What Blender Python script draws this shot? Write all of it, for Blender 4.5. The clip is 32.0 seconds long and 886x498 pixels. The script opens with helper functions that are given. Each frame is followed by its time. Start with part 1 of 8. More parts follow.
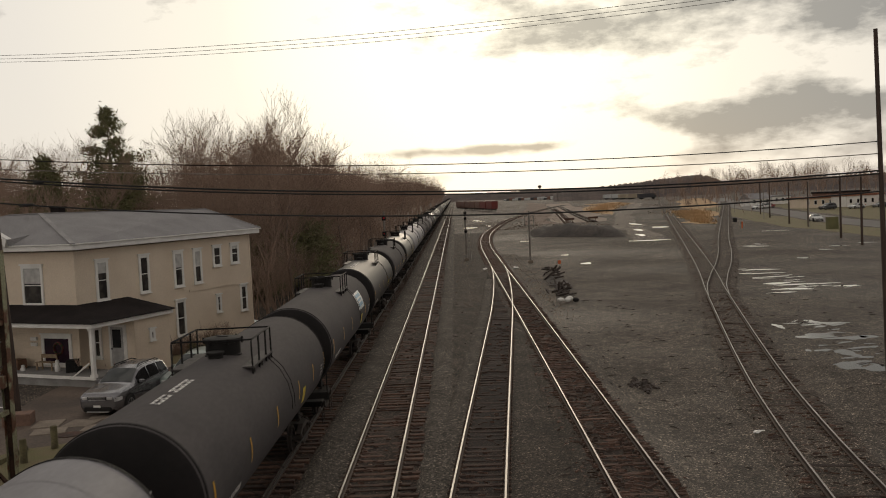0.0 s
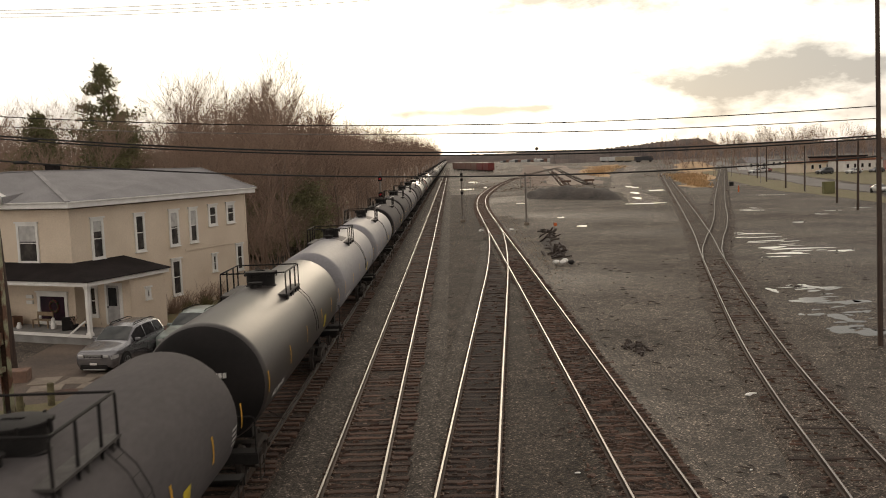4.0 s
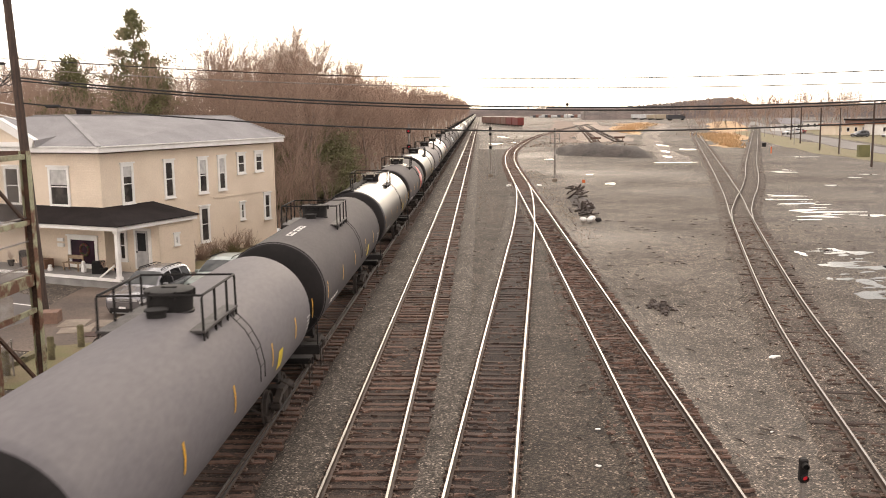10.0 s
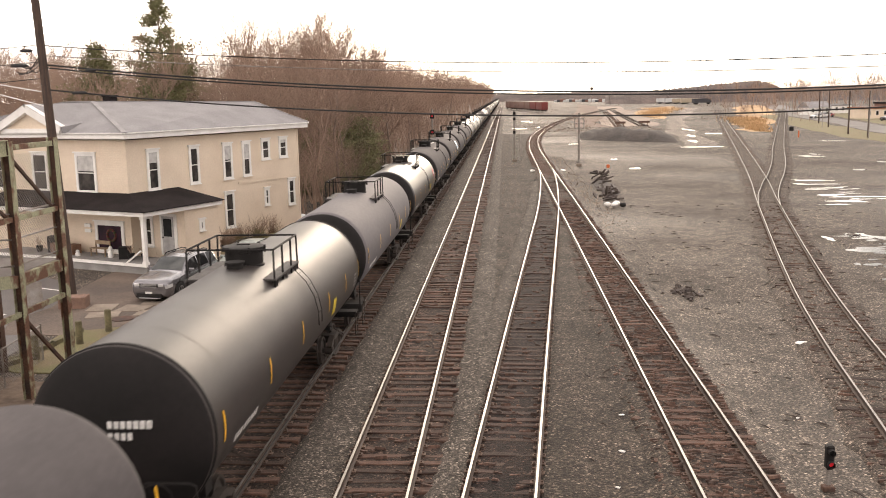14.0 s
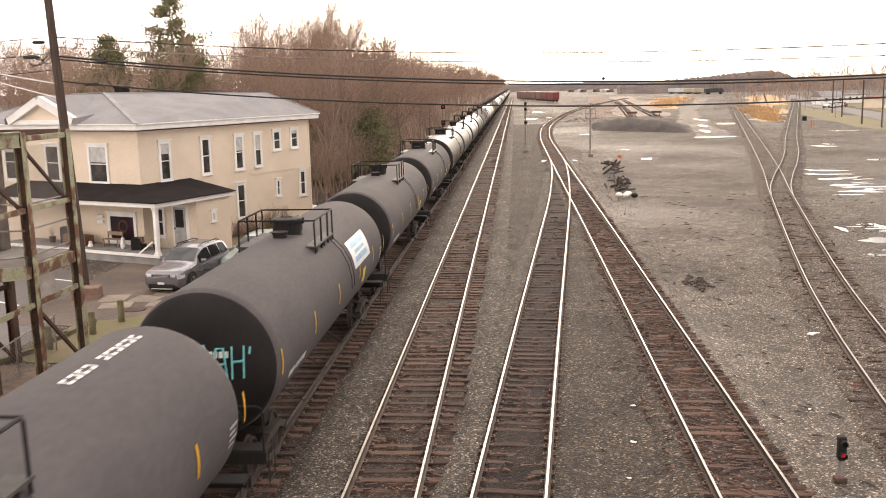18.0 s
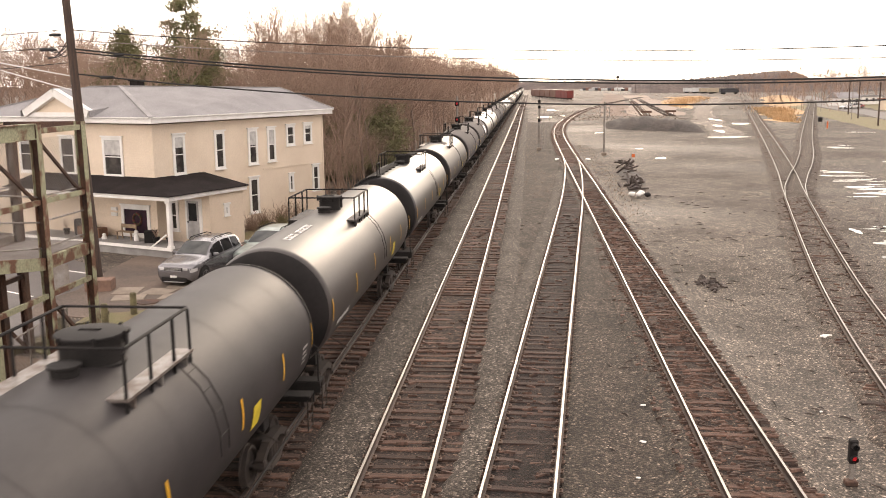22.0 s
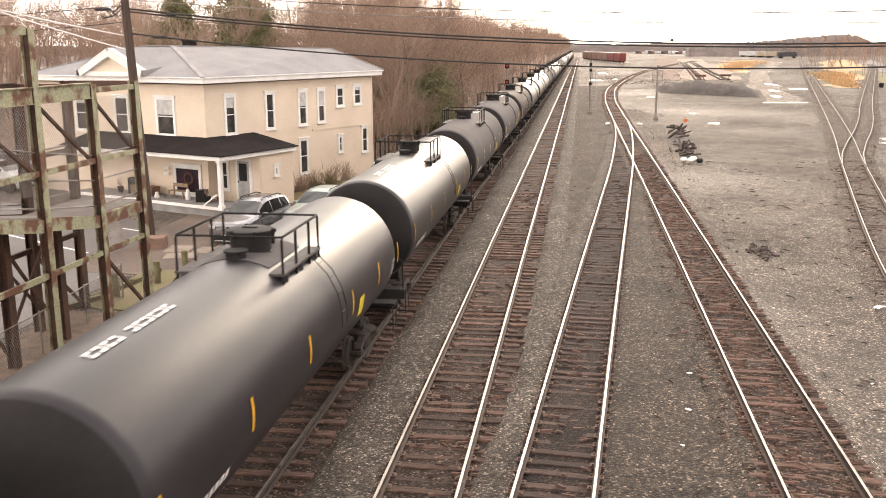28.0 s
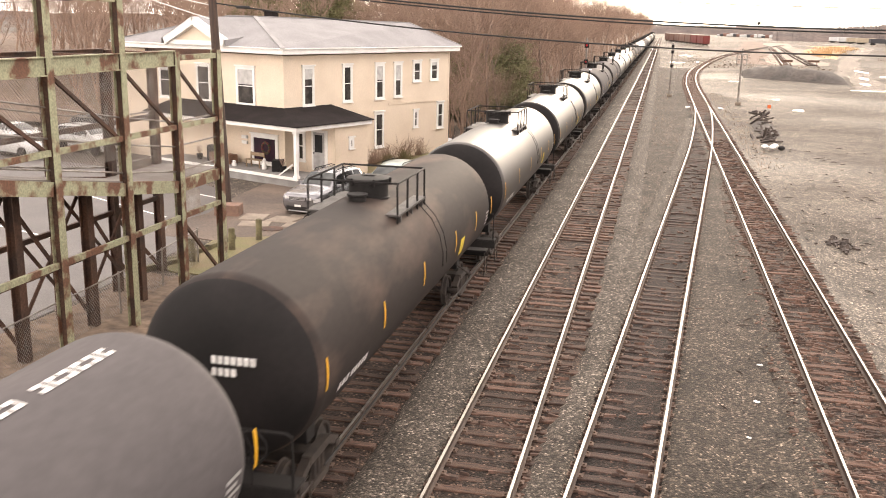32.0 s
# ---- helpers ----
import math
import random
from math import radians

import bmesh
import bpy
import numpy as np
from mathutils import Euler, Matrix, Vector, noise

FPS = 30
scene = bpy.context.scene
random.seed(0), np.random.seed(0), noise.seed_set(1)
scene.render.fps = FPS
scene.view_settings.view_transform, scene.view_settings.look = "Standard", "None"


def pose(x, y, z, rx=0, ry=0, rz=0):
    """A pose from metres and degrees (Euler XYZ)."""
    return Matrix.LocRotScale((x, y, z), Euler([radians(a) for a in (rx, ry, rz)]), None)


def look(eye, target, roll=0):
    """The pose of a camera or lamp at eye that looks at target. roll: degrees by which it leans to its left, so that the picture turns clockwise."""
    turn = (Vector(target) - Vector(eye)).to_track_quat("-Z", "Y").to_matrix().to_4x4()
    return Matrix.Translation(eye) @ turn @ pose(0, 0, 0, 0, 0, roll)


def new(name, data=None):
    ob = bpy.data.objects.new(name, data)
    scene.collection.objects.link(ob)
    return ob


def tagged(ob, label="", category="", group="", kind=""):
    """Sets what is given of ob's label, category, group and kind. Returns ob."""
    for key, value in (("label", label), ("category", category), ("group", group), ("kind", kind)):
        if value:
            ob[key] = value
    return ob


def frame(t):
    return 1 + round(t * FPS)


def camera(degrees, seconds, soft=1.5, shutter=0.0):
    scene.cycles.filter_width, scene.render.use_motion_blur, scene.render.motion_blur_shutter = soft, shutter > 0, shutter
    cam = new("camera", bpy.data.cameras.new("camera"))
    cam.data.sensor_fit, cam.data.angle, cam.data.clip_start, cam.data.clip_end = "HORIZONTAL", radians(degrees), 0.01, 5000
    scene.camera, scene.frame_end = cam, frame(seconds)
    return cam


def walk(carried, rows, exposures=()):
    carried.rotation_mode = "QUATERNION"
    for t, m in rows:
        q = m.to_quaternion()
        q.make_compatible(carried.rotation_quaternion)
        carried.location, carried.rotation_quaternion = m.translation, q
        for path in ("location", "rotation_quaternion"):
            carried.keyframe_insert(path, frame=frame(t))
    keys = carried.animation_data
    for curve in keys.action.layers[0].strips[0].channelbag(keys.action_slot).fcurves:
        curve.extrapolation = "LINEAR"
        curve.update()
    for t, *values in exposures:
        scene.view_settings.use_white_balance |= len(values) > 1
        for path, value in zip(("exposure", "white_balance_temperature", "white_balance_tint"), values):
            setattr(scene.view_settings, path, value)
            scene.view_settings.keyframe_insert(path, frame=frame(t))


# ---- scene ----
# camera: stands on a footbridge over the tracks and pans with the train
cam = camera(50.8, 32.0, soft=1.0, shutter=0.18)
EYE = 8.42
PATH = [
    (0, pose(0, 0, EYE, 86.735, 2.716, 0.717)),
    (0.5, pose(0, 0, EYE, 86.539, 2.798, 0.960)),
    (1, pose(0, 0, EYE, 86.263, 2.947, 1.066)),
    (1.5, pose(0, 0, EYE, 86.108, 3.075, 1.078)),
    (2, pose(0, 0, EYE, 85.999, 3.214, 0.979)),
    (2.5, pose(0, 0, EYE, 85.732, 3.008, 1.248)),
    (3, pose(0, 0, EYE, 85.247, 2.679, 0.960)),
    (3.5, pose(0, 0, EYE, 84.571, 2.406, 0.436)),
    (5.5, pose(0, 0, EYE, 84.197, 1.234, 1.381)),
    (6, pose(0, 0, EYE, 84.060, 0.928, 1.474)),
    (6.5, pose(0, 0, EYE, 82.973, 0.889, 2.538)),
    (7, pose(0, 0, EYE, 81.563, 1.164, 3.460)),
    (7.5, pose(0, 0, EYE, 80.833, 1.321, 3.767)),
    (8, pose(0, 0, EYE, 80.745, 1.122, 2.912)),
    (8.5, pose(0, 0, EYE, 80.855, 0.942, 2.299)),
    (9, pose(0, 0, EYE, 81.066, 0.929, 2.190)),
    (9.5, pose(0, 0, EYE, 81.301, 0.945, 2.219)),
    (10, pose(0, 0, EYE, 81.567, 0.871, 2.295)),
    (10.5, pose(0, 0, EYE, 81.586, 0.907, 2.538)),
    (11, pose(0, 0, EYE, 81.444, 1.002, 2.787)),
    (11.5, pose(0, 0, EYE, 81.125, 1.139, 3.539)),
    (12, pose(0, 0, EYE, 80.987, 1.243, 3.482)),
    (12.5, pose(0, 0, EYE, 80.842, 1.365, 3.631)),
    (13, pose(0, 0, EYE, 80.680, 1.356, 3.968)),
    (13.5, pose(0, 0, EYE, 80.697, 1.230, 3.854)),
    (15.5, pose(0, 0, EYE, 80.524, 1.100, 3.577)),
    (16, pose(0, 0, EYE, 80.272, 1.277, 3.974)),
    (16.5, pose(0, 0, EYE, 80.256, 1.355, 4.128)),
    (17, pose(0, 0, EYE, 80.207, 1.290, 3.882)),
    (17.5, pose(0, 0, EYE, 80.206, 1.279, 4.042)),
    (18, pose(0, 0, EYE, 80.133, 1.268, 4.391)),
    (18.5, pose(0, 0, EYE, 79.946, 1.321, 5.071)),
    (19, pose(0, 0, EYE, 79.787, 1.290, 5.499)),
    (19.5, pose(0, 0, EYE, 79.880, 1.063, 5.118)),
    (20, pose(0, 0, EYE, 80.066, 0.851, 4.574)),
    (20.5, pose(0, 0, EYE, 80.367, 0.751, 3.931)),
    (21, pose(0, 0, EYE, 80.356, 0.910, 4.416)),
    (21.5, pose(0, 0, EYE, 80.036, 0.806, 5.190)),
    (22, pose(0, 0, EYE, 79.956, 0.643, 5.244)),
    (22.5, pose(0, 0, EYE, 79.954, 0.597, 5.001)),
    (23, pose(0, 0, EYE, 79.730, 0.596, 5.317)),
    (23.5, pose(0, 0, EYE, 79.399, 0.545, 6.126)),
    (24, pose(0, 0, EYE, 79.152, 0.512, 6.391)),
    (24.5, pose(0, 0, EYE, 78.793, 0.683, 7.312)),
    (25, pose(0, 0, EYE, 78.447, 0.854, 8.292)),
    (25.5, pose(0, 0, EYE, 78.303, 0.911, 8.564)),
    (27.5, pose(0, 0, EYE, 77.502, 0.369, 8.485)),
    (28, pose(0, 0, EYE, 77.721, 0.286, 8.270)),
    (28.5, pose(0, 0, EYE, 76.985, 0.471, 9.840)),
    (29, pose(0, 0, EYE, 76.488, 0.365, 11.604)),
    (29.5, pose(0, 0, EYE, 76.304, 0.094, 12.900)),
    (30, pose(0, 0, EYE, 76.550, 0.050, 12.910)),
    (30.5, pose(0, 0, EYE, 76.877, -0.370, 12.082)),
    (31, pose(0, 0, EYE, 76.761, -0.672, 12.325)),
    (31.5, pose(0, 0, EYE, 76.493, -0.955, 12.684)),
    (32, pose(0, 0, EYE, 76.302, -1.157, 13.008)),
]
EXPOSURES = [(0, -1.9, 7150, 14), (2, -1.7, 7250, 14), (3, -1.43, 7350, 14), (5.5, -1.05, 7300, 17), (6, -0.9, 7250, 17), (7, -0.36, 7250, 18), (8, 0.02, 7150, 19), (9, 0.02, 7200, 19), (13, 0.0, 7200, 20), (16, 0.08, 7200, 20), (20, 0.21, 7300, 21), (23, 0.17, 7300, 21), (25, 0.36, 7300, 21), (28, 0.5, 7250, 20), (32, 0.72, 7300, 20)]
walk(cam, PATH, EXPOSURES)

# sky: low sun behind broken cloud, straight ahead along the tracks
SUN_UP, SUN_TURN = radians(11), radians(2)
world = bpy.data.worlds.new("sky")
scene.world = world
world.use_nodes = True
wn, wl = world.node_tree.nodes, world.node_tree.links
wn.clear()
w_out, w_bg = wn.new("ShaderNodeOutputWorld"), wn.new("ShaderNodeBackground")
w_sky = wn.new("ShaderNodeTexSky")
w_sky.sky_type, w_sky.sun_disc, w_sky.sun_elevation, w_sky.sun_rotation = "NISHITA", False, SUN_UP, SUN_TURN
w_sky.air_density, w_sky.dust_density, w_sky.altitude = 1.0, 0.6, 0
w_co, w_map = wn.new("ShaderNodeTexCoord"), wn.new("ShaderNodeMapping")
w_map.inputs["Scale"].default_value = (2.2, 1.2, 5.2)
w_n1 = wn.new("ShaderNodeTexNoise")
w_n1.inputs["Scale"].default_value, w_n1.inputs["Detail"].default_value, w_n1.inputs["Roughness"].default_value = 4.2, 10, 0.6
w_ramp, w_mix, w_scale = wn.new("ShaderNodeValToRGB"), wn.new("ShaderNodeMix"), wn.new("ShaderNodeMix")
w_mix.data_type = w_scale.data_type = "RGBA"
w_ramp.color_ramp.elements[0].position, w_ramp.color_ramp.elements[1].position = 0.64, 0.82
w_ramp.color_ramp.elements[0].color = (1, 1, 1, 1)
w_ramp.color_ramp.elements[1].color = (0.30, 0.312, 0.335, 1)
w_grad = wn.new("ShaderNodeVectorMath")
w_grad.operation = "DOT_PRODUCT"
w_grad.inputs[1].default_value = (math.sin(SUN_TURN) * math.cos(SUN_UP), math.cos(SUN_TURN) * math.cos(SUN_UP), math.sin(SUN_UP))
w_glow = wn.new("ShaderNodeValToRGB")
w_glow.color_ramp.elements[0].position, w_glow.color_ramp.elements[0].color = 0.0, (2.08, 2.04, 1.96, 1)
w_glow.color_ramp.elements[1].position, w_glow.color_ramp.elements[1].color = 1.0, (4.8, 4.8, 4.1, 1)
w_glow.color_ramp.elements.new(0.965).color = (3.5, 3.5, 3.15, 1)
w_glow.color_ramp.elements.new(0.55).color = (1.35, 1.33, 1.3, 1)
w_glow.color_ramp.elements.new(0.90).color = (2.9, 2.92, 2.78, 1)
wl.new(w_co.outputs["Generated"], w_map.inputs["Vector"])
wl.new(w_map.outputs["Vector"], w_n1.inputs["Vector"])
w_sep = wn.new("ShaderNodeSeparateXYZ")
wl.new(w_co.outputs["Generated"], w_sep.inputs["Vector"])


def sky_math(kind, a, b):
    n = wn.new("ShaderNodeMath")
    n.operation = kind
    for socket, v in zip(n.inputs, (a, b)):
        if isinstance(v, float):
            socket.default_value = v
        else:
            wl.new(v, socket)
    return n.outputs["Value"]


def sky_edge(axis, a, b):
    n = wn.new("ShaderNodeMapRange")
    n.interpolation_type = "SMOOTHSTEP"
    n.inputs["From Min"].default_value, n.inputs["From Max"].default_value = a, b
    wl.new(w_sep.outputs[axis], n.inputs["Value"])
    return n.outputs["Result"]


# banks of cloud: span to the side, span in height, softness, thickness
w_cover = w_n1.outputs["Fac"]
for x0, x1, z0, z1, sx, sz, thick in ((-0.09, 0.13, 0.042, 0.052, 0.05, 0.007, 0.36), (0.10, 0.40, 0.058, 0.088, 0.09, 0.020, 0.205), (0.06, 1.2, 0.13, 0.34, 0.16, 0.050, 0.33), (0.24, 1.2, 0.012, 0.098, 0.08, 0.02, 0.20), (-1.2, 0.06, 0.17, 0.34, 0.12, 0.05, 0.05), (-0.52, -0.32, 0.056, 0.068, 0.05, 0.008, 0.16), (-2.0, 2.0, 0.38, 2.0, 0.2, 0.06, 0.20)):
    f = sky_math("MULTIPLY", sky_math("MULTIPLY", sky_edge("X", x0 - sx, x0 + sx), sky_edge("X", x1 + sx, x1 - sx)), sky_math("MULTIPLY", sky_edge("Z", z0 - sz, z0 + sz), sky_edge("Z", z1 + sz, z1 - sz)))
    w_cover = sky_math("ADD", w_cover, sky_math("MULTIPLY", f, thick))
wl.new(w_cover, w_ramp.inputs["Fac"])
wl.new(w_co.outputs["Generated"], w_grad.inputs[0])
wl.new(w_grad.outputs["Value"], w_glow.inputs["Fac"])
w_mix.blend_type, w_mix.inputs["Factor"].default_value = "MULTIPLY", 0.9
wl.new(w_glow.outputs["Color"], w_mix.inputs["A"])
wl.new(w_ramp.outputs["Color"], w_mix.inputs["B"])
w_scale.blend_type, w_scale.inputs["Factor"].default_value = "ADD", 1.0
w_dim = wn.new("ShaderNodeVectorMath")
w_dim.operation = "SCALE"
w_dim.inputs["Scale"].default_value = 0.014
wl.new(w_sky.outputs["Color"], w_dim.inputs[0])
wl.new(w_mix.outputs["Result"], w_scale.inputs["A"])
wl.new(w_dim.outputs["Vector"], w_scale.inputs["B"])
wl.new(w_scale.outputs["Result"], w_bg.inputs["Color"])
w_bg.inputs["Strength"].default_value = 1.0
wl.new(w_bg.outputs["Background"], w_out.inputs["Surface"])

sun = new("sun", bpy.data.lights.new("sun", "SUN"))
sun.data.energy, sun.data.angle, sun.data.color = 1.0, radians(14), (1.0, 0.9, 0.74)
sun.matrix_world = look((0, 0, 60), (-math.sin(SUN_TURN) * 90, -math.cos(SUN_TURN) * 90, 60 - 90 * math.tan(SUN_UP)))


# ---- materials ----
def material(name, color, rough=0.8, metal=0.0, second=None, scale=3.0, fine=40.0, bump=0.15, depth=0.01, spots=0.25, random_value=0.0, lo=0.35, hi=0.65, coat=0.0, stretch=(1, 1, 1), spec=0.5):
    """Two colours mixed by a coarse noise, a fine grain, rough relief; alike pieces differ by random_value."""
    m = bpy.data.materials.new(name)
    m.use_nodes = True
    n, l = m.node_tree.nodes, m.node_tree.links
    b = n["Principled BSDF"]
    co, mp = n.new("ShaderNodeTexCoord"), n.new("ShaderNodeMapping")
    mp.inputs["Scale"].default_value = stretch
    l.new(co.outputs["Object"], mp.inputs["Vector"])
    big, small = n.new("ShaderNodeTexNoise"), n.new("ShaderNodeTexNoise")
    for t, s, d in ((big, scale, 6), (small, fine, 4)):
        t.inputs["Scale"].default_value, t.inputs["Detail"].default_value = s, d
        l.new(mp.outputs["Vector"], t.inputs["Vector"])
    ramp = n.new("ShaderNodeMapRange")
    ramp.inputs["From Min"].default_value, ramp.inputs["From Max"].default_value = lo, hi
    l.new(big.outputs["Fac"], ramp.inputs["Value"])
    mix = n.new("ShaderNodeMix")
    mix.data_type = "RGBA"
    second = second or tuple(c * 0.7 for c in color)
    mix.inputs["A"].default_value, mix.inputs["B"].default_value = (*color, 1), (*second, 1)
    l.new(ramp.outputs["Result"], mix.inputs["Factor"])
    grain = n.new("ShaderNodeMapRange")
    grain.inputs["To Min"].default_value, grain.inputs["To Max"].default_value = 1 - spots, 1 + spots
    grain.inputs["From Min"].default_value, grain.inputs["From Max"].default_value = 0.3, 0.7
    l.new(small.outputs["Fac"], grain.inputs["Value"])
    hsv = n.new("ShaderNodeHueSaturation")
    l.new(mix.outputs["Result"], hsv.inputs["Color"])
    if random_value:
        info, mul, add = n.new("ShaderNodeObjectInfo"), n.new("ShaderNodeMapRange"), n.new("ShaderNodeMath")
        mul.inputs["To Min"].default_value, mul.inputs["To Max"].default_value = 1 - random_value, 1 + random_value
        l.new(info.outputs["Random"], mul.inputs["Value"])
        add.operation = "MULTIPLY"
        l.new(mul.outputs["Result"], add.inputs[0])
        l.new(grain.outputs["Result"], add.inputs[1])
        l.new(add.outputs["Value"], hsv.inputs["Value"])
    else:
        l.new(grain.outputs["Result"], hsv.inputs["Value"])
    l.new(hsv.outputs["Color"], b.inputs["Base Color"])
    b.inputs["Roughness"].default_value, b.inputs["Metallic"].default_value = rough, metal
    b.inputs["Coat Weight"].default_value = coat
    b.inputs["Specular IOR Level"].default_value = spec
    bp = n.new("ShaderNodeBump")
    bp.inputs["Strength"].default_value, bp.inputs["Distance"].default_value = bump, depth
    l.new(small.outputs["Fac"], bp.inputs["Height"])
    l.new(bp.outputs["Normal"], b.inputs["Normal"])
    return m


def stones(name, color, second, size, patch, damp=0.9):
    """Crushed stone: cells of differing brightness, dark joints, broad patches of two colours."""
    m = bpy.data.materials.new(name)
    m.use_nodes = True
    n, l = m.node_tree.nodes, m.node_tree.links
    b = n["Principled BSDF"]
    co = n.new("ShaderNodeTexCoord")
    cell, edge, big, mid = n.new("ShaderNodeTexVoronoi"), n.new("ShaderNodeTexVoronoi"), n.new("ShaderNodeTexNoise"), n.new("ShaderNodeTexNoise")
    for t in (cell, edge):
        t.inputs["Scale"].default_value = 1 / size
        l.new(co.outputs["Object"], t.inputs["Vector"])
    for t, sc, de in ((big, patch, 7), (mid, patch * 9, 5)):
        t.inputs["Scale"].default_value, t.inputs["Detail"].default_value, t.inputs["Roughness"].default_value = sc, de, 0.6
        l.new(co.outputs["Object"], t.inputs["Vector"])
    grey = n.new("ShaderNodeSeparateColor")
    l.new(cell.outputs["Color"], grey.inputs["Color"])
    # most stones are alike, a few catch the light
    val = n.new("ShaderNodeValToRGB")
    for at, v in ((0.0, 0.08), (0.5, 0.215), (0.80, 0.37), (0.94, 0.68), (1.0, 1.45)):
        e = val.color_ramp.elements[0] if at == 0.0 else val.color_ramp.elements[-1] if at == 1.0 else val.color_ramp.elements.new(at)
        e.color = (v, v, v, 1)
    power = n.new("ShaderNodeMath")
    power.operation = "MULTIPLY"
    power.inputs[1].default_value = 3.9
    l.new(grey.outputs["Red"], val.inputs["Fac"])
    l.new(val.outputs["Color"], power.inputs[0])
    dist = n.new("ShaderNodeMapRange")
    dist.inputs["From Max"].default_value, dist.inputs["To Min"].default_value, dist.inputs["To Max"].default_value = 0.7, 1.15, 0.55
    l.new(edge.outputs["Distance"], dist.inputs["Value"])
    mul, mul2 = n.new("ShaderNodeMath"), n.new("ShaderNodeMath")
    mul.operation = mul2.operation = "MULTIPLY"
    l.new(power.outputs["Value"], mul.inputs[0])
    l.new(dist.outputs["Result"], mul.inputs[1])
    wide = n.new("ShaderNodeMapRange")
    wide.inputs["From Min"].default_value, wide.inputs["From Max"].default_value = 0.3, 0.7
    wide.inputs["To Min"].default_value, wide.inputs["To Max"].default_value = 0.62, 1.38
    l.new(mid.outputs["Fac"], wide.inputs["Value"])
    l.new(mul.outputs["Value"], mul2.inputs[0])
    l.new(wide.outputs["Result"], mul2.inputs[1])
    ramp, mix, hsv = n.new("ShaderNodeMapRange"), n.new("ShaderNodeMix"), n.new("ShaderNodeHueSaturation")
    ramp.inputs["From Min"].default_value, ramp.inputs["From Max"].default_value = 0.4, 0.62
    l.new(big.outputs["Fac"], ramp.inputs["Value"])
    mix.data_type = "RGBA"
    mix.inputs["A"].default_value, mix.inputs["B"].default_value = (*color, 1), (*second, 1)
    l.new(ramp.outputs["Result"], mix.inputs["Factor"])
    l.new(mix.outputs["Result"], hsv.inputs["Color"])
    l.new(mul2.outputs["Value"], hsv.inputs["Value"])
    l.new(hsv.outputs["Color"], b.inputs["Base Color"])
    # wet where water stands in the low ground
    wet, wetness = n.new("ShaderNodeTexNoise"), n.new("ShaderNodeMapRange")
    wet.inputs["Scale"].default_value, wet.inputs["Detail"].default_value = 0.045, 5
    l.new(co.outputs["Object"], wet.inputs["Vector"])
    wetness.inputs["From Min"].default_value, wetness.inputs["From Max"].default_value = 0.42, 0.62
    wetness.inputs["To Min"].default_value, wetness.inputs["To Max"].default_value = 0.9, damp
    l.new(wet.outputs["Fac"], wetness.inputs["Value"])
    l.new(wetness.outputs["Result"], b.inputs["Roughness"])
    b.inputs["Specular IOR Level"].default_value = 0.3 if damp > 0.8 else 0.36
    bp = n.new("ShaderNodeBump")
    bp.inputs["Strength"].default_value, bp.inputs["Distance"].default_value = 0.8, size * 0.5
    bp.invert = True
    l.new(edge.outputs["Distance"], bp.inputs["Height"])
    l.new(bp.outputs["Normal"], b.inputs["Normal"])
    return m


M = {}
M["gravel"] = stones("gravel", (0.138, 0.113, 0.091), (0.084, 0.067, 0.053), 0.05, 0.13, 0.68)
M["ballast"] = stones("ballast", (0.112, 0.094, 0.078), (0.080, 0.065, 0.053), 0.045, 0.4)
M["ballast_dirty"] = stones("ballast_dirty", (0.066, 0.043, 0.032), (0.038, 0.025, 0.019), 0.045, 0.5)
M["ballast_brown"] = stones("ballast_brown", (0.031, 0.0175, 0.0128), (0.018, 0.0105, 0.008), 0.045, 0.4)
M["ballast_silt"] = stones("ballast_silt", (0.124, 0.099, 0.080), (0.086, 0.067, 0.053), 0.045, 0.3)
M["gravel_dark"] = stones("gravel_dark", (0.082, 0.064, 0.050), (0.050, 0.039, 0.030), 0.05, 0.35)
M["tie"] = material("tie", (0.122, 0.066, 0.046), 0.92, second=(0.046, 0.028, 0.022), scale=3, fine=25, bump=0.6, depth=0.015, spots=0.35, random_value=0.55, stretch=(1, 6, 1))
M["tie_old"] = material("tie_old", (0.072, 0.043, 0.033), 0.94, second=(0.034, 0.022, 0.018), scale=3, fine=25, bump=0.6, depth=0.015, spots=0.4, random_value=0.4, stretch=(1, 6, 1))
M["rail"] = material("rail", (0.075, 0.047, 0.035), 0.75, 0.2, second=(0.05, 0.034, 0.028), scale=2, fine=30, spots=0.2)
M["rail_head"] = material("rail_head", (0.36, 0.34, 0.315), 0.45, 1.0, second=(0.28, 0.26, 0.24), scale=1, fine=30, spots=0.1, bump=0.02)
M["asphalt"] = material("asphalt", (0.092, 0.082, 0.078), 0.62, second=(0.125, 0.111, 0.104), scale=0.35, fine=30, bump=0.4, depth=0.008, spots=0.3)
M["siding"] = material("siding", (0.75, 0.635, 0.505), 0.6, second=(0.69, 0.575, 0.45), scale=0.6, fine=12, bump=0.1, spots=0.06)
M["white_paint"] = material("white_paint", (0.84, 0.83, 0.80), 0.5, second=(0.75, 0.735, 0.70), scale=1.5, fine=20, bump=0.08, spots=0.05)
M["roof_grey"] = material("roof_grey", (0.285, 0.278, 0.282), 0.9, second=(0.235, 0.228, 0.232), scale=0.7, fine=18, bump=0.5, spots=0.22)
M["roof_cap"] = material("roof_cap", (0.345, 0.335, 0.335), 0.9, second=(0.27, 0.262, 0.265), scale=1.5, fine=18, bump=0.4, spots=0.2)
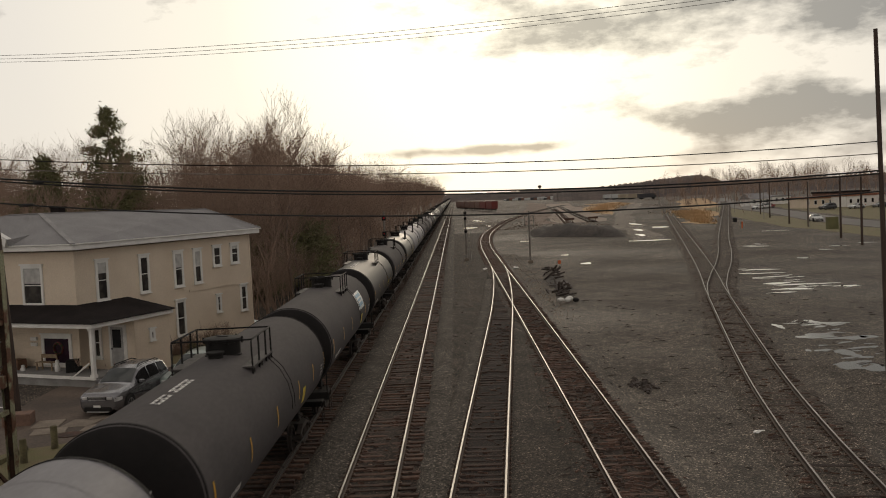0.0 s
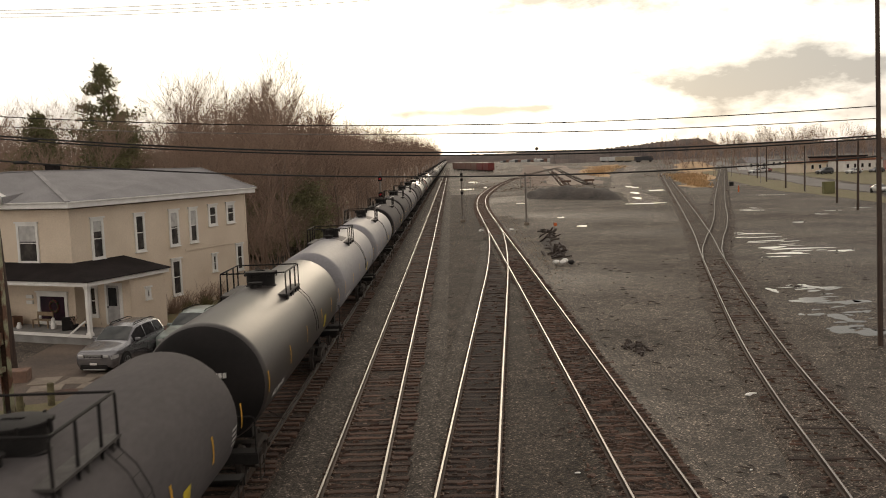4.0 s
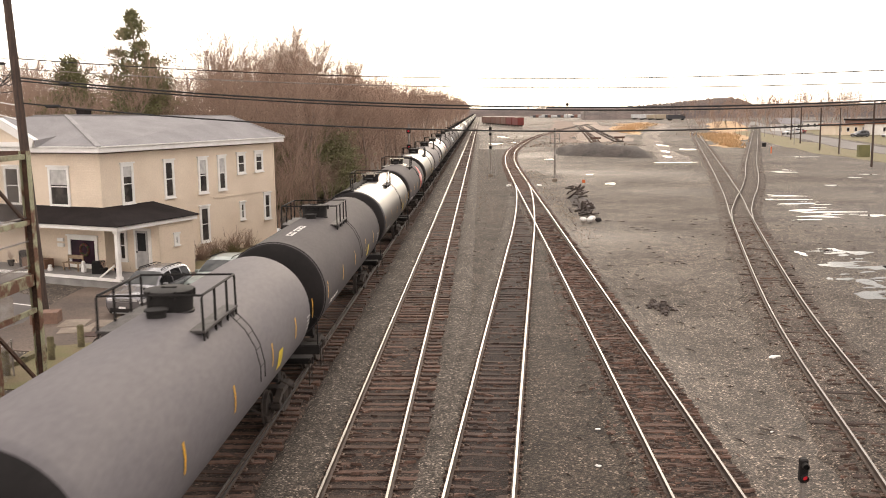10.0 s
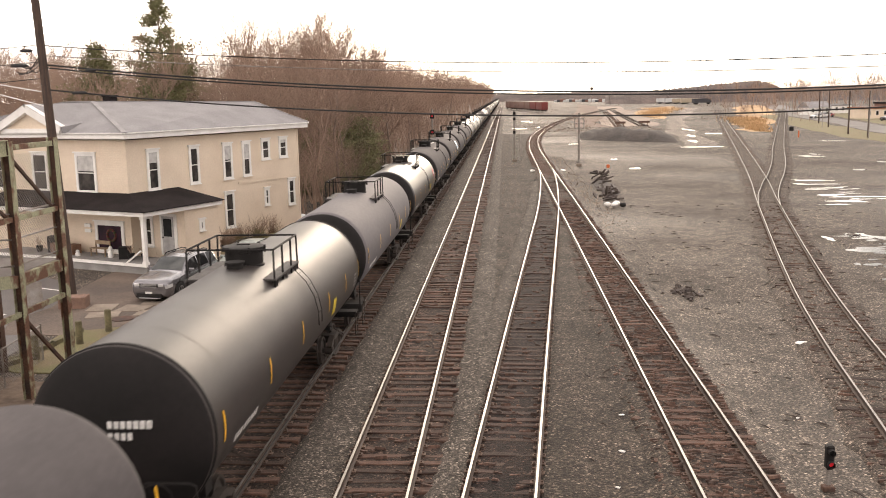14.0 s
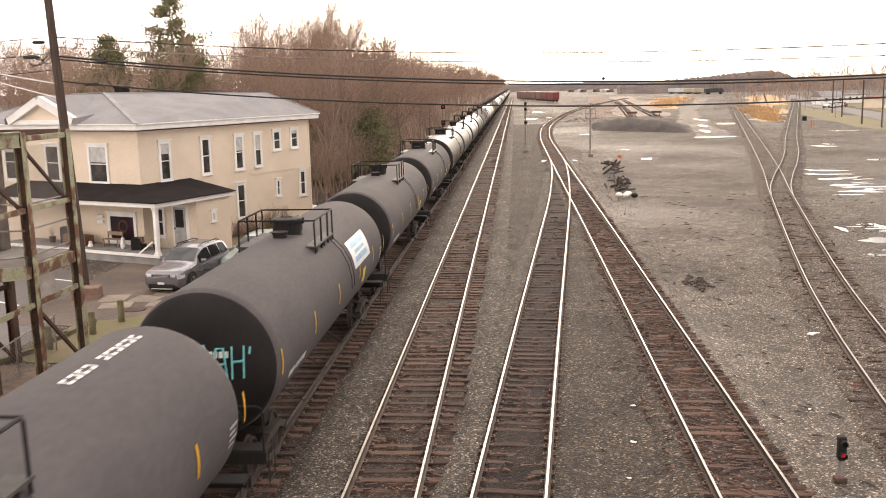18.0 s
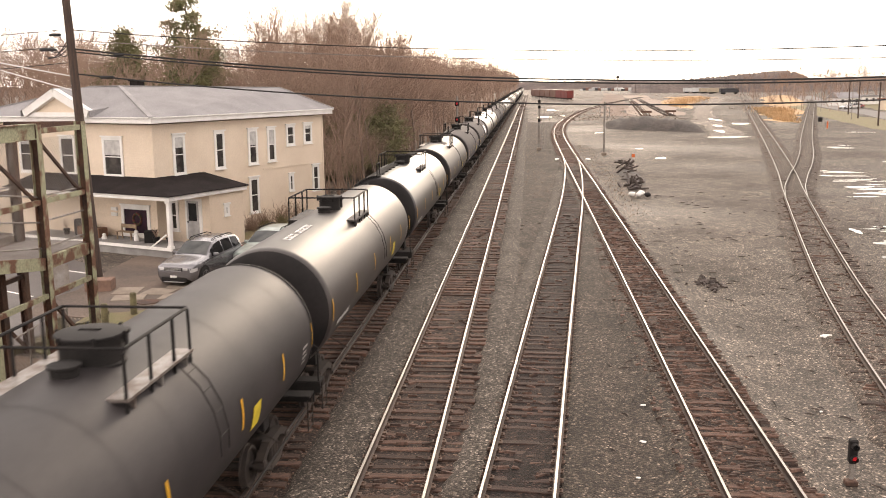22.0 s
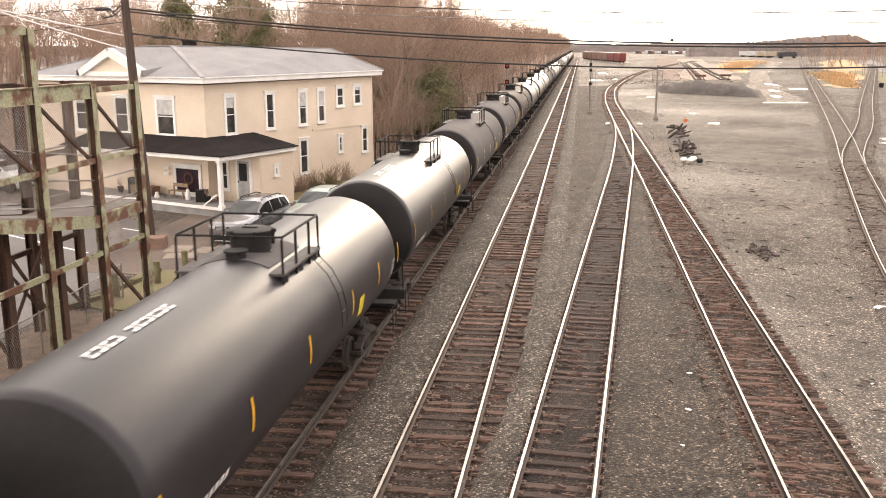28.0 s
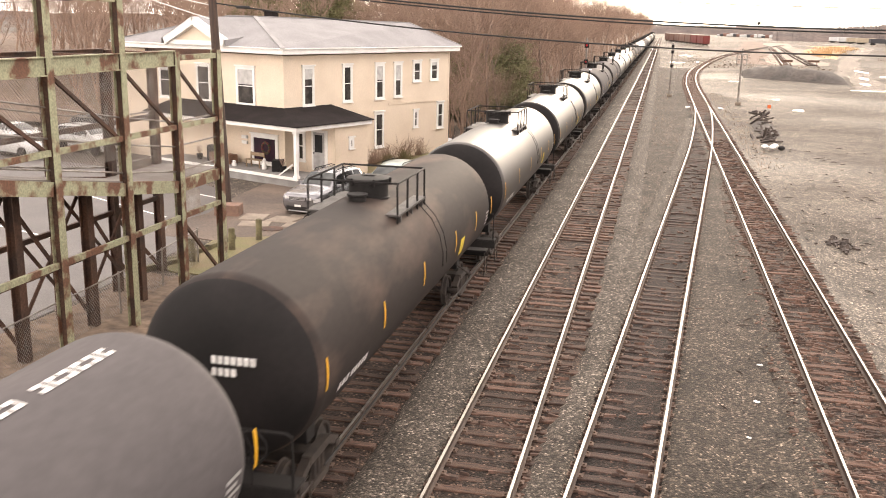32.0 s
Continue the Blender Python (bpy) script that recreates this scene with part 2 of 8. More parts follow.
M["roof_dark"] = material("roof_dark", (0.027, 0.022, 0.022), 0.95, second=(0.018, 0.015, 0.015), scale=1, fine=18, bump=0.5, spots=0.25, spec=0.1)
M["glass"] = material("glass", (0.012, 0.013, 0.014), 0.06, second=(0.02, 0.02, 0.02), bump=0.0, spots=0.05, spec=0.3)
M["black"] = material("black", (0.011, 0.010, 0.010), 0.7, second=(0.018, 0.016, 0.015), scale=2, bump=0.1, spec=0.25)
M["steel_green"] = material("steel_green", (0.30, 0.30, 0.195), 0.8, second=(0.135, 0.062, 0.036), scale=1.7, fine=18, bump=0.3, spots=0.25, lo=0.46, hi=0.58)
M["steel_rust"] = material("steel_rust", (0.11, 0.055, 0.035), 0.85, second=(0.05, 0.032, 0.026), scale=1.5, fine=18, bump=0.3, spots=0.3)
M["bark"] = material("bark", (0.24, 0.185, 0.15), 0.9, second=(0.16, 0.12, 0.098), scale=2, fine=20, bump=0.4)
M["twig"] = material("twig", (0.37, 0.262, 0.20), 0.9, second=(0.25, 0.172, 0.132), scale=0.12, fine=8, bump=0.0)
M["needle"] = material("needle", (0.17, 0.162, 0.072), 0.8, second=(0.115, 0.112, 0.052), scale=0.5, fine=8, bump=0.0)
M["pole_wood"] = material("pole_wood", (0.085, 0.055, 0.042), 0.9, second=(0.05, 0.036, 0.03), scale=2, fine=20, bump=0.4, stretch=(6, 6, 0.6))
M["litter"] = material("litter", (0.20, 0.145, 0.105), 0.95, second=(0.135, 0.095, 0.07), scale=0.08, fine=3, bump=0.6, depth=0.1, spots=0.4)
M["grass"] = material("grass", (0.15, 0.145, 0.06), 0.9, second=(0.19, 0.145, 0.085), scale=0.8, fine=20, bump=0.6, depth=0.03, spots=0.4)
M["dry_grass"] = material("dry_grass", (0.50, 0.325, 0.17), 0.9, second=(0.39, 0.25, 0.13), scale=0.1, fine=3, bump=0.6, depth=0.1, spots=0.35)
M["wire"] = material("wire", (0.02, 0.02, 0.02), 0.6, bump=0)
M["car_silver"] = material("car_silver", (0.235, 0.233, 0.247), 0.22, 0.65, second=(0.205, 0.203, 0.215), spots=0.03, bump=0, coat=0.5)
M["yellow"] = material("yellow", (0.80, 0.42, 0.02), 0.45, spots=0.05, bump=0)
M["placard"] = material("placard", (0.78, 0.60, 0.04), 0.5, spots=0.05, bump=0)
M["lettering"] = material("lettering", (0.75, 0.74, 0.72), 0.55, second=(0.6, 0.59, 0.57), scale=4, bump=0)
M["red"] = material("red", (0.62, 0.03, 0.035), 0.5, spots=0.05, bump=0)


# ---- mesh helpers ----
def box(bm, x0, x1, y0, y1, z0, z1, m=None):
    vs = [bm.verts.new((x, y, z)) for z in (z0, z1) for y in (y0, y1) for x in (x0, x1)]
    if m is not None:
        for v in vs:
            v.co = m @ v.co
    for f in ((0, 2, 3, 1), (4, 5, 7, 6), (0, 1, 5, 4), (2, 6, 7, 3), (0, 4, 6, 2), (1, 3, 7, 5)):
        bm.faces.new([vs[i] for i in f])
    return vs


def tube(bm, pts, r, sides=6, r_end=None, cap=True):
    """A round bar along the points, tapering to r_end."""
    pts = [Vector(p) for p in pts]
    rings, up = [], Vector((0.123, 0.317, 0.94))
    for i, p in enumerate(pts):
        d = (pts[min(i + 1, len(pts) - 1)] - pts[max(i - 1, 0)]).normalized()
        a = d.cross(up if abs(d.dot(up)) < 0.95 else Vector((1, 0.1, 0))).normalized()
        b = d.cross(a)
        k = i / max(1, len(pts) - 1)
        rr = r + ((r_end if r_end is not None else r) - r) * k
        rings.append([bm.verts.new(p + (a * math.cos(2 * math.pi * s / sides) + b * math.sin(2 * math.pi * s / sides)) * rr) for s in range(sides)])
    for u, v in zip(rings, rings[1:]):
        for s in range(sides):
            bm.faces.new((u[s], u[(s + 1) % sides], v[(s + 1) % sides], v[s]))
    if cap:
        bm.faces.new(rings[0][::-1])
        bm.faces.new(rings[-1])


def beam(bm, a, b, w, h, up=(0, 0, 1)):
    """A square bar from a to b, w wide and h high."""
    a, b = Vector(a), Vector(b)
    d = (b - a).normalized()
    s = d.cross(Vector(up))
    s = s.normalized() if s.length > 1e-4 else Vector((1, 0, 0))
    t = s.cross(d)
    vs = [bm.verts.new(p + s * (w / 2 * i) + t * (h / 2 * j)) for p in (a, b) for i, j in ((-1, -1), (1, -1), (1, 1), (-1, 1))]
    for f in ((0, 3, 2, 1), (4, 5, 6, 7), (0, 1, 5, 4), (1, 2, 6, 5), (2, 3, 7, 6), (3, 0, 4, 7)):
        bm.faces.new([vs[i] for i in f])


def lathe(bm, profile, sides=32, axis="z", at=(0, 0, 0), cap=True):
    """A turned shape: profile of (radius, height) pairs."""
    rings = []
    for r, h in profile:
        ring = []
        for s in range(sides):
            c, d = math.cos(2 * math.pi * s / sides) * r, math.sin(2 * math.pi * s / sides) * r
            p = {"z": (c, d, h), "y": (d, h, c), "x": (h, c, d)}[axis]
            ring.append(bm.verts.new(Vector(p) + Vector(at)))
        rings.append(ring)
    for u, v in zip(rings, rings[1:]):
        for s in range(sides):
            bm.faces.new((u[s], u[(s + 1) % sides], v[(s + 1) % sides], v[s]))
    if cap:
        bm.faces.new(rings[0][::-1])
        bm.faces.new(rings[-1])
    return rings


def mesh_of(name, bm, mat, smooth=False, bevel=0.0):
    if bevel:
        bmesh.ops.bevel(bm, geom=bm.edges[:], offset=bevel, segments=1, affect="EDGES", clamp_overlap=True)
    bmesh.ops.recalc_face_normals(bm, faces=bm.faces[:])
    me = bpy.data.meshes.new(name)
    bm.to_mesh(me)
    bm.free()
    me.materials.append(mat)
    if smooth:
        me.shade_smooth()
        if smooth != "all":
            me.set_sharp_from_angle(angle=radians(40))
    return me


def part(name, bm, mat, parent=None, label="", smooth=False, bevel=0.0):
    """Links a bmesh (or a mesh that is ready) as ONE mesh object under a thing or a part."""
    me = bm if isinstance(bm, bpy.types.Mesh) else mesh_of(name, bm, mat, smooth, bevel)
    ob = new(name, me)
    ob.parent = parent
    if label:
        tagged(ob, label)
    return ob


def thing(name, label, category, group="", kind="", at=None):
    ob = tagged(new(name), label, category, group, kind)
    ob.empty_display_size = 0.2
    if at is not None:
        ob.matrix_basis = at
    return ob


def raw(name, verts, faces, mat, smooth=False):
    me = bpy.data.meshes.new(name)
    me.from_pydata(verts, [], faces)
    me.materials.append(mat)
    if smooth:
        me.shade_smooth()
    return me


# ---- ground ----
def sheet(name, mat, x0, x1, y0, y1, z, step, relief, rough_at=3.0):
    """A ground surface with slight unevenness."""
    nx, ny = max(2, int((x1 - x0) / step)), max(2, int((y1 - y0) / step))
    vs = []
    for j in range(ny + 1):
        for i in range(nx + 1):
            x, y = x0 + (x1 - x0) * i / nx, y0 + (y1 - y0) * j / ny
            vs.append((x, y, z + relief * noise.noise((x / rough_at, y / rough_at, 3.1))))
    fs = [(j * (nx + 1) + i, j * (nx + 1) + i + 1, (j + 1) * (nx + 1) + i + 1, (j + 1) * (nx + 1) + i) for j in range(ny) for i in range(nx)]
    return new(name, raw(name, vs, fs, mat, True))


ground = tagged(sheet("ground", M["gravel"], -1500, 1500, -300, 3000, -0.14, 60, 0.0), "grey-brown gravel yard with damp and worn patches", "ground", kind="structure")

# tracks: centre lines as (x, y)
GAUGE, RAIL_TOP = 1.51, 0.17
TRACKS = {
    "train": [(-6.57, -60), (-6.57, 700)],
    "main": [(-2.87, -60), (-2.87, 700)],
    "lead": [(-3.6, -40), (-1.35, 0), (-0.37, 15.5), (0.70, 31.9), (2.07, 52.3), (3.14, 68.7), (4.0, 86), (4.45, 100), (4.55, 112)],
    "yard": [(4.8, -40), (4.8, 18), (4.75, 50), (4.65, 80), (4.5, 120), (4.62, 150), (5.6, 180), (7.3, 205), (10.6, 240), (15.0, 278), (21, 320), (33, 390), (60, 520)],
    "siding": [(2.2, -30), (6.3, 0), (9.6, 20), (11.4, 31.5), (13.75, 43.8), (19.5, 70.5), (28.8, 113), (64.2, 283), (112, 510)],
    "stub_a": [(28.8, 238), (36, 320), (49.8, 483)],
    "stub_b": [(35.2, 241), (41, 320), (53.7, 478)],
    "spur": [(18.85, 67.6), (20.72, 75), (21.75, 78.5), (24.2, 86.5), (27.25, 96), (32.6, 114), (41.05, 144), (70.4, 245), (105, 364), (120, 420)],
}


def smooth_line(pts, step):
    """Catmull-Rom through the points, sampled every step metres."""
    p = [Vector((x, y, 0)) for x, y in pts]
    p = [p[0] * 2 - p[1]] + p + [p[-1] * 2 - p[-2]]
    dense = []
    for i in range(1, len(p) - 2):
        a, b, c, d = p[i - 1:i + 3]
        n = max(4, int((c - b).length / 1.0))
        for k in range(n):
            t = k / n
            dense.append(0.5 * (2 * b + (c - a) * t + (2 * a - 5 * b + 4 * c - d) * t * t + (3 * b - a - 3 * c + d) * t ** 3))
    dense.append(p[-2])
    out, left, last = [], 0.0, dense[0]
    for a, b in zip(dense, dense[1:]):
        seg = (b - a).length
        while left <= seg:
            out.append((a + (b - a) * (left / seg), (b - a).normalized()))
            left += step
        left -= seg
    return out


PROFILE = [(-0.07, 0.0), (-0.07, 0.015), (-0.012, 0.03), (-0.012, 0.13), (-0.028, 0.14), (-0.028, 0.17), (0.028, 0.17), (0.028, 0.14), (0.012, 0.13), (0.012, 0.03), (0.07, 0.015), (0.07, 0.0)]


def rail(name, line, side, parent):
    vs, fs = [], []
    for p, d in line:
        s = Vector((d.y, -d.x, 0))
        for o, h in PROFILE:
            q = p + s * (side * GAUGE / 2 + o)
            vs.append((q.x, q.y, h))
    k = len(PROFILE)
    for i in range(len(line) - 1):
        for j in range(k - 1):
            fs.append((i * k + j, i * k + j + 1, (i + 1) * k + j + 1, (i + 1) * k + j))
    me = raw(name, vs, fs, M["rail"])
    me.materials.append(M["rail_head"])
    for i in range(len(line) - 1):
        me.polygons[i * (k - 1) + 5].material_index = 1
    return part(name, me, None, parent)


TRACK_TIE = {"train": (0.53, -2, 60), "main": (0.51, 8, 104), "lead": (0.51, 10, 84), "yard": (0.48, 12, 100), "siding": (0.55, 14, 84), "spur": (0.56, 78, 100), "stub_a": (0.6, 0, 0), "stub_b": (0.6, 0, 0)}
track_things = {}
for name, pts in TRACKS.items():
    far = {"train": "a freight train runs on it", "main": "polished main line rails", "lead": "leading into a switch", "yard": "curving away in the yard", "siding": "rusty yard siding", "spur": "branching from the siding", "stub_a": "ending at a rusty bumper", "stub_b": "ending at a rusty bumper"}[name]
    tk = thing("railway_track", "railway track on worn wooden ties, " + far, "railway track", "railway tracks", "structure")
    track_things[name] = tk
    line = smooth_line(pts, 2.0)
    rail("rail", line, -1, tk)
    rail("rail", line, 1, tk)
    # bed of crushed stone, a low flat-topped bank
    vs, fs = [], []
    bed = {"train": -0.055, "main": -0.048, "lead": -0.04, "yard": -0.036, "siding": -0.026, "spur": -0.016}.get(name, -0.03)
    line = smooth_line(pts, 0.7)
    side = 1.62 if name in ("train", "main") else 1.62 if name in ("siding", "spur") else 1.42
    edge = 1.38 if name in ("siding", "spur") else min(1.28, side - 0.1)
    section = ((-side, -0.16), (-edge, bed - 0.01), (-1.05, bed), (-0.7, bed), (-0.3, bed + 0.008), (0.3, bed + 0.008), (0.7, bed), (1.05, bed), (edge, bed - 0.01), (side, -0.16))
    for i, (p, d) in enumerate(line):
        s = Vector((d.y, -d.x, 0))
        for o, h in section:
            w = noise.noise((p.x + o * 1.3, p.y * 0.9, 1.7)) * 0.03 + noise.noise((p.x * 2 + o * 2.3, p.y * 0.25, 4.7)) * 0.022
            q = p + s * (o * (1 + 0.12 * noise.noise((p.y * 0.5, o, 0)) + 0.12 * noise.noise((p.y * 1.7, o, 3.0))))
            vs.append((q.x, q.y, h + w))
    for i in range(len(line) - 1):
        for j in range(9):
            fs.append((i * 10 + j, i * 10 + j + 1, (i + 1) * 10 + j + 1, (i + 1) * 10 + j))
    tagged(part("ballast_bed", raw("ballast_bed", vs, fs, M[{"lead": "ballast_brown", "siding": "ballast_silt", "spur": "ballast_silt"}.get(name, "ballast_dirty")], True), None, tk), kind="stuff")

# shop for small pieces: ties that one can tell apart
tie_meshes = []
for i in range(9):
    bm = bmesh.new()
    rnd = random.Random(i)
    x0, x1, n = -1.30 + rnd.uniform(-0.08, 0.06), 1.30 + rnd.uniform(-0.08, 0.10), 5
    rows = []
    for k in range(n + 1):
        x = x0 + (x1 - x0) * k / n
        hw, top = 0.12 + rnd.uniform(-0.022, 0.012), rnd.uniform(-0.018, 0.006)
        c = rnd.uniform(-0.012, 0.012)
        rows.append([bm.verts.new(p) for p in ((x, c - hw, -0.14), (x + rnd.uniform(-0.02, 0.02), c - hw, top - 0.015), (x, c - hw + 0.02, top), (x, c + hw - 0.02, top + rnd.uniform(-0.01, 0.004)), (x + rnd.uniform(-0.02, 0.02), c + hw, top - 0.015), (x, c + hw, -0.14))])
    for u, w in zip(rows, rows[1:]):
        for q in range(5):
            bm.faces.new((u[q], u[q + 1], w[q + 1], w[q]))
    bm.faces.new(rows[0][::-1])
    bm.faces.new(rows[-1])
    tie_meshes.append(mesh_of("tie", bm, M["tie"]))
old_meshes = []
for me in tie_meshes:
    me = me.copy()
    me.materials[0] = M["tie_old"]
    old_meshes.append(me)


def lay_ties(name):
    step, y0, y1 = TRACK_TIE[name]
    rnd = random.Random(name)
    far_v, far_f = [], []
    for p, d in smooth_line(TRACKS[name], step):
        if p.y < -10 or p.y > 420 or (name == "lead" and p.y > 92):
            continue
        a = -math.atan2(d.x, d.y) + rnd.gauss(0, 0.018)
        if y0 <= p.y <= y1:
            ob = part("tie", rnd.choice(old_meshes if name in ("lead", "siding", "spur") else tie_meshes), None, track_things[name])
            sunk = {"yard": 0.035, "lead": 0.03, "siding": 0.04, "spur": 0.055}.get(name, 0.026)
            if name in ("main", "lead"):
                sunk += 0.0009 * min(45.0, max(0.0, p.y - 28))
            ob.matrix_basis = Matrix.Translation((p.x + rnd.gauss(0, 0.06), p.y + rnd.gauss(0, 0.035), rnd.uniform(-sunk, 0.004))) @ Matrix.Rotation(a + rnd.gauss(0, 0.02), 4, "Z")
        else:
            c, s = math.cos(a), math.sin(a)
            b = len(far_v)
            top = rnd.uniform(-0.05, -0.012) if name in ("siding", "spur", "main", "train") else rnd.uniform(-0.02, 0.004)
            for z in (-0.12, top):
                for x, y in ((-1.3, -0.11), (1.3, -0.11), (1.3, 0.11), (-1.3, 0.11)):
                    far_v.append((p.x + c * x - s * y, p.y + s * x + c * y, z))
            far_f += [(b + 4, b + 5, b + 6, b + 7), (b, b + 1, b + 5, b + 4), (b + 1, b + 2, b + 6, b + 5), (b + 2, b + 3, b + 7, b + 6), (b + 3, b, b + 4, b + 7)]
    if far_v:
        tagged(part("far_ties", raw("far_ties", far_v, far_f, M["tie"]), None, track_things[name]), kind="stuff")


# stone heaped beside the rails, hiding the tie ends
def shoulder(name, section, y0, y1, mat):
    vs, fs, k = [], [], len(section)
    line = [(p, d) for p, d in smooth_line(TRACKS[name], 0.7) if y0 <= p.y <= y1]
    for p, d in line:
        s = Vector((d.y, -d.x, 0))
        for i, (o, h) in enumerate(section):
            e = 0.09 * noise.noise((p.y * 0.9, i * 3.3, o)) + 0.06 * noise.noise((p.y * 2.7, i * 5.1, o))
            q = p + s * (o + e)
            vs.append((q.x, q.y, h + 0.035 * noise.noise((q.x * 1.7, q.y * 1.1, 8.0))))
    for i in range(len(line) - 1):
        for j in range(k - 1):
            fs.append((i * k + j, i * k + j + 1, (i + 1) * k + j + 1, (i + 1) * k + j))
    tagged(part("ballast_shoulder", raw("ballast_shoulder", vs, fs, mat, True), None, track_things[name]), kind="stuff")


shoulder("main", [(-2.36, -0.16), (-2.12, 0.0), (-1.7, 0.045), (-1.2, 0.04), (-0.92, 0.012), (-0.84, -0.08)], -5, 330, M["ballast"])
shoulder("main", [(1.32, -0.12), (1.5, 0.0), (1.8, 0.03), (2.2, -0.06), (2.5, -0.17)], 24, 330, M["ballast"])
shoulder("lead", [(-1.75, -0.15), (-1.5, 0.02), (-1.1, 0.035), (-0.9, 0.012), (-0.84, -0.06)], 8, 92, M["ballast"])
shoulder("lead", [(0.84, -0.06), (0.9, 0.012), (1.15, 0.03), (1.6, 0.0), (2.2, -0.17)], 8, 60, M["gravel_dark"])
shoulder("yard", [(-1.7, -0.16), (-1.35, -0.03), (-1.15, 0.006), (-0.98, -0.02), (-0.9, -0.08)], 8, 110, M["gravel_dark"])
shoulder("yard", [(1.12, -0.08), (1.2, -0.01), (1.35, 0.0), (1.7, -0.16)], 8, 110, M["gravel"])
shoulder("train", [(-2.5, -0.16), (-2.0, 0.0), (-1.6, 0.02), (-1.35, -0.08)], -5, 330, M["ballast"])


def dark_strip():
    """Dark trodden ground between the lead and the yard track, ragged along its edges."""
    vs, fs, rows = [], [], []
    ends = {}
    for nm in ("lead", "yard"):
        ends[nm] = [(p.y, p.x) for p, d in smooth_line(TRACKS[nm], 1.0)]
    for i in range(150):
        y = 4 + i * 0.5
        a = np.interp(y, [q[0] for q in ends["lead"]], [q[1] for q in ends["lead"]]) + 1.0
        b = np.interp(y, [q[0] for q in ends["yard"]], [q[1] for q in ends["yard"]]) - 1.0
        for k in range(7):
            x = a + (b - a) * k / 6
            vs.append((x, y, -0.115 + 0.03 * noise.noise((x * 0.9, y * 0.7, 2.0))))
    for i in range(149):
        for k in range(6):
            q = i * 7 + k
            fs.append((q, q + 1, q + 8, q + 7))
    return tagged(new("trodden_ground", raw("trodden_ground", vs, fs, M["gravel_dark"], True)), "dark trodden gravel between two tracks", "ground", kind="structure")


dark_strip()


def dark_wedge():
    """Dark weedy ground in the narrowing space between the main line and the lead."""
    lead = [(p.y, p.x) for p, d in smooth_line(TRACKS["lead"], 1.0)]
    yard = [(p.y, p.x) for p, d in smooth_line(TRACKS["yard"], 1.0)]
    vs, fs = [], []
    for i in range(110):
        y = 22 + i * 1.7
        src = lead if y < 108 else yard
        b = float(np.interp(y, [q[0] for q in src], [q[1] for q in src])) - 0.95
        for k in range(7):
            x = -1.2 + (b + 1.2) * k / 6
            vs.append((x, y, -0.118 + 0.025 * noise.noise((x * 0.9, y * 0.7, 5.0))))
    for i in range(109):
        for k in range(6):
            q = i * 7 + k
            fs.append((q, q + 1, q + 8, q + 7))
    return tagged(new("trodden_ground", raw("trodden_ground", vs, fs, M["gravel_dark"], True)), "dark weedy gravel beside the main line", "ground", kind="structure")


dark_wedge()


def splinters(name, count, y0, y1, seed):
    """Rotten wood broken from the ties, lying between the rails and beside them."""
    rnd = random.Random(seed)
    line = [(p, d) for p, d in smooth_line(TRACKS[name], 0.25) if y0 <= p.y <= y1]
    vs, fs = [], []
    for i in range(count):
        p, d = line[int(len(line) * rnd.random() ** 1.3)]
        s = Vector((d.y, -d.x, 0))
        c = p + s * rnd.uniform(-1.4, 1.4) + d * rnd.uniform(-0.15, 0.15)
        a = (s + d * rnd.gauss(0, 0.4)).normalized()
        b = Vector((-a.y, a.x, 0))
        ln, w, h = rnd.uniform(0.04, 0.17), rnd.uniform(0.02, 0.06), rnd.uniform(0.0, 0.045)
        z = -0.015 if abs((c - p).dot(s)) < 1.2 else -0.07
        k = len(vs)
        for u, v, zz in ((-ln, -w, z - 0.03), (ln, -w, z - 0.03), (ln, w, z - 0.03), (-ln, w, z - 0.03), (-ln * 0.9, -w * 0.7, z + h), (ln * 0.85, -w * 0.6, z + h), (ln * 0.9, w * 0.5, z + h * 0.6), (-ln * 0.8, w * 0.7, z + h)):
            q = c + a * u + b * v
            vs.append((q.x, q.y, zz))
        fs += [(k + 4, k + 5, k + 6, k + 7), (k, k + 1, k + 5, k + 4), (k + 1, k + 2, k + 6, k + 5), (k + 2, k + 3, k + 7, k + 6), (k + 3, k, k + 4, k + 7)]
    tagged(part("splinters", raw("splinters", vs, fs, M["splinter"]), None, track_things[name], "rotten brown wood broken from the ties"), kind="stuff")


M["splinter"] = material("splinter", (0.15, 0.088, 0.066), 0.95, second=(0.055, 0.036, 0.029), scale=1.3, fine=14, bump=0.3, spots=0.4, lo=0.4, hi=0.6)
splinters("yard", 3600, 8, 75, 1)
splinters("lead", 500, 8, 60, 2)
splinters("siding", 700, 14, 70, 3)
splinters("main", 350, 8, 60, 4)


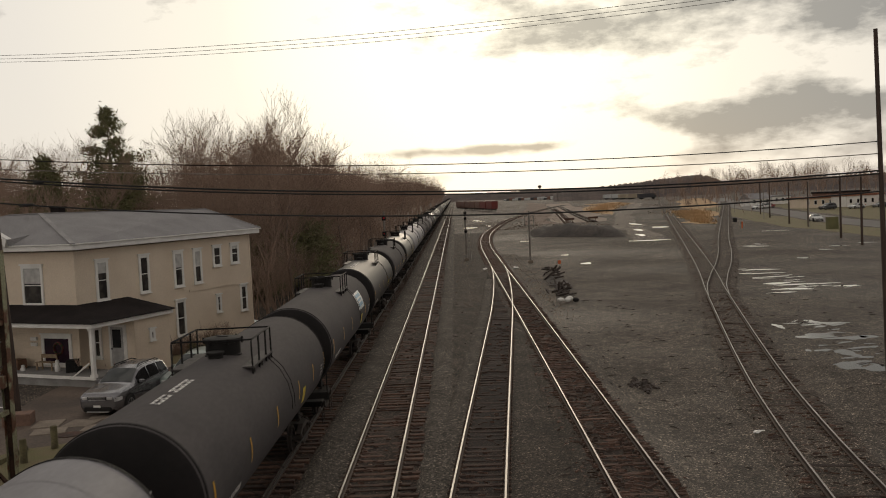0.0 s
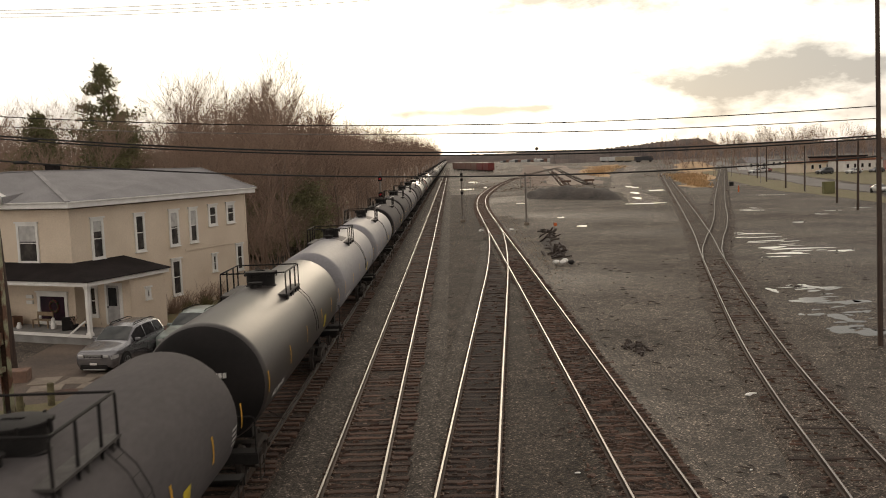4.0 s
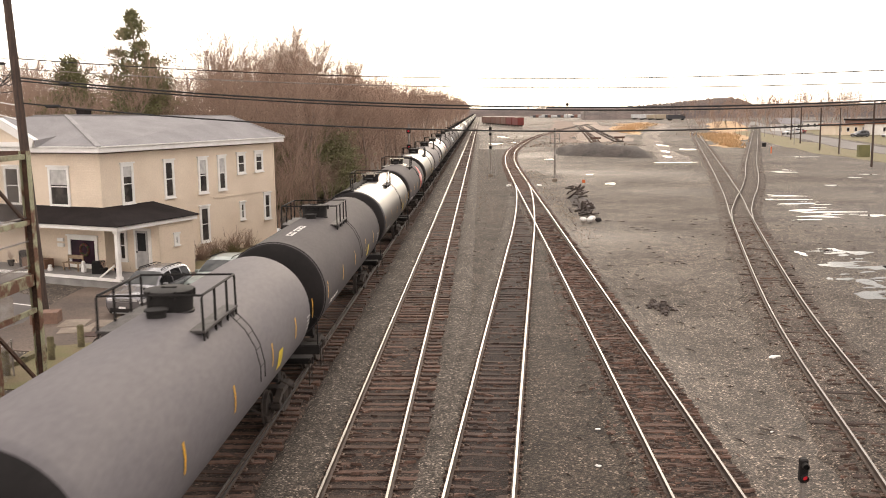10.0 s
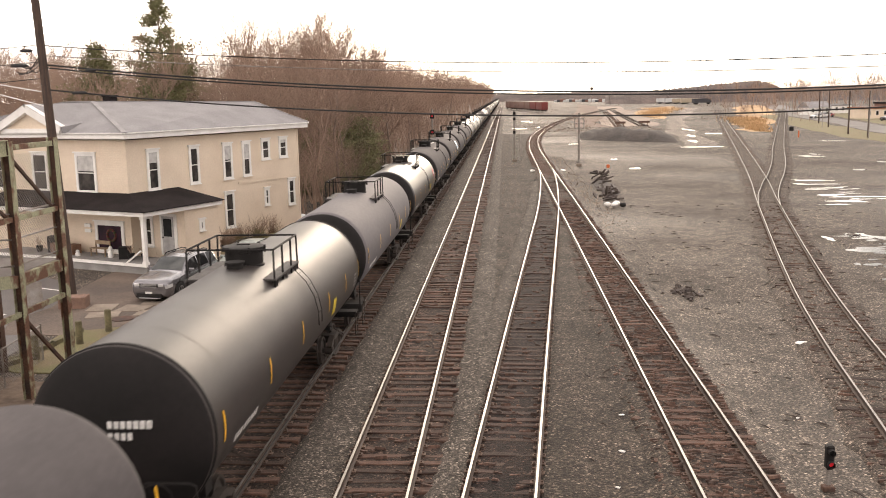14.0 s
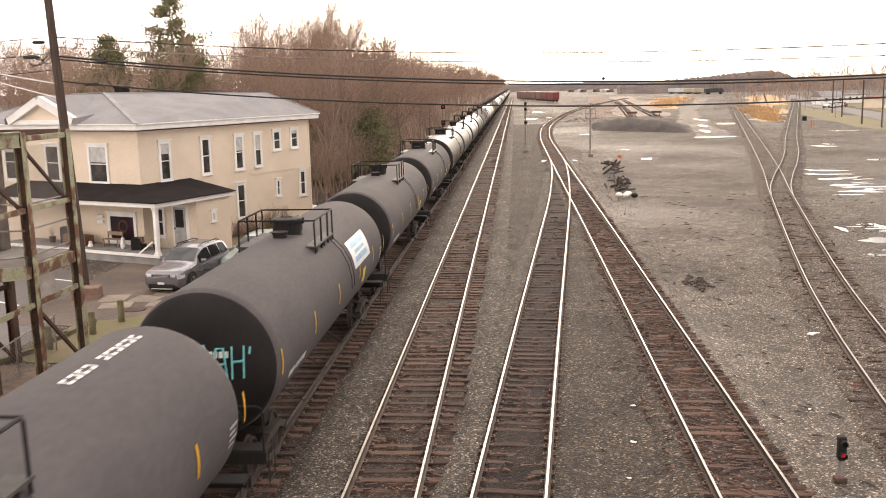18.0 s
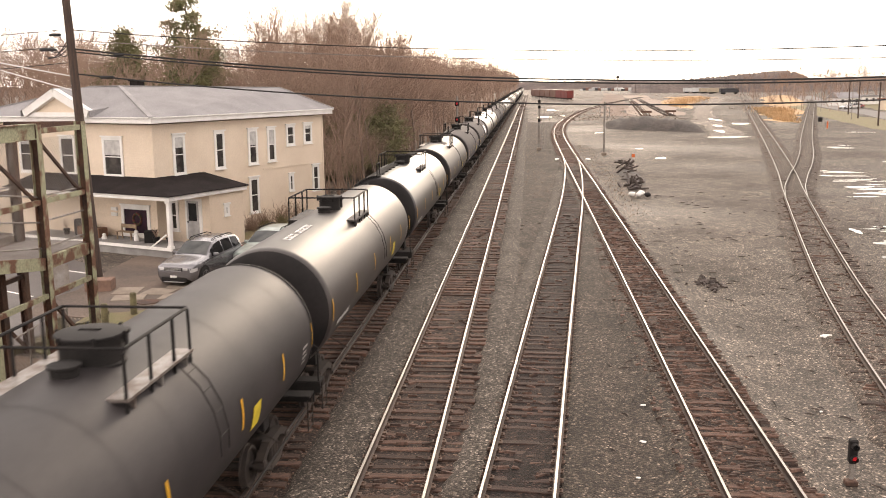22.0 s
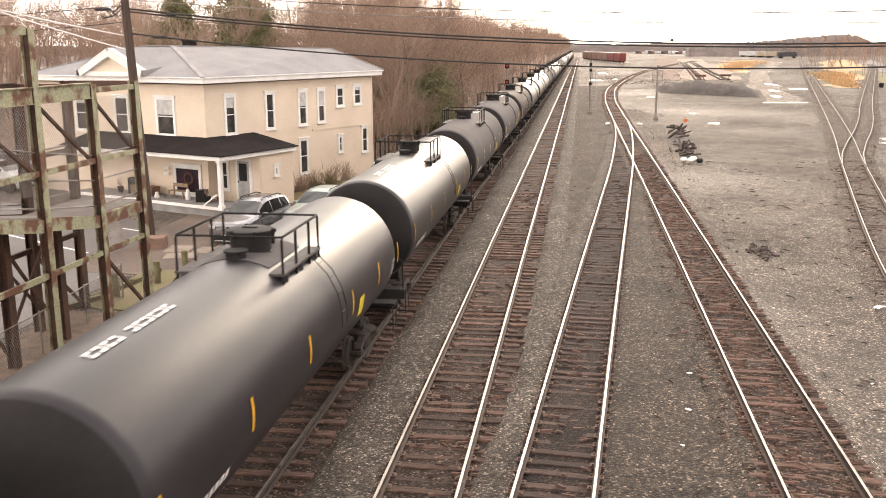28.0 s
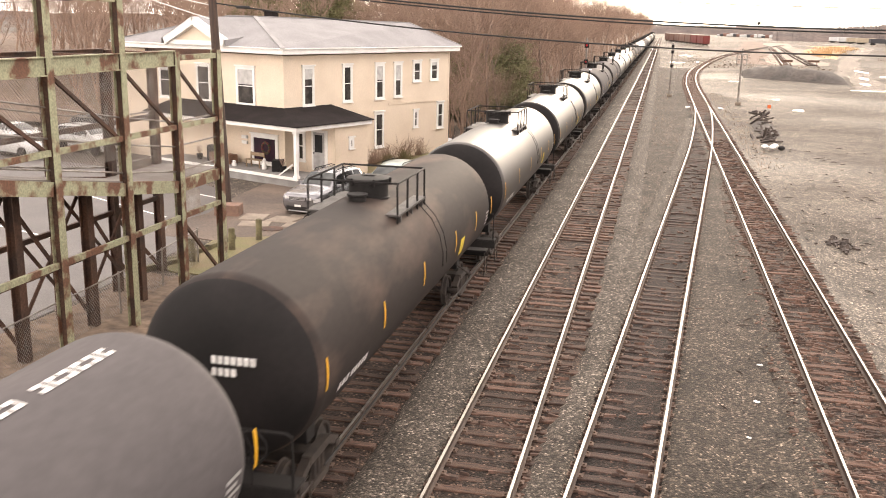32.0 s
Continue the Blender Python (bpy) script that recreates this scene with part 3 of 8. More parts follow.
def tie_plates(name, y0, y1):
    """Rusty plates and spikes where the rails cross the ties."""
    vs, fs = [], []
    step = TRACK_TIE[name][0]
    rnd = random.Random(name + "p")
    for p, d in smooth_line(TRACKS[name], step):
        if not y0 <= p.y <= y1:
            continue
        s = Vector((d.y, -d.x, 0))
        for side in (-1, 1):
            c = p + s * (side * GAUGE / 2)
            for a0, a1, b, h in ((-0.16, 0.16, 0.08, 0.014), (-0.125, -0.085, 0.02, 0.05), (0.085, 0.125, 0.02, 0.05)):
                off = d * rnd.uniform(-0.04, 0.04)
                k = len(vs)
                for z in (-0.02, h):
                    for u, w in ((a0, -b), (a1, -b), (a1, b), (a0, b)):
                        q = c + s * u + d * w + off
                        vs.append((q.x, q.y, z))
                fs += [(k + 4, k + 5, k + 6, k + 7), (k, k + 1, k + 5, k + 4), (k + 1, k + 2, k + 6, k + 5), (k + 2, k + 3, k + 7, k + 6), (k + 3, k, k + 4, k + 7)]
    tagged(part("tie_plates", raw("tie_plates", vs, fs, M["plate"]), None, track_things[name], "rusty tie plates and spikes"), kind="stuff")


M["plate"] = material("plate", (0.095, 0.06, 0.046), 0.85, 0.2, second=(0.15, 0.10, 0.075), scale=1.5, fine=20, spots=0.3)
for nm in ("main", "lead", "yard", "siding", "train"):
    tie_plates(nm, 6, 70)


# ---- freight train ----
CAR_LENGTH, SPEED, FAR_END, TRAIN_X = 17.97, 17.05, 17.45, -6.55
TANK_R, TANK_Z, TANK_HALF = 1.61, 2.63, 8.05
FIRST_CAR, LAST_CAR = -1, 62


def paint(name, color, rough, second, coat=0.0, lo=0.4, hi=0.7, metal=0.0, spec=0.3):
    return material(name, color, rough, metal, second=second, scale=0.7, fine=9, bump=0.05, depth=0.01, spots=0.08, spec=spec, coat=coat, lo=lo, hi=hi, stretch=(1, 0.4, 1))


PAINT = {
    "slate": paint("tank_slate", (0.135, 0.127, 0.134), 0.7, (0.155, 0.145, 0.148), spec=0.2),
    "dark": paint("tank_black_matt", (0.082, 0.075, 0.077), 0.82, (0.104, 0.094, 0.095), spec=0.16),
    "gloss": paint("tank_black_gloss", (0.018, 0.016, 0.019), 0.36, (0.028, 0.025, 0.029), 0.0, spec=0.28),
    "grey": paint("tank_grey", (0.255, 0.25, 0.268), 0.55, (0.215, 0.208, 0.218)),
    "brown": paint("tank_weathered", (0.032, 0.026, 0.024), 0.7, (0.085, 0.060, 0.049), lo=0.48, hi=0.66, spec=0.12),
    "tan": paint("tank_dusty", (0.036, 0.031, 0.030), 0.43, (0.050, 0.042, 0.038), 0.0, spec=0.34),
    "satin": paint("tank_black_satin", (0.030, 0.027, 0.028), 0.5, (0.040, 0.035, 0.036), spec=0.22),
}
# dirty black of the end heads, deepened to hold their shade away from the sun
PAINT["head"] = paint("tank_head_shaded_black", (0.013, 0.012, 0.012), 0.7, (0.022, 0.019, 0.019), spec=0.14)
PAINT_WORDS = {"dark": "matt black", "gloss": "glossy black", "slate": "matt slate-grey", "satin": "satin black", "grey": "light grey", "brown": "weathered brown-black", "tan": "dusty dark grey glossy"}


def tank_shell():
    """Jacketed cylinder with squared-off ends and shallow dished heads."""
    bm = bmesh.new()
    half = [(0.001, TANK_HALF + 0.30), (0.45, TANK_HALF + 0.27), (0.95, TANK_HALF + 0.18), (1.34, TANK_HALF + 0.05), (1.52, TANK_HALF - 0.05), (TANK_R - 0.02, TANK_HALF - 0.12), (TANK_R, TANK_HALF - 0.2), (TANK_R, TANK_HALF - 0.26), (TANK_R, 5.2), (TANK_R, 2.4)]
    prof = [(r, -y) for r, y in half] + [(r, y) for r, y in reversed(half)]
    lathe(bm, prof, 56, "y", (0, 0, TANK_Z), cap=False)
    return bm


def around(bm, y0, y1, a0, a1, r=TANK_R + 0.012, n=6):
    """A patch on the tank's skin between two angles (0 is the top, 90 the side facing +x)."""
    rows = []
    for i in range(n + 1):
        a = radians(a0 + (a1 - a0) * i / n)
        rows.append([bm.verts.new((r * math.sin(a), y, TANK_Z + r * math.cos(a))) for y in (y0, y1)])
    for u, v in zip(rows, rows[1:]):
        bm.faces.new((u[0], u[1], v[1], v[0]))


def tank_round():
    """Cylinder with rounded, elliptical heads."""
    bm = bmesh.new()
    half = [(max(0.001, TANK_R * math.cos(radians(a)) ** 0.62), TANK_HALF - 0.72 + 0.76 * math.sin(radians(a))) for a in (90, 82, 72, 62, 52, 43, 35, 27, 20, 13, 7, 3, 0)] + [(TANK_R, 5.2), (TANK_R, 2.4)]
    lathe(bm, [(r, -y) for r, y in half] + [(r, y) for r, y in reversed(half)], 56, "y", (0, 0, TANK_Z), cap=False)
    return bm


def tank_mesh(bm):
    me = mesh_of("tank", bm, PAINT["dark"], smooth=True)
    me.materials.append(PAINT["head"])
    # endwise faces take the near-black slot, with their shade in the colour
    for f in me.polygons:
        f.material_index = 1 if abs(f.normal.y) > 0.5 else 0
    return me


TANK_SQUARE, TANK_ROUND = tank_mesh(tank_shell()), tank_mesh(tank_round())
DOME_SIZES = {"small": 0.34, "medium": 0.41, "large": 0.47}


def build_car_meshes():
    mm = {}

    def keep(name, make, mat, smooth=False, bevel=0.0):
        bm = bmesh.new()
        make(bm)
        mm[name] = mesh_of(name, bm, mat, smooth, bevel)

    top_z = TANK_Z + TANK_R
    for size, r in DOME_SIZES.items():
        keep("manway_dome_" + size, lambda bm: lathe(bm, [(r + 0.03, -0.18), (r + 0.03, -0.04), (r, -0.02), (r, 0.30), (r + 0.035, 0.31), (r + 0.035, 0.365), (0.1, 0.368)], 30, "z", (0, 0, top_z)), M["black"], True)

        def dome_lid(bm):
            lathe(bm, [(r + 0.05, 0.372), (r + 0.06, 0.385), (r + 0.05, 0.41), (r - 0.02, 0.425), (0.15, 0.44), (0.02, 0.44)], 30, "z", (0, 0, top_z))
            box(bm, -0.16, 0.16, -0.03, 0.03, top_z + 0.43, top_z + 0.462)
            for a in range(6):
                c, q = math.cos(a * 1.047), math.sin(a * 1.047)
                lathe(bm, [(0.03, 0.26), (0.03, 0.43), (0.01, 0.44)], 6, "z", ((r + 0.06) * c, (r + 0.06) * q, top_z))
        keep("lid_" + size, dome_lid, M["black"], True)

    def skin(x):
        return TANK_Z + math.sqrt(TANK_R * TANK_R - x * x)

    def railing_side(bm):
        # one bent tube: up, along the tank, down again
        z = top_z + 0.50
        tube(bm, [(1.06, -1.22, skin(1.06) - 0.02), (1.05, -1.22, z - 0.06), (1.05, -1.17, z), (1.05, 1.17, z), (1.05, 1.22, z - 0.06), (1.06, 1.22, skin(1.06) - 0.02)], 0.026)
    keep("railing", railing_side, M["black"], True)

    def railing_cross(bm):
        tube(bm, [(-1.05, 0, top_z + 0.50), (1.05, 0, top_z + 0.50)], 0.024)
    keep("cross_rail", railing_cross, M["black"], True)

    def railing_post(bm):
        beam(bm, (1.05, 0, skin(1.05) - 0.02), (1.05, 0, top_z + 0.49), 0.05, 0.02)
    keep("railing_post", railing_post, M["black"])

    def walk_boards(bm):
        z = skin(0.86) + 0.05
        box(bm, 0.70, 1.10, -1.26, 1.26, z - 0.045, z)
        for q in (-1.0, 0.0, 1.0):
            box(bm, 0.80, 1.08, q - 0.03, q + 0.03, skin(1.05) - 0.03, z - 0.045)
    keep("platform", walk_boards, M["grating"])
    mm["platform_pale"] = mm["platform"].copy()
    mm["platform_pale"].materials[0] = M["bare_steel"]

    def seam(bm):
        around(bm, -0.013, 0.013, -112, 112, TANK_R + 0.008, 30)
    keep("jacket_seam", seam, M["black"])

    def rim(bm):
        lathe(bm, [(TANK_R - 0.06, 7.90), (TANK_R + 0.018, 7.86), (TANK_R + 0.022, 7.80), (TANK_R + 0.004, 7.79)], 56, "y", (0, 0, TANK_Z), cap=False)
    keep("jacket_rim", rim, M["black"], True)

    def valves(bm):
        z = TANK_Z + TANK_R
        lathe(bm, [(0.2, -0.1), (0.2, 0.1), (0.24, 0.12), (0.24, 0.16), (0.05, 0.18)], 14, "z", (0.0, -0.85, z))
    keep("valve_cover", valves, M["black"], True)

    def vent(bm):
        lathe(bm, [(0.08, -0.05), (0.08, 0.22), (0.12, 0.24), (0.12, 0.3), (0.02, 0.32)], 10, "z", (0.22, 0.62, TANK_Z + TANK_R))
    keep("safety_vent", vent, M["black"], True)

    def ladder(bm):
        for y in (0.62, 1.02):
            pts = []
            for a in (38, 55, 70, 85, 96):
                r = TANK_R + 0.10
                pts.append((r * math.sin(radians(a)), y, TANK_Z + r * math.cos(radians(a))))
            tube(bm, pts, 0.011, 5)
        for a in range(46, 98, 13):
            r = TANK_R + 0.10
            q = (r * math.sin(radians(a)), TANK_Z + r * math.cos(radians(a)))
            tube(bm, [(q[0], 0.62, q[1]), (q[0], 1.02, q[1])], 0.010, 4)
    keep("ladder", ladder, M["black"], True)

    def sill(bm):
        box(bm, -0.30, 0.30, 4.8, 8.5, 0.75, 1.15)
    keep("stub_sill", sill, M["black"], bevel=0.012)

    def saddle(bm):
        box(bm, -0.9, 0.9, 6.1, 6.5, 0.9, 1.3)
    keep("tank_saddle", saddle, M["black"], bevel=0.012)

    def end_plate(bm):
        box(bm, -1.45, 1.45, 7.98, 8.42, 1.02, 1.08)
        box(bm, -1.46, 1.46, 8.40, 8.44, 0.80, 1.05)
    keep("end_platform", end_plate, M["black"])

    def side_pipe(bm):
        tube(bm, [(1.52, -7.3, 0.98), (1.52, 7.3, 0.98)], 0.022, 5)
    keep("side_handrail", side_pipe, M["black"])

    def bracket(bm):
        tube(bm, [(0.95, 0, 1.36), (1.50, 0.10, 0.99)], 0.016, 5)
    keep("bracket", bracket, M["truck_iron"])

    def end_rail(bm):
        tube(bm, [(1.40, -8.38, 1.05), (1.40, -8.38, 1.95), (1.30, -8.38, 2.0), (0.55, -8.38, 2.0), (0.5, -8.38, 1.95), (0.5, -8.38, 1.05)], 0.022, 5)
    keep("end_handrail", end_rail, M["black"], True)

    def step_ladder(bm):
        for y in (-0.22, 0.22):
            tube(bm, [(1.45, y, 1.05), (1.45, y, 0.30)], 0.018, 5)
        for z in (0.35, 0.60, 0.85):
            tube(bm, [(1.45, -0.22, z), (1.45, 0.22, z)], 0.015, 4)
    keep("sill_step", step_ladder, M["truck_iron"])

    def coupler(bm):
        box(bm, -0.10, 0.10, 8.4, 8.80, 0.72, 0.98)
        box(bm, -0.20, 0.16, 8.75, 9.0, 0.68, 1.0)
    keep("coupler", coupler, M["steel_rust"], bevel=0.02)

    def hoses(bm):
        tube(bm, [(0.35, 8.5, 0.8), (0.35, 8.75, 0.45), (0.25, 8.98, 0.38)], 0.025, 5)
    keep("air_hose", hoses, M["black"], True)

    def brake_wheel(bm):
        for i in range(12):
            a, b = 2 * math.pi * i / 12, 2 * math.pi * (i + 1) / 12
            tube(bm, [(0.75 + 0.27 * math.cos(a), -8.47, 1.75 + 0.27 * math.sin(a)), (0.75 + 0.27 * math.cos(b), -8.47, 1.75 + 0.27 * math.sin(b))], 0.016, 4)
        for i in range(3):
            a = 2 * math.pi * i / 3
            tube(bm, [(0.75, -8.47, 1.75), (0.75 + 0.27 * math.cos(a), -8.47, 1.75 + 0.27 * math.sin(a))], 0.014, 4)
        tube(bm, [(0.75, -8.47, 1.75), (0.75, -8.47, 1.0)], 0.02, 4)
    keep("brake_wheel", brake_wheel, M["black"])

    def frame_side(bm):
        # cast side frame: top and bottom bar meet over the axle boxes
        beam(bm, (1.0, -0.95, 0.52), (1.0, -0.45, 0.74), 0.16, 0.16)
        beam(bm, (1.0, 0.95, 0.52), (1.0, 0.45, 0.74), 0.16, 0.16)
        beam(bm, (1.0, -0.5, 0.74), (1.0, 0.5, 0.74), 0.18, 0.16)
        beam(bm, (1.0, -0.95, 0.48), (1.0, -0.35, 0.20), 0.15, 0.14)
        beam(bm, (1.0, 0.95, 0.48), (1.0, 0.35, 0.20), 0.15, 0.14)
        beam(bm, (1.0, -0.4, 0.20), (1.0, 0.4, 0.20), 0.17, 0.14)
        for y in (-0.88, 0.88):
            lathe(bm, [(0.12, 0.86), (0.13, 1.10), (0.09, 1.13)], 10, "x", (0, y, 0.44))
        for y in (-0.2, 0, 0.2):
            lathe(bm, [(0.08, 0.28), (0.08, 0.66)], 8, "z", (1.0, y, 0))
    keep("side_frame", frame_side, M["truck_iron"], bevel=0.0)

    def wheelset(bm):
        lathe(bm, [(0.07, -0.9), (0.07, 0.9)], 8, "x", (0, 0, 0.44))
        for s in (-1, 1):
            prof = [(0.08, s * 0.66), (0.36, s * 0.68), (0.40, s * 0.66), (0.475, s * 0.67), (0.47, s * 0.70), (0.44, s * 0.71), (0.44, s * 0.80), (0.38, s * 0.80), (0.34, s * 0.75), (0.10, s * 0.78), (0.08, s * 0.82)]
            lathe(bm, prof, 20, "x", (0, 0, 0.44))
    keep("wheelset", wheelset, M["truck_iron"], True)

    def bolster(bm):
        box(bm, -1.0, 1.0, -0.2, 0.2, 0.50, 0.74)
    keep("truck_bolster", bolster, M["truck_iron"], bevel=0.02)

    def mark(bm):
        around(bm, -0.045, 0.045, 80, 100)
    keep("reflector", mark, M["yellow"])

    def square(bm):
        around(bm, -0.24, 0.24, 93, 110)
    keep("yellow_placard", square, M["placard"])

    def bars(bm):
        rnd = random.Random(4)
        y = 0.0
        for i in range(9):
            w = 0.2 if i not in (3,) else 0.08
            if i != 3:
                around(bm, y, y + 0.14, 106, 112)
            y += w
    keep("lettering_side", bars, M["lettering"])

    def bars_top(bm):
        y = 0.0
        for i in range(11):
            if i != 4:
                around(bm, y, y + 0.17, 2, 4.5)
                around(bm, y, y + 0.17, 7, 9.5)
                around(bm, y + (0.12 if i % 2 else 0.0), y + (0.17 if i % 2 else 0.05), 4.5, 7)
            y += 0.24
    keep("lettering_top", bars_top, M["lettering"])

    def bars_data(bm):
        for j in range(4):
            around(bm, 0, 0.42 - 0.1 * (j % 2), 92 + 4 * j, 94 + 4 * j)
    keep("lettering_data", bars_data, M["lettering_dim"])

    def head_bars(bm):
        for j, (z, n) in enumerate(((0.62, 7), (0.42, 4))):
            for i in range(n):
                x = -0.05 + i * 0.11
                box(bm, x, x + 0.075, -TANK_HALF - 0.29, -TANK_HALF - 0.2, TANK_Z - 0.25 + z - 0.07, TANK_Z - 0.25 + z + 0.05)
    keep("lettering_head", head_bars, M["lettering"])

    def slab(bm, y0, y1, a0, a1, r0, r1, n=8):
        """A curved plate on the tank's skin, thick from r0 to r1."""
        rows = []
        for i in range(n + 1):
            a = radians(a0 + (a1 - a0) * i / n)
            rows.append([bm.verts.new((r * math.sin(a), y, TANK_Z + r * math.cos(a))) for r, y in ((r0, y0), (r1, y0), (r1, y1), (r0, y1))])
        for u, v in zip(rows, rows[1:]):
            for q in range(3):
                bm.faces.new((u[q], u[q + 1], v[q + 1], v[q]))
        bm.faces.new(rows[0])
        bm.faces.new(rows[-1][::-1])

    keep("roof_walkway", lambda bm: slab(bm, -7.5, 7.5, -44, -20, TANK_R + 0.004, TANK_R + 0.07), M["black"])
    keep("walkway_panel", lambda bm: slab(bm, -7.5, -0.8, -19.6, -4, TANK_R + 0.004, TANK_R + 0.065), M["black"])
    keep("saddle_pad", lambda bm: slab(bm, -1.0, 1.0, -26, 26, TANK_R + 0.003, TANK_R + 0.016, 12), M["grating"])

    def walk_ribs(bm):
        for i in range(16):
            a = -43 + i * 2.55
            for y0, y1 in ((-7.5, -0.8), (0.8, 7.5)):
                slab(bm, y0, y1, a - 0.5, a + 0.5, TANK_R + 0.06, TANK_R + 0.088, 1)
    keep("walkway_ribs", walk_ribs, M["black"])

    def clamp(bm):
        lathe(bm, [(0.07, -0.05), (0.07, 0.05), (0.02, 0.06)], 8, "z", (0, 0, TANK_Z + TANK_R - 0.01))
    keep("walkway_clamp", clamp, M["black"])

    def end_cage(bm):
        z = TANK_Z + TANK_R
        tube(bm, [(-0.12, -7.5, z - 0.02), (-0.12, -7.5, z + 0.52), (-0.12, -7.44, z + 0.58), (-0.12, -6.86, z + 0.58), (-0.12, -6.8, z + 0.52), (-0.12, -6.8, z - 0.02)], 0.028, 6)
        for x in (-0.95, -0.5):
            tube(bm, [(x, -8.3, 1.1), (x, -8.3, z - 0.7), (x, -7.9, z - 0.3), (x, -7.4, z - 0.16)], 0.024, 5)
        for k in range(7):
            tube(bm, [(-0.95, -8.3, 1.3 + k * 0.32), (-0.5, -8.3, 1.3 + k * 0.32)], 0.014, 4)
    keep("end_ladder_cage", end_cage, M["black"])
    return mm


M["grating"] = material("grating", (0.085, 0.078, 0.075), 0.7, 0.2, second=(0.05, 0.045, 0.043), scale=4, fine=60, bump=0.4)
M["bare_steel"] = material("bare_steel", (0.30, 0.285, 0.27), 0.5, 0.6, second=(0.16, 0.12, 0.10), scale=4)
M["truck_iron"] = material("truck_iron", (0.024, 0.019, 0.017), 0.8, 0.1, second=(0.045, 0.033, 0.026), scale=3)
M["lettering_dim"] = material("lettering_dim", (0.42, 0.41, 0.40), 0.6, scale=4, bump=0)
M["poster"] = material("poster", (0.74, 0.75, 0.74), 0.4, second=(0.66, 0.70, 0.72), scale=2, bump=0, spots=0.05)
M["poster_blue"] = material("poster_blue", (0.28, 0.50, 0.68), 0.4, bump=0, spots=0.05)
M["graffiti"] = material("graffiti", (0.16, 0.60, 0.62), 0.5, bump=0, spots=0.05)
CAR = build_car_meshes()

# what sets the cars apart, counted from the first one in view
KIND = {0: "grey", 1: "dark", 2: "dark", 3: "satin", 4: "dark", 5: "tan", 6: "grey", 7: "grey", 8: "dark", 9: "dark", 10: "slate", 11: "dark", 12: "gloss", 13: "dark", 14: "tan", 15: "slate", 16: "gloss", 17: "dark", 18: "dark", 19: "dark", 20: "dark", 21: "satin", 22: "tan", 23: "gloss", 24: "satin", 25: "dark", 26: "dark", 27: "gloss", 28: "gloss", 29: "dark", 30: "dark", 31: "brown", 32: "tan", 33: "tan", 34: "tan"}
WALKWAY = {8, 12, 23, 25}
PALE_LIDS = {12, 13, 16}
# jacketed tanks with a hard edge; the rest have rounded heads
SQUARE = {0, 1, 2, 3, 11, 14, 21, 24, 26, 33, 36, 39}
SMALL_DOME, MEDIUM_DOME = {7, 22, 23, 28, 19}, {6, 18, 24, 27, 29, 25}
DOME_AT = {1: 0.2, 2: 1.2, 3: 0.9, 4: 0.6, 6: 0.7, 7: -0.3, 9: 0.5, 10: 0.35, 11: -0.35, 12: 0.1, 17: 0.3, 20: 0.3, 21: 0.5, 24: -0.3, 27: 0.6, 28: 0.5, 30: 0.25}
M["pale_lid"] = material("pale_lid", (0.55, 0.50, 0.42), 0.6, second=(0.4, 0.35, 0.28), scale=3, bump=0.05)
POSTERS = {2: (3.6, 1.15), 18: (3.2, 1.45), 26: (4.4, 1.2)}
# the first couplings are stretched a little less
SLACK = {-1: -2.2, 0: -2.2, 1: -2.2, 2: -2.2, 3: -1.2, 4: -0.4, 6: -0.35, 7: -0.5, 12: 0.4, 14: 0.4, 20: 0.45, 21: 0.85, 22: 0.4, 23: 0.4, 24: 0.3, 25: 0.5}
NAMED_TOP = {0, 1, 3, 8, 9, 11, 16, 17, 20, 22, 27, 28, 29, 30, 33, 35, 38}
tank_cars = {}


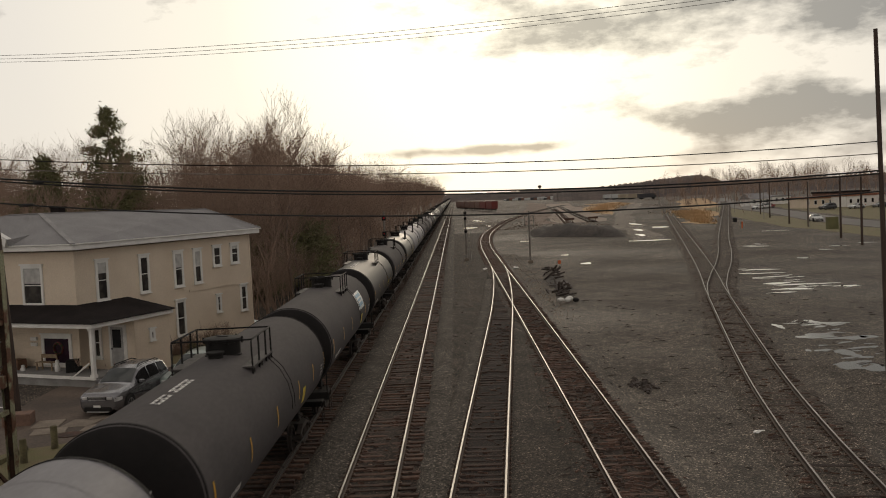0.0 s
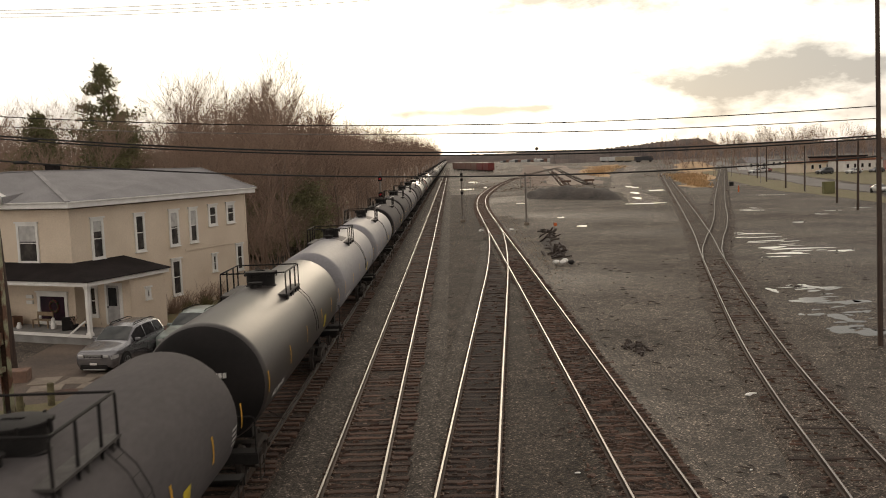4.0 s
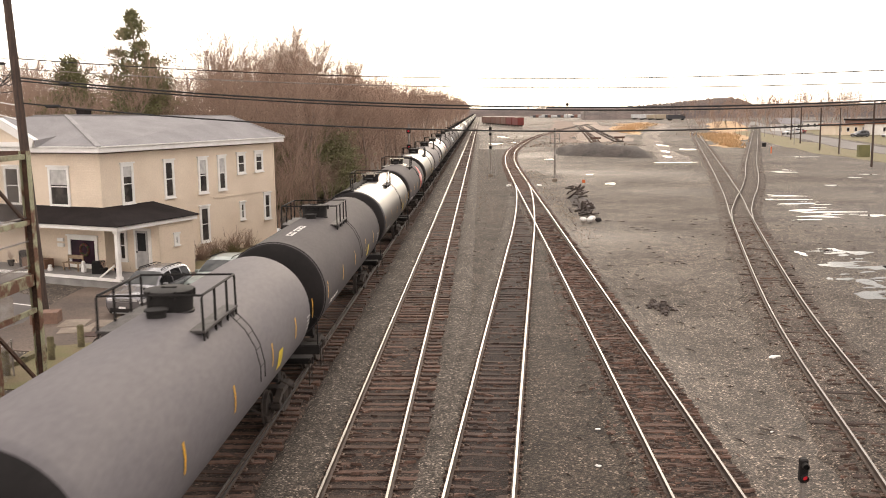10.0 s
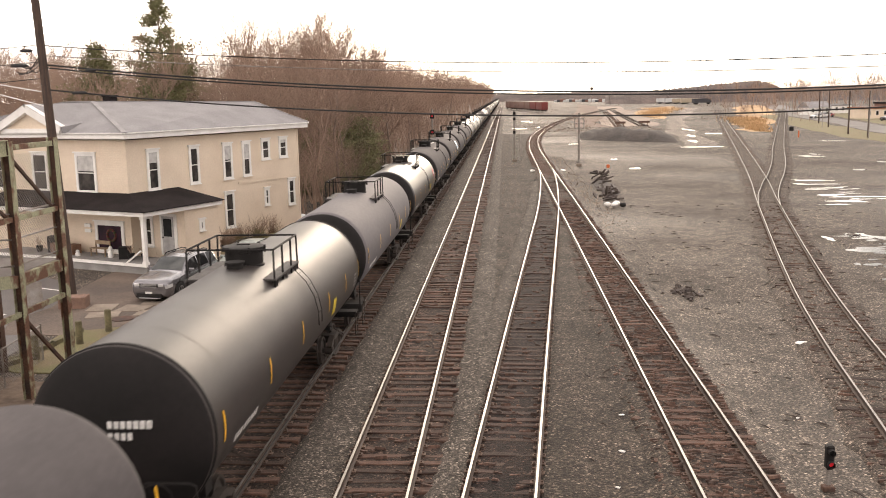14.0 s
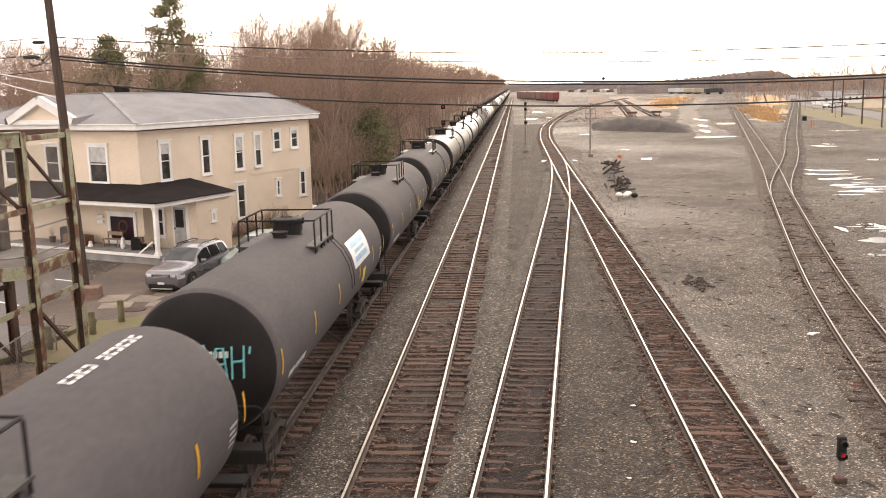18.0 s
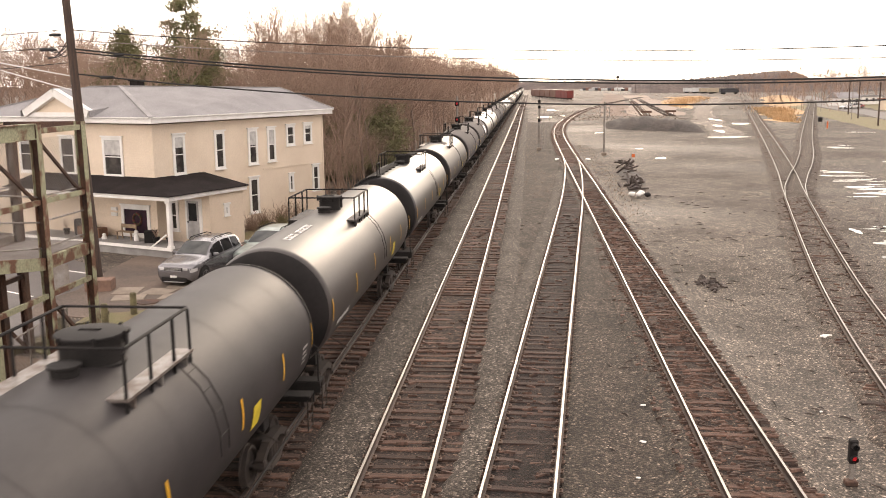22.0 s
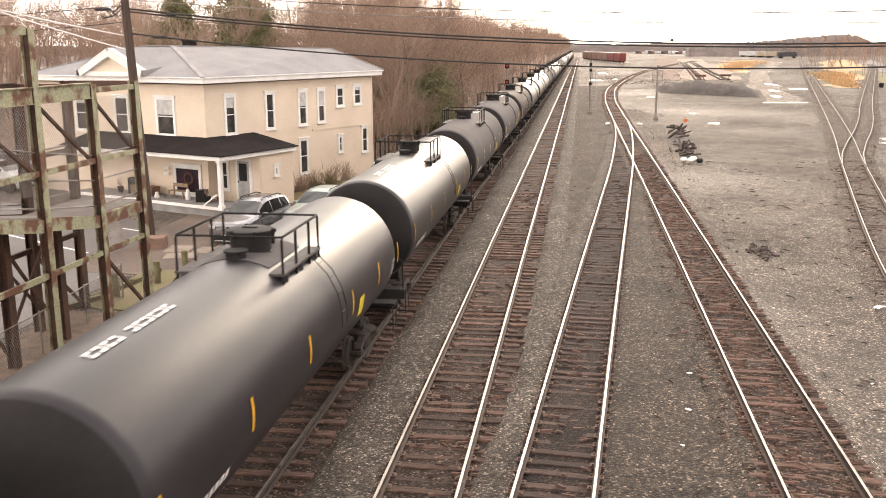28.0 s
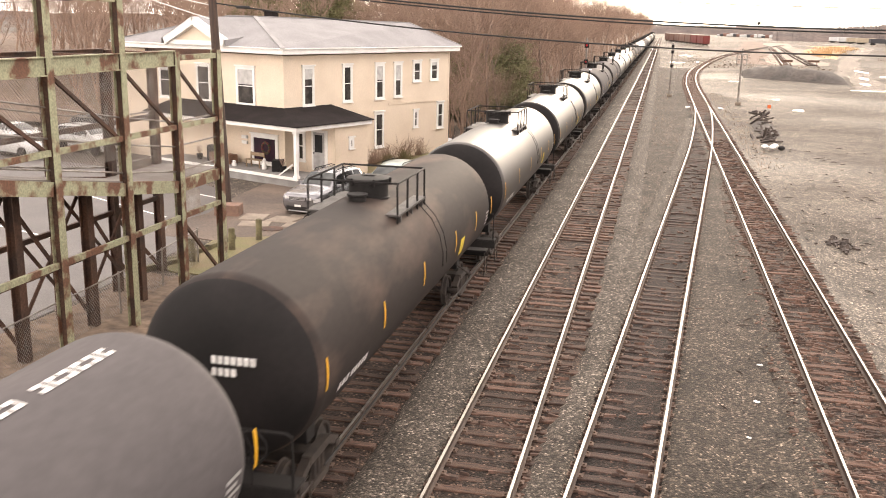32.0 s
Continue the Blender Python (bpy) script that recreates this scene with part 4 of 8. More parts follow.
def tank_car(k):
    kind = KIND.get(k, ("dark", "tan", "gloss", "tan", "brown", "dark")[k % 6])
    words = PAINT_WORDS[kind] + " railway tank car"
    if k in WALKWAY:
        words += " with a black roof walkway"
    elif k in POSTERS:
        words += " with a white poster on its side"
    elif k in (13, 16):
        words += " with a red diamond sign"
    else:
        words += " with a manway dome"
    car = thing("tank_car", words, "tank car", "tank cars of the train")
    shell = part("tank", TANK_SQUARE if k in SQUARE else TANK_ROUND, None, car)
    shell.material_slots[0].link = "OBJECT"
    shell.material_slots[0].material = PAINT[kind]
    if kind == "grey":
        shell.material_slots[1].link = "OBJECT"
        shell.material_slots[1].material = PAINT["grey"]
    near = k < 40

    def put(name, x=0.0, y=0.0, z=0.0, turn=0, parent=None, as_name=None):
        ob = part(as_name or name, CAR[name], None, parent or car)
        ob.matrix_basis = pose(x, y, z, 0, 0, turn)
        return tagged(ob, kind="stuff") if as_name == "lettering" else ob
    if k in WALKWAY:
        put("roof_walkway"), put("walkway_panel"), put("walkway_panel", 0, 8.3, 0)
        tagged(put("walkway_ribs"), kind="stuff")
        for i in range(14):
            put("walkway_clamp", -0.05, -7.4 + i * 1.14, 0)
        put("end_ladder_cage")
    size, dy = "small" if k in SMALL_DOME else "medium" if k in MEDIUM_DOME else "large", DOME_AT.get(k, 0.0)
    top = put("manway_dome_" + size, 0, dy, as_name="manway_dome")
    lid = put("lid_" + size, parent=top, as_name="lid")
    if k in PALE_LIDS:
        lid.material_slots[0].link = "OBJECT"
        lid.material_slots[0].material = M["pale_lid"]
        tagged(lid, "pale cream lid")
    put("valve_cover", 0, dy), put("safety_vent", 0, dy)
    if k in (6, 7, 13, 16, 24, 27):
        pad = put("saddle_pad", 0, dy)
        pad.material_slots[0].link = "OBJECT"
        pad.material_slots[0].material = M["pale_lid"] if k == 13 else PAINT["slate"] if k in (6, 7) else PAINT["dark"]
    for t in (0, 180):
        put("platform_pale" if k in (3, 20, 21, 24) else "platform", 0, dy, turn=t, as_name="platform"), put("railing", 0, dy, turn=t)
        put("stub_sill", turn=t), put("tank_saddle", turn=t), put("end_platform", turn=t), put("side_handrail", turn=t)
        for y in (-0.35, 0.55):
            put("railing_post", 0, dy + y, 0, turn=t)
    for y in (-1.2, 1.2):
        put("cross_rail", 0, dy + y, 0)
    put("ladder", 0, dy), put("ladder", 0, dy, turn=180)
    if k in SQUARE:
        for t in (0, 180):
            put("jacket_rim", turn=t)
        for i in range(9):
            ob = put("jacket_seam", 0, -6.6 + i * 1.65, 0)
            ob.material_slots[0].link = "OBJECT"
            ob.material_slots[0].material = PAINT[kind]
    put("end_handrail"), put("end_handrail", turn=180), put("end_handrail", x=-1.9)
    put("coupler"), put("coupler", turn=180)
    if k in (2, 3, 4, 7, 11, 13, 19, 20, 24):
        for y in (0.45, 0.9) if k in (2, 3) else (0.45,):
            put("coupler", 0, y, 0, as_name="drawbar")
    for s in (-1, 1):
        truck = put("truck_bolster", 0, s * 6.3, 0)
        for t in (0, 180):
            put("side_frame", turn=t, parent=truck)
        for y in (-0.88, 0.88):
            put("wheelset", 0, y, 0, parent=truck)
    for i, y in enumerate((-7.35, -4.05, -0.85, 2.55, 5.3, 7.8)):
        put("reflector", 0, y, 0)
    put("yellow_placard", 0, 3.42, 0)
    put("lettering_side", 0, -6.6, 0, as_name="lettering")
    if near:
        put("brake_wheel")
        for s in (0, 180):
            put("air_hose", turn=s)
        for i in range(5):
            put("bracket", 0, -5.2 + i * 2.6, 0)
        for y in (-8.0, 8.0):
            put("sill_step", 0, y, 0)
        put("lettering_data", 0, 6.9, 0, as_name="lettering")
        put("lettering_head", 0, 0.0 if k in SQUARE else 0.225, as_name="lettering")
        if k in NAMED_TOP:
            put("lettering_top", 0, 4.2 if k in (16, 17, 20, 29, 30) else -6.2, 0, as_name="lettering")
    if k in POSTERS:
        y, w = POSTERS[k]
        bm = bmesh.new()
        around(bm, y - w, y + w, 53, 84, TANK_R + 0.016)
        ps = part("poster", bm, M["poster"], car, "white paper poster with blue print")
        for j, (a, b, l) in enumerate(((57, 63, 0.8), (66, 70, 0.6), (73, 79, 0.75))):
            bm = bmesh.new()
            around(bm, y - w * l, y + w * l * 0.9, a, b, TANK_R + 0.022)
            part("printing", bm, M["poster_blue"], ps)
    if k in (13, 16):
        bm = bmesh.new()
        big = 1.0 if k == 13 else 0.42
        mid = 79 if k == 13 else 75
        y = 3.8 if k == 13 else 6.3
        n = 10
        rows = []
        for i in range(n + 1):
            f = i / n * 2 - 1
            a, w = radians(mid + f * 37 * big), (1 - abs(f)) * 1.3 * big + 0.002
            r = TANK_R + 0.016
            rows.append([bm.verts.new((r * math.sin(a), y + q * w, TANK_Z + r * math.cos(a))) for q in (-1, 1)])
        for u, v in zip(rows, rows[1:]):
            bm.faces.new((u[0], u[1], v[1], v[0]))
        ds = part("diamond_sign", bm, M["red"], car, "red diamond sign with white bars")
        for i in range(4):
            bm = bmesh.new()
            around(bm, y - 0.62 * big + i * 0.34 * big, y - 0.40 * big + i * 0.34 * big, mid - 9 * big, mid + 11 * big, TANK_R + 0.022)
            part("white_bar", bm, M["lettering"], ds)
    if k == 18:
        bm = bmesh.new()
        z, y = TANK_Z + 0.2, -TANK_HALF - 0.07
        for stroke in ([(0.0, -0.36), (0.02, 0.34), (0.2, 0.36), (0.27, 0.2), (0.2, 0.02), (0.0, -0.02)], [(0.32, -0.36), (0.45, 0.3), (0.6, 0.3), (0.66, -0.34)], [(0.36, -0.06), (0.64, -0.02)], [(0.76, -0.34), (0.78, 0.34)], [(0.78, 0.02), (1.0, 0.04)], [(1.0, -0.32), (1.03, 0.36)], [(1.14, 0.2), (1.16, 0.34)]):
            tube(bm, [(x, y, z + h) for x, h in stroke], 0.024, 4)
        part("graffiti", bm, M["graffiti"], car, "pale blue painted scrawl")
    tank_cars[k] = car
    return car


for k in range(FIRST_CAR, LAST_CAR + 1):
    tank_car(k)


def motions():
    for k, car in tank_cars.items():
        y0 = FAR_END + CAR_LENGTH * k - TANK_HALF + SLACK.get(k, 0.0)
        walk(car, [(t, pose(TRAIN_X, y0 - SPEED * t, RAIL_TOP)) for t in (0.0, 16.0, 32.0)])
    walk(moving_car, [(t, pose(71.3 - 0.51 * t, 186 - 9.4 * t, -0.118, 0, 0, -3)) for t in (0.0, 8.0, 16.0)] + [(32.0, pose(63.1, 35.6, -0.118, 0, 0, -3))])


# ---- house beside the track ----
HOUSE = pose(-19.88, 48.0, 0.0, 0, 0, -23.2)
WALL_TOP, EAVE = 6.45, 0.55
HOUSE_W, HOUSE_L = 14.0, 15.2


def window(parent, x0, x1, z0, z1, face, depth=0.0, divided=True, blind=0.0, fr=0.155, glass="window_glass"):
    """A sash window with its white frame. face 'front': in the wall y = depth; 'side': in the wall x = depth (x0, x1 run along y)."""
    m = Matrix.Identity(4) if face == "front" else Matrix(((0, -1, 0, 0), (1, 0, 0, 0), (0, 0, 1, 0), (0, 0, 0, 1)))
    off = Matrix.Translation((0, depth, 0)) if face == "front" else Matrix.Translation((depth, 0, 0))
    m = off @ m
    bm = bmesh.new()
    box(bm, x0, x0 + fr, -0.06, 0.02, z0, z1, m)
    box(bm, x1 - fr, x1, -0.06, 0.02, z0, z1, m)
    box(bm, x0 + fr, x1 - fr, -0.06, 0.02, z1 - fr, z1, m)
    box(bm, x0 + fr, x1 - fr, -0.06, 0.02, z0, z0 + fr * 0.8, m)
    w = part("window", bm, M["white_paint"], parent)
    bm = bmesh.new()
    box(bm, x0 - 0.06, x1 + 0.06, -0.12, 0.02, z1, z1 + 0.08, m)
    part("window_head", bm, M["white_paint"], w)
    bm = bmesh.new()
    box(bm, x0 - 0.04, x1 + 0.04, -0.11, 0.02, z0 - 0.06, z0, m)
    part("sill", bm, M["white_paint"], w)
    zm = (z0 + z1) / 2
    spans = ((z0 + fr * 0.8, zm - 0.025), (zm + 0.025, z1 - fr)) if divided else ((z0 + fr * 0.8, z1 - fr),)
    for a, b in spans:
        bm = bmesh.new()
        box(bm, x0 + fr, x1 - fr, -0.012, 0.004, a, b, m)
        part("pane", bm, M[glass], w)
    if divided:
        bm = bmesh.new()
        box(bm, x0 + fr, x1 - fr, -0.035, 0.01, zm - 0.025, zm + 0.025, m)
        part("sash_bar", bm, M["white_paint"], w)
    if blind:
        bm = bmesh.new()
        box(bm, x0 + fr + 0.01, x1 - fr - 0.01, -0.018, -0.0125, z1 - fr - (z1 - z0 - 2 * fr) * blind, z1 - fr, m)
        part("blind", bm, M["blind"], w)
    return w


M["window_glass"] = material("window_glass", (0.035, 0.032, 0.03), 0.12, second=(0.075, 0.066, 0.06), scale=1.1, bump=0, spots=0.1, lo=0.45, hi=0.55)
M["dim_glass"] = material("dim_glass", (0.045, 0.018, 0.03), 0.25, second=(0.02, 0.012, 0.02), scale=1.5, bump=0, spots=0.2, spec=0.2)
M["blind"] = material("blind", (0.55, 0.54, 0.52), 0.7, bump=0, spots=0.04)
M["porch_floor"] = material("porch_floor", (0.30, 0.29, 0.28), 0.8, second=(0.2, 0.19, 0.185), scale=1)
M["door_grey"] = material("door_grey", (0.45, 0.44, 0.43), 0.55, bump=0.05, spots=0.05)
M["terracotta"] = material("terracotta", (0.28, 0.11, 0.06), 0.8)
M["brick"] = material("brick", (0.24, 0.145, 0.105), 0.9, second=(0.16, 0.10, 0.078), scale=4)


def clapboards(bm, a0, a1, z0, z1, face, depth=0.0, step=0.125, gap=0.03, proud=0.034):
    """Lapped boards: each a face that leans out at its foot, with an open joint below it."""
    n = int((z1 - z0) / step)
    for i in range(n + 1):
        z, t = z0 + i * step + gap, min(z0 + (i + 1) * step, z1)
        if t - z < 0.02:
            continue
        rows = []
        for off, zz in ((0.0, z), (proud, z), (proud * 0.6, t), (0.0, t)):
            rows.append([bm.verts.new((a, depth - off, zz) if face == "front" else (depth + off, a, zz)) for a in (a0, a1)])
        for u, v in zip(rows, rows[1:]):
            bm.faces.new((u[0], u[1], v[1], v[0]))


def build_house():
    h = thing("house", "two-storey cream clapboard house with white trim beside the tracks", "house", at=HOUSE)
    bm = bmesh.new()
    box(bm, -HOUSE_W, 0, 0, HOUSE_L, -0.3, WALL_TOP)
    walls = part("wall", bm, M["siding"], h)
    bm = bmesh.new()
    clapboards(bm, 0.02, HOUSE_L, 0.1, WALL_TOP, "side", gap=0.016, proud=0.02)
    part("siding_side", bm, M["siding"], h)
    bm = bmesh.new()
    clapboards(bm, -HOUSE_W, -0.02, 0.1, WALL_TOP, "front")
    part("siding_front", bm, M["siding"], h)
    for x, y in ((0.0, 0.0), (0.0, HOUSE_L)):
        bm = bmesh.new()
        box(bm, x - 0.09, x + 0.036, y - 0.036, y + 0.09, 0.0, WALL_TOP)
        part("corner_board", bm, M["siding"], h)
    bm = bmesh.new()
    box(bm, 0.03, 0.06, 8.9, HOUSE_L, 3.32, 3.44)
    part("belt_board", bm, M["siding"], h)
    # eaves and hipped roof
    e = EAVE
    bm = bmesh.new()
    box(bm, -HOUSE_W - e, e, -e, HOUSE_L + e, WALL_TOP + 0.08, WALL_TOP + 0.34)
    part("fascia", bm, M["white_paint"], h, bevel=0.02)
    bm = bmesh.new()
    box(bm, -HOUSE_W - e - 0.08, e + 0.08, -e - 0.08, HOUSE_L + e + 0.08, WALL_TOP + 0.342, WALL_TOP + 0.42)
    part("gutter", bm, M["white_paint"], h, bevel=0.02)
    bm = bmesh.new()
    z0, z1, g = WALL_TOP + 0.43, WALL_TOP + 2.05, 0.06
    x0, x1, y0, y1 = -HOUSE_W - e - g, e + g, -e - g, HOUSE_L + e + g
    run, fall = 6.4, 4.0
    v = [bm.verts.new(p) for p in ((x0, y0, z0), (x1, y0, z0), (x1, y1, z0), (x0, y1, z0), (x0 + run, y0 + fall, z1), (x1 - run, y0 + fall, z1), (x1 - 3.2, y1 - 1.6, z1 - 0.2), (x0 + 3.2, y1 - 1.6, z1 - 0.2))]
    for f in ((0, 1, 5, 4), (1, 2, 6, 5), (2, 3, 7, 6), (3, 0, 4, 7), (4, 5, 6, 7), (3, 2, 1, 0)):
        bm.faces.new([v[i] for i in f])
    corners = [q.co.copy() for q in v]
    roof = part("roof", bm, M["roof_grey"], h)
    for a, b in ((1, 5), (0, 4), (2, 6), (5, 6), (4, 5)):
        bm = bmesh.new()
        beam(bm, corners[a] + Vector((0, 0, 0.012)), corners[b] + Vector((0, 0, 0.012)), 0.26, 0.05)
        part("ridge_cap", bm, M["roof_cap"], roof)
    for x, y in ((-10.6, 9.3),):
        bm = bmesh.new()
        box(bm, x - 0.36, x + 0.36, y - 0.3, y + 0.3, z1 - 1.2, z1 + 0.32)
        box(bm, x - 0.42, x + 0.42, y - 0.36, y + 0.36, z1 + 0.32, z1 + 0.40)
        part("chimney", bm, M["roof_dark"], roof, bevel=0.015)
    # small gable over the front
    gx, gw, gh = -6.4, 1.95, 1.12
    bm = bmesh.new()
    a = [bm.verts.new(p) for p in ((gx - gw - 0.85, y0 + 0.05, z0), (gx + gw + 0.85, y0 + 0.05, z0), (gx, y0 + 0.05, z0 + gh + 0.2), (gx - gw, y0 + 3.6, z0 + 0.9), (gx + gw, y0 + 3.6, z0 + 0.9), (gx, y0 + 4.2, z0 + gh + 0.02))]
    for f in ((0, 1, 2), (0, 2, 5, 3), (1, 4, 5, 2), (3, 5, 4)):
        bm.faces.new([a[i] for i in f])
    part("gable", bm, M["siding"], roof)
    bm = bmesh.new()
    box(bm, gx - gw - 0.4, gx + gw + 0.4, y0 - 0.10, y0 + 0.12, z0 - 0.02, z0 + 0.22)
    part("base_board", bm, M["white_paint"], roof)
    for s in (-1, 1):
        bm = bmesh.new()
        beam(bm, (gx + s * (gw + 0.64), y0 - 0.06, z0 + 0.15), (gx + s * 0.02, y0 - 0.06, z0 + gh + 0.19), 0.34, 0.44)
        part("rake_board", bm, M["white_paint"], roof)
        bm = bmesh.new()
        q = [bm.verts.new(p) for p in ((gx + s * (gw + 0.8), y0 - 0.26, z0 + 0.29), (gx, y0 - 0.26, z0 + gh + 0.43), (gx, y0 + 4.3, z0 + gh + 0.43), (gx + s * (gw + 0.8), y0 + 3.0, z0 + 0.75))]
        bm.faces.new(q)
        foot = [bm.verts.new((gx + s * (gw + 0.8), y0 + d, z0 - 0.02)) for d in (3.0, -0.26)]
        bm.faces.new((q[0], q[3], foot[0], foot[1]))
        part("gable_slope", bm, M["roof_grey"], roof)
    # windows: along the side, then the front
    for y0_, y1_, a_, b_ in ((1.38, 2.3, 3.67, 5.86), (4.67, 5.51, 3.72, 5.87), (7.58, 8.45, 3.74, 5.87), (9.40, 10.19, 3.78, 5.88), (11.29, 12.15, 4.66, 5.95), (13.12, 14.0, 4.68, 5.98), (7.54, 8.42, 0.78, 2.95), (13.92, 14.66, 1.5, 3.22)):
        window(h, y0_, y1_, a_, b_, "side", 0.032, blind={1.38: 0.3, 7.58: 0.45, 9.40: 0.5, 13.12: 0.2}.get(y0_, 0.0))
    window(h, 11.40, 11.9, 1.74, 2.85, "side", 0.032)
    for x0_, x1_, bl in ((-3.73, -2.2, 0.45), (-7.15, -5.9, 0.0), (-10.6, -9.4, 0.2)):
        window(h, x0_, x1_, 3.63, 5.76, "front", -0.032, blind=bl)
    window(h, -2.62, -0.48, 0.44, 2.08, "front", -0.032, divided=False, fr=0.2, glass="dim_glass")
    # porch across the front, wrapping past the corner
    PX, PY, PZ = 3.05, -2.15, 2.86
    bm = bmesh.new()
    box(bm, -9.0, PX, PY, -0.03, -0.2, 0.34)
    part("porch_floor", bm, M["porch_floor"], h)
    bm = bmesh.new()
    box(bm, -9.0, PX + 0.06, PY - 0.1, PY + 0.02, 0.26, 0.40)
    part("porch_edge", bm, M["white_paint"], h)
    bm = bmesh.new()
    r = [bm.verts.new(p) for p in ((-9.2, PY - 0.25, PZ + 0.20), (PX + 0.25, PY - 0.25, PZ + 0.20), (PX + 0.25, 3.7, PZ + 0.20), (0.03, 3.7, PZ + 0.80), (0.03, -0.03, PZ + 0.80), (-9.2, -0.03, PZ + 0.80))]
    bm.faces.new((r[0], r[1], r[4], r[5]))
    bm.faces.new((r[1], r[2], r[3], r[4]))
    lo = [bm.verts.new((q.co.x, q.co.y, PZ + 0.16)) for q in r]
    bm.faces.new(lo[::-1])
    for i in range(6):
        j = (i + 1) % 6
        bm.faces.new((r[i], r[j], lo[j], lo[i])) if i != 3 and i != 4 else bm.faces.new((r[i], r[j], lo[j], lo[i]))
    part("porch_roof", bm, M["roof_dark"], h)
    bm = bmesh.new()
    box(bm, -9.1, PX + 0.16, PY - 0.16, PY + 0.02, PZ - 0.06, PZ + 0.155)
    box(bm, PX - 0.02, PX + 0.16, PY + 0.022, 3.6, PZ - 0.06, PZ + 0.155)
    part("porch_beam", bm, M["white_paint"], h)
    bm = bmesh.new()
    box(bm, -9.0, PX, PY, 3.55, PZ + 0.02, PZ + 0.06)
    part("porch_ceiling", bm, M["white_paint"], h)
    for x in (PX - 0.12, -3.2, -8.8):
        bm = bmesh.new()
        box(bm, x - 0.10, x + 0.10, PY - 0.02, PY + 0.18, 0.34, PZ)
        box(bm, x - 0.14, x + 0.14, PY - 0.06, PY + 0.22, 0.34, 0.5)
        box(bm, x - 0.14, x + 0.14, PY - 0.06, PY + 0.22, PZ - 0.2, PZ - 0.05)
        part("porch_post", bm, M["white_paint"], h, bevel=0.015)
    bm = bmesh.new()
    for k, zz in enumerate((0.75,)):
        beam(bm, (PX - 0.2 - 0.0, PY - 0.1, zz + 0.35), (PX - 0.55, PY - 0.95, zz - 0.25), 0.07, 0.06)
    part("stair_rail", bm, M["white_paint"], h)
    # closed-in bay under the porch roof with its entry door
    bm = bmesh.new()
    box(bm, 0.03, PX - 0.05, 0.8, 3.45, -0.2, PZ + 0.01)
    bay = part("bay", bm, M["siding"], h)
    bm = bmesh.new()
    clapboards(bm, 0.8, 3.45, 0.1, PZ - 0.06, "side", PX - 0.05)
    part("siding_bay", bm, M["siding"], bay)
    window(h, 1.85, 2.25, 1.55, 2.15, "side", PX - 0.02, divided=False)
    bm = bmesh.new()
    box(bm, 1.32, 2.46, 0.72, 0.80, 0.34, 2.55)
    door = part("door", bm, M["white_paint"], h, "white door with a dark glass upper pane")
    bm = bmesh.new()
    box(bm, 1.48, 2.28, 0.69, 0.72, 0.42, 2.42)
    part("door_leaf", bm, M["door_grey"], door)
    bm = bmesh.new()
    box(bm, 1.6, 2.16, 0.68, 0.692, 1.35, 2.3)
    part("pane", bm, M["glass"], door)
    bm = bmesh.new()
    box(bm, 1.52, 1.56, 0.63, 0.69, 1.25, 1.33)
    part("handle", bm, M["black"], door)
    window(h, 0.2, 0.8, 0.75, 2.4, "front", 0.776)
    # wreath behind the big window, mailboxes, porch things
    for z in (1.55, 1.85):
        bm = bmesh.new()
        box(bm, -3.35, -2.9, -0.14, -0.03, z - 0.10, z + 0.08)
        part("mailbox", bm, M["white_paint"], h, bevel=0.01)
    bm = bmesh.new()
    tube(bm, [(-1.45 + 0.3 * math.cos(2 * math.pi * i / 20), -0.06, 1.35 + 0.3 * math.sin(2 * math.pi * i / 20)) for i in range(21)], 0.075, 6)
    part("wreath", bm, M["wreath"], h, "dark red and green wreath", smooth=True)
    return h


M["wreath"] = material("wreath", (0.16, 0.03, 0.035), 0.9, second=(0.03, 0.06, 0.02), scale=9, fine=30, lo=0.45, hi=0.55)
house = build_house()


# ---- steel trestle of the footbridge approach ----
def i_post(bm, x, y, z0, z1, w=0.25):
    """A rolled H column, its flanges facing the tracks."""
    h, t, b = w / 2, 0.022, 0.012
    ring = [(-h, -h), (-h + t, -h), (-h + t, -b), (h - t, -b), (h - t, -h), (h, -h), (h, h), (h - t, h), (h - t, b), (-h + t, b), (-h + t, h), (-h, h)]
    lo = [bm.verts.new((x + p, y + q, z0)) for p, q in ring]
    hi = [bm.verts.new((x + p, y + q, z1)) for p, q in ring]
    for i in range(12):
        k = (i + 1) % 12
        bm.faces.new((lo[i], lo[k], hi[k], hi[i]))
    bm.faces.new(hi)


def two_tone(ob):
    """Faded green on the flanges, bare rust on the web between them, its brown also painting in the web's shadow."""
    ob.data.materials.append(M["steel_rust"])
    mid = sum(v.co.x for v in ob.data.vertices) / len(ob.data.vertices)
    for f in ob.data.polygons:
        f.material_index = 0 if abs(f.center.x - mid) > 0.08 else 1


def ramp_z(y):
    """The walkway climbs from the landing towards the footbridge."""
    return 3.60 + 0.168 * max(0.0, 25.0 - y)


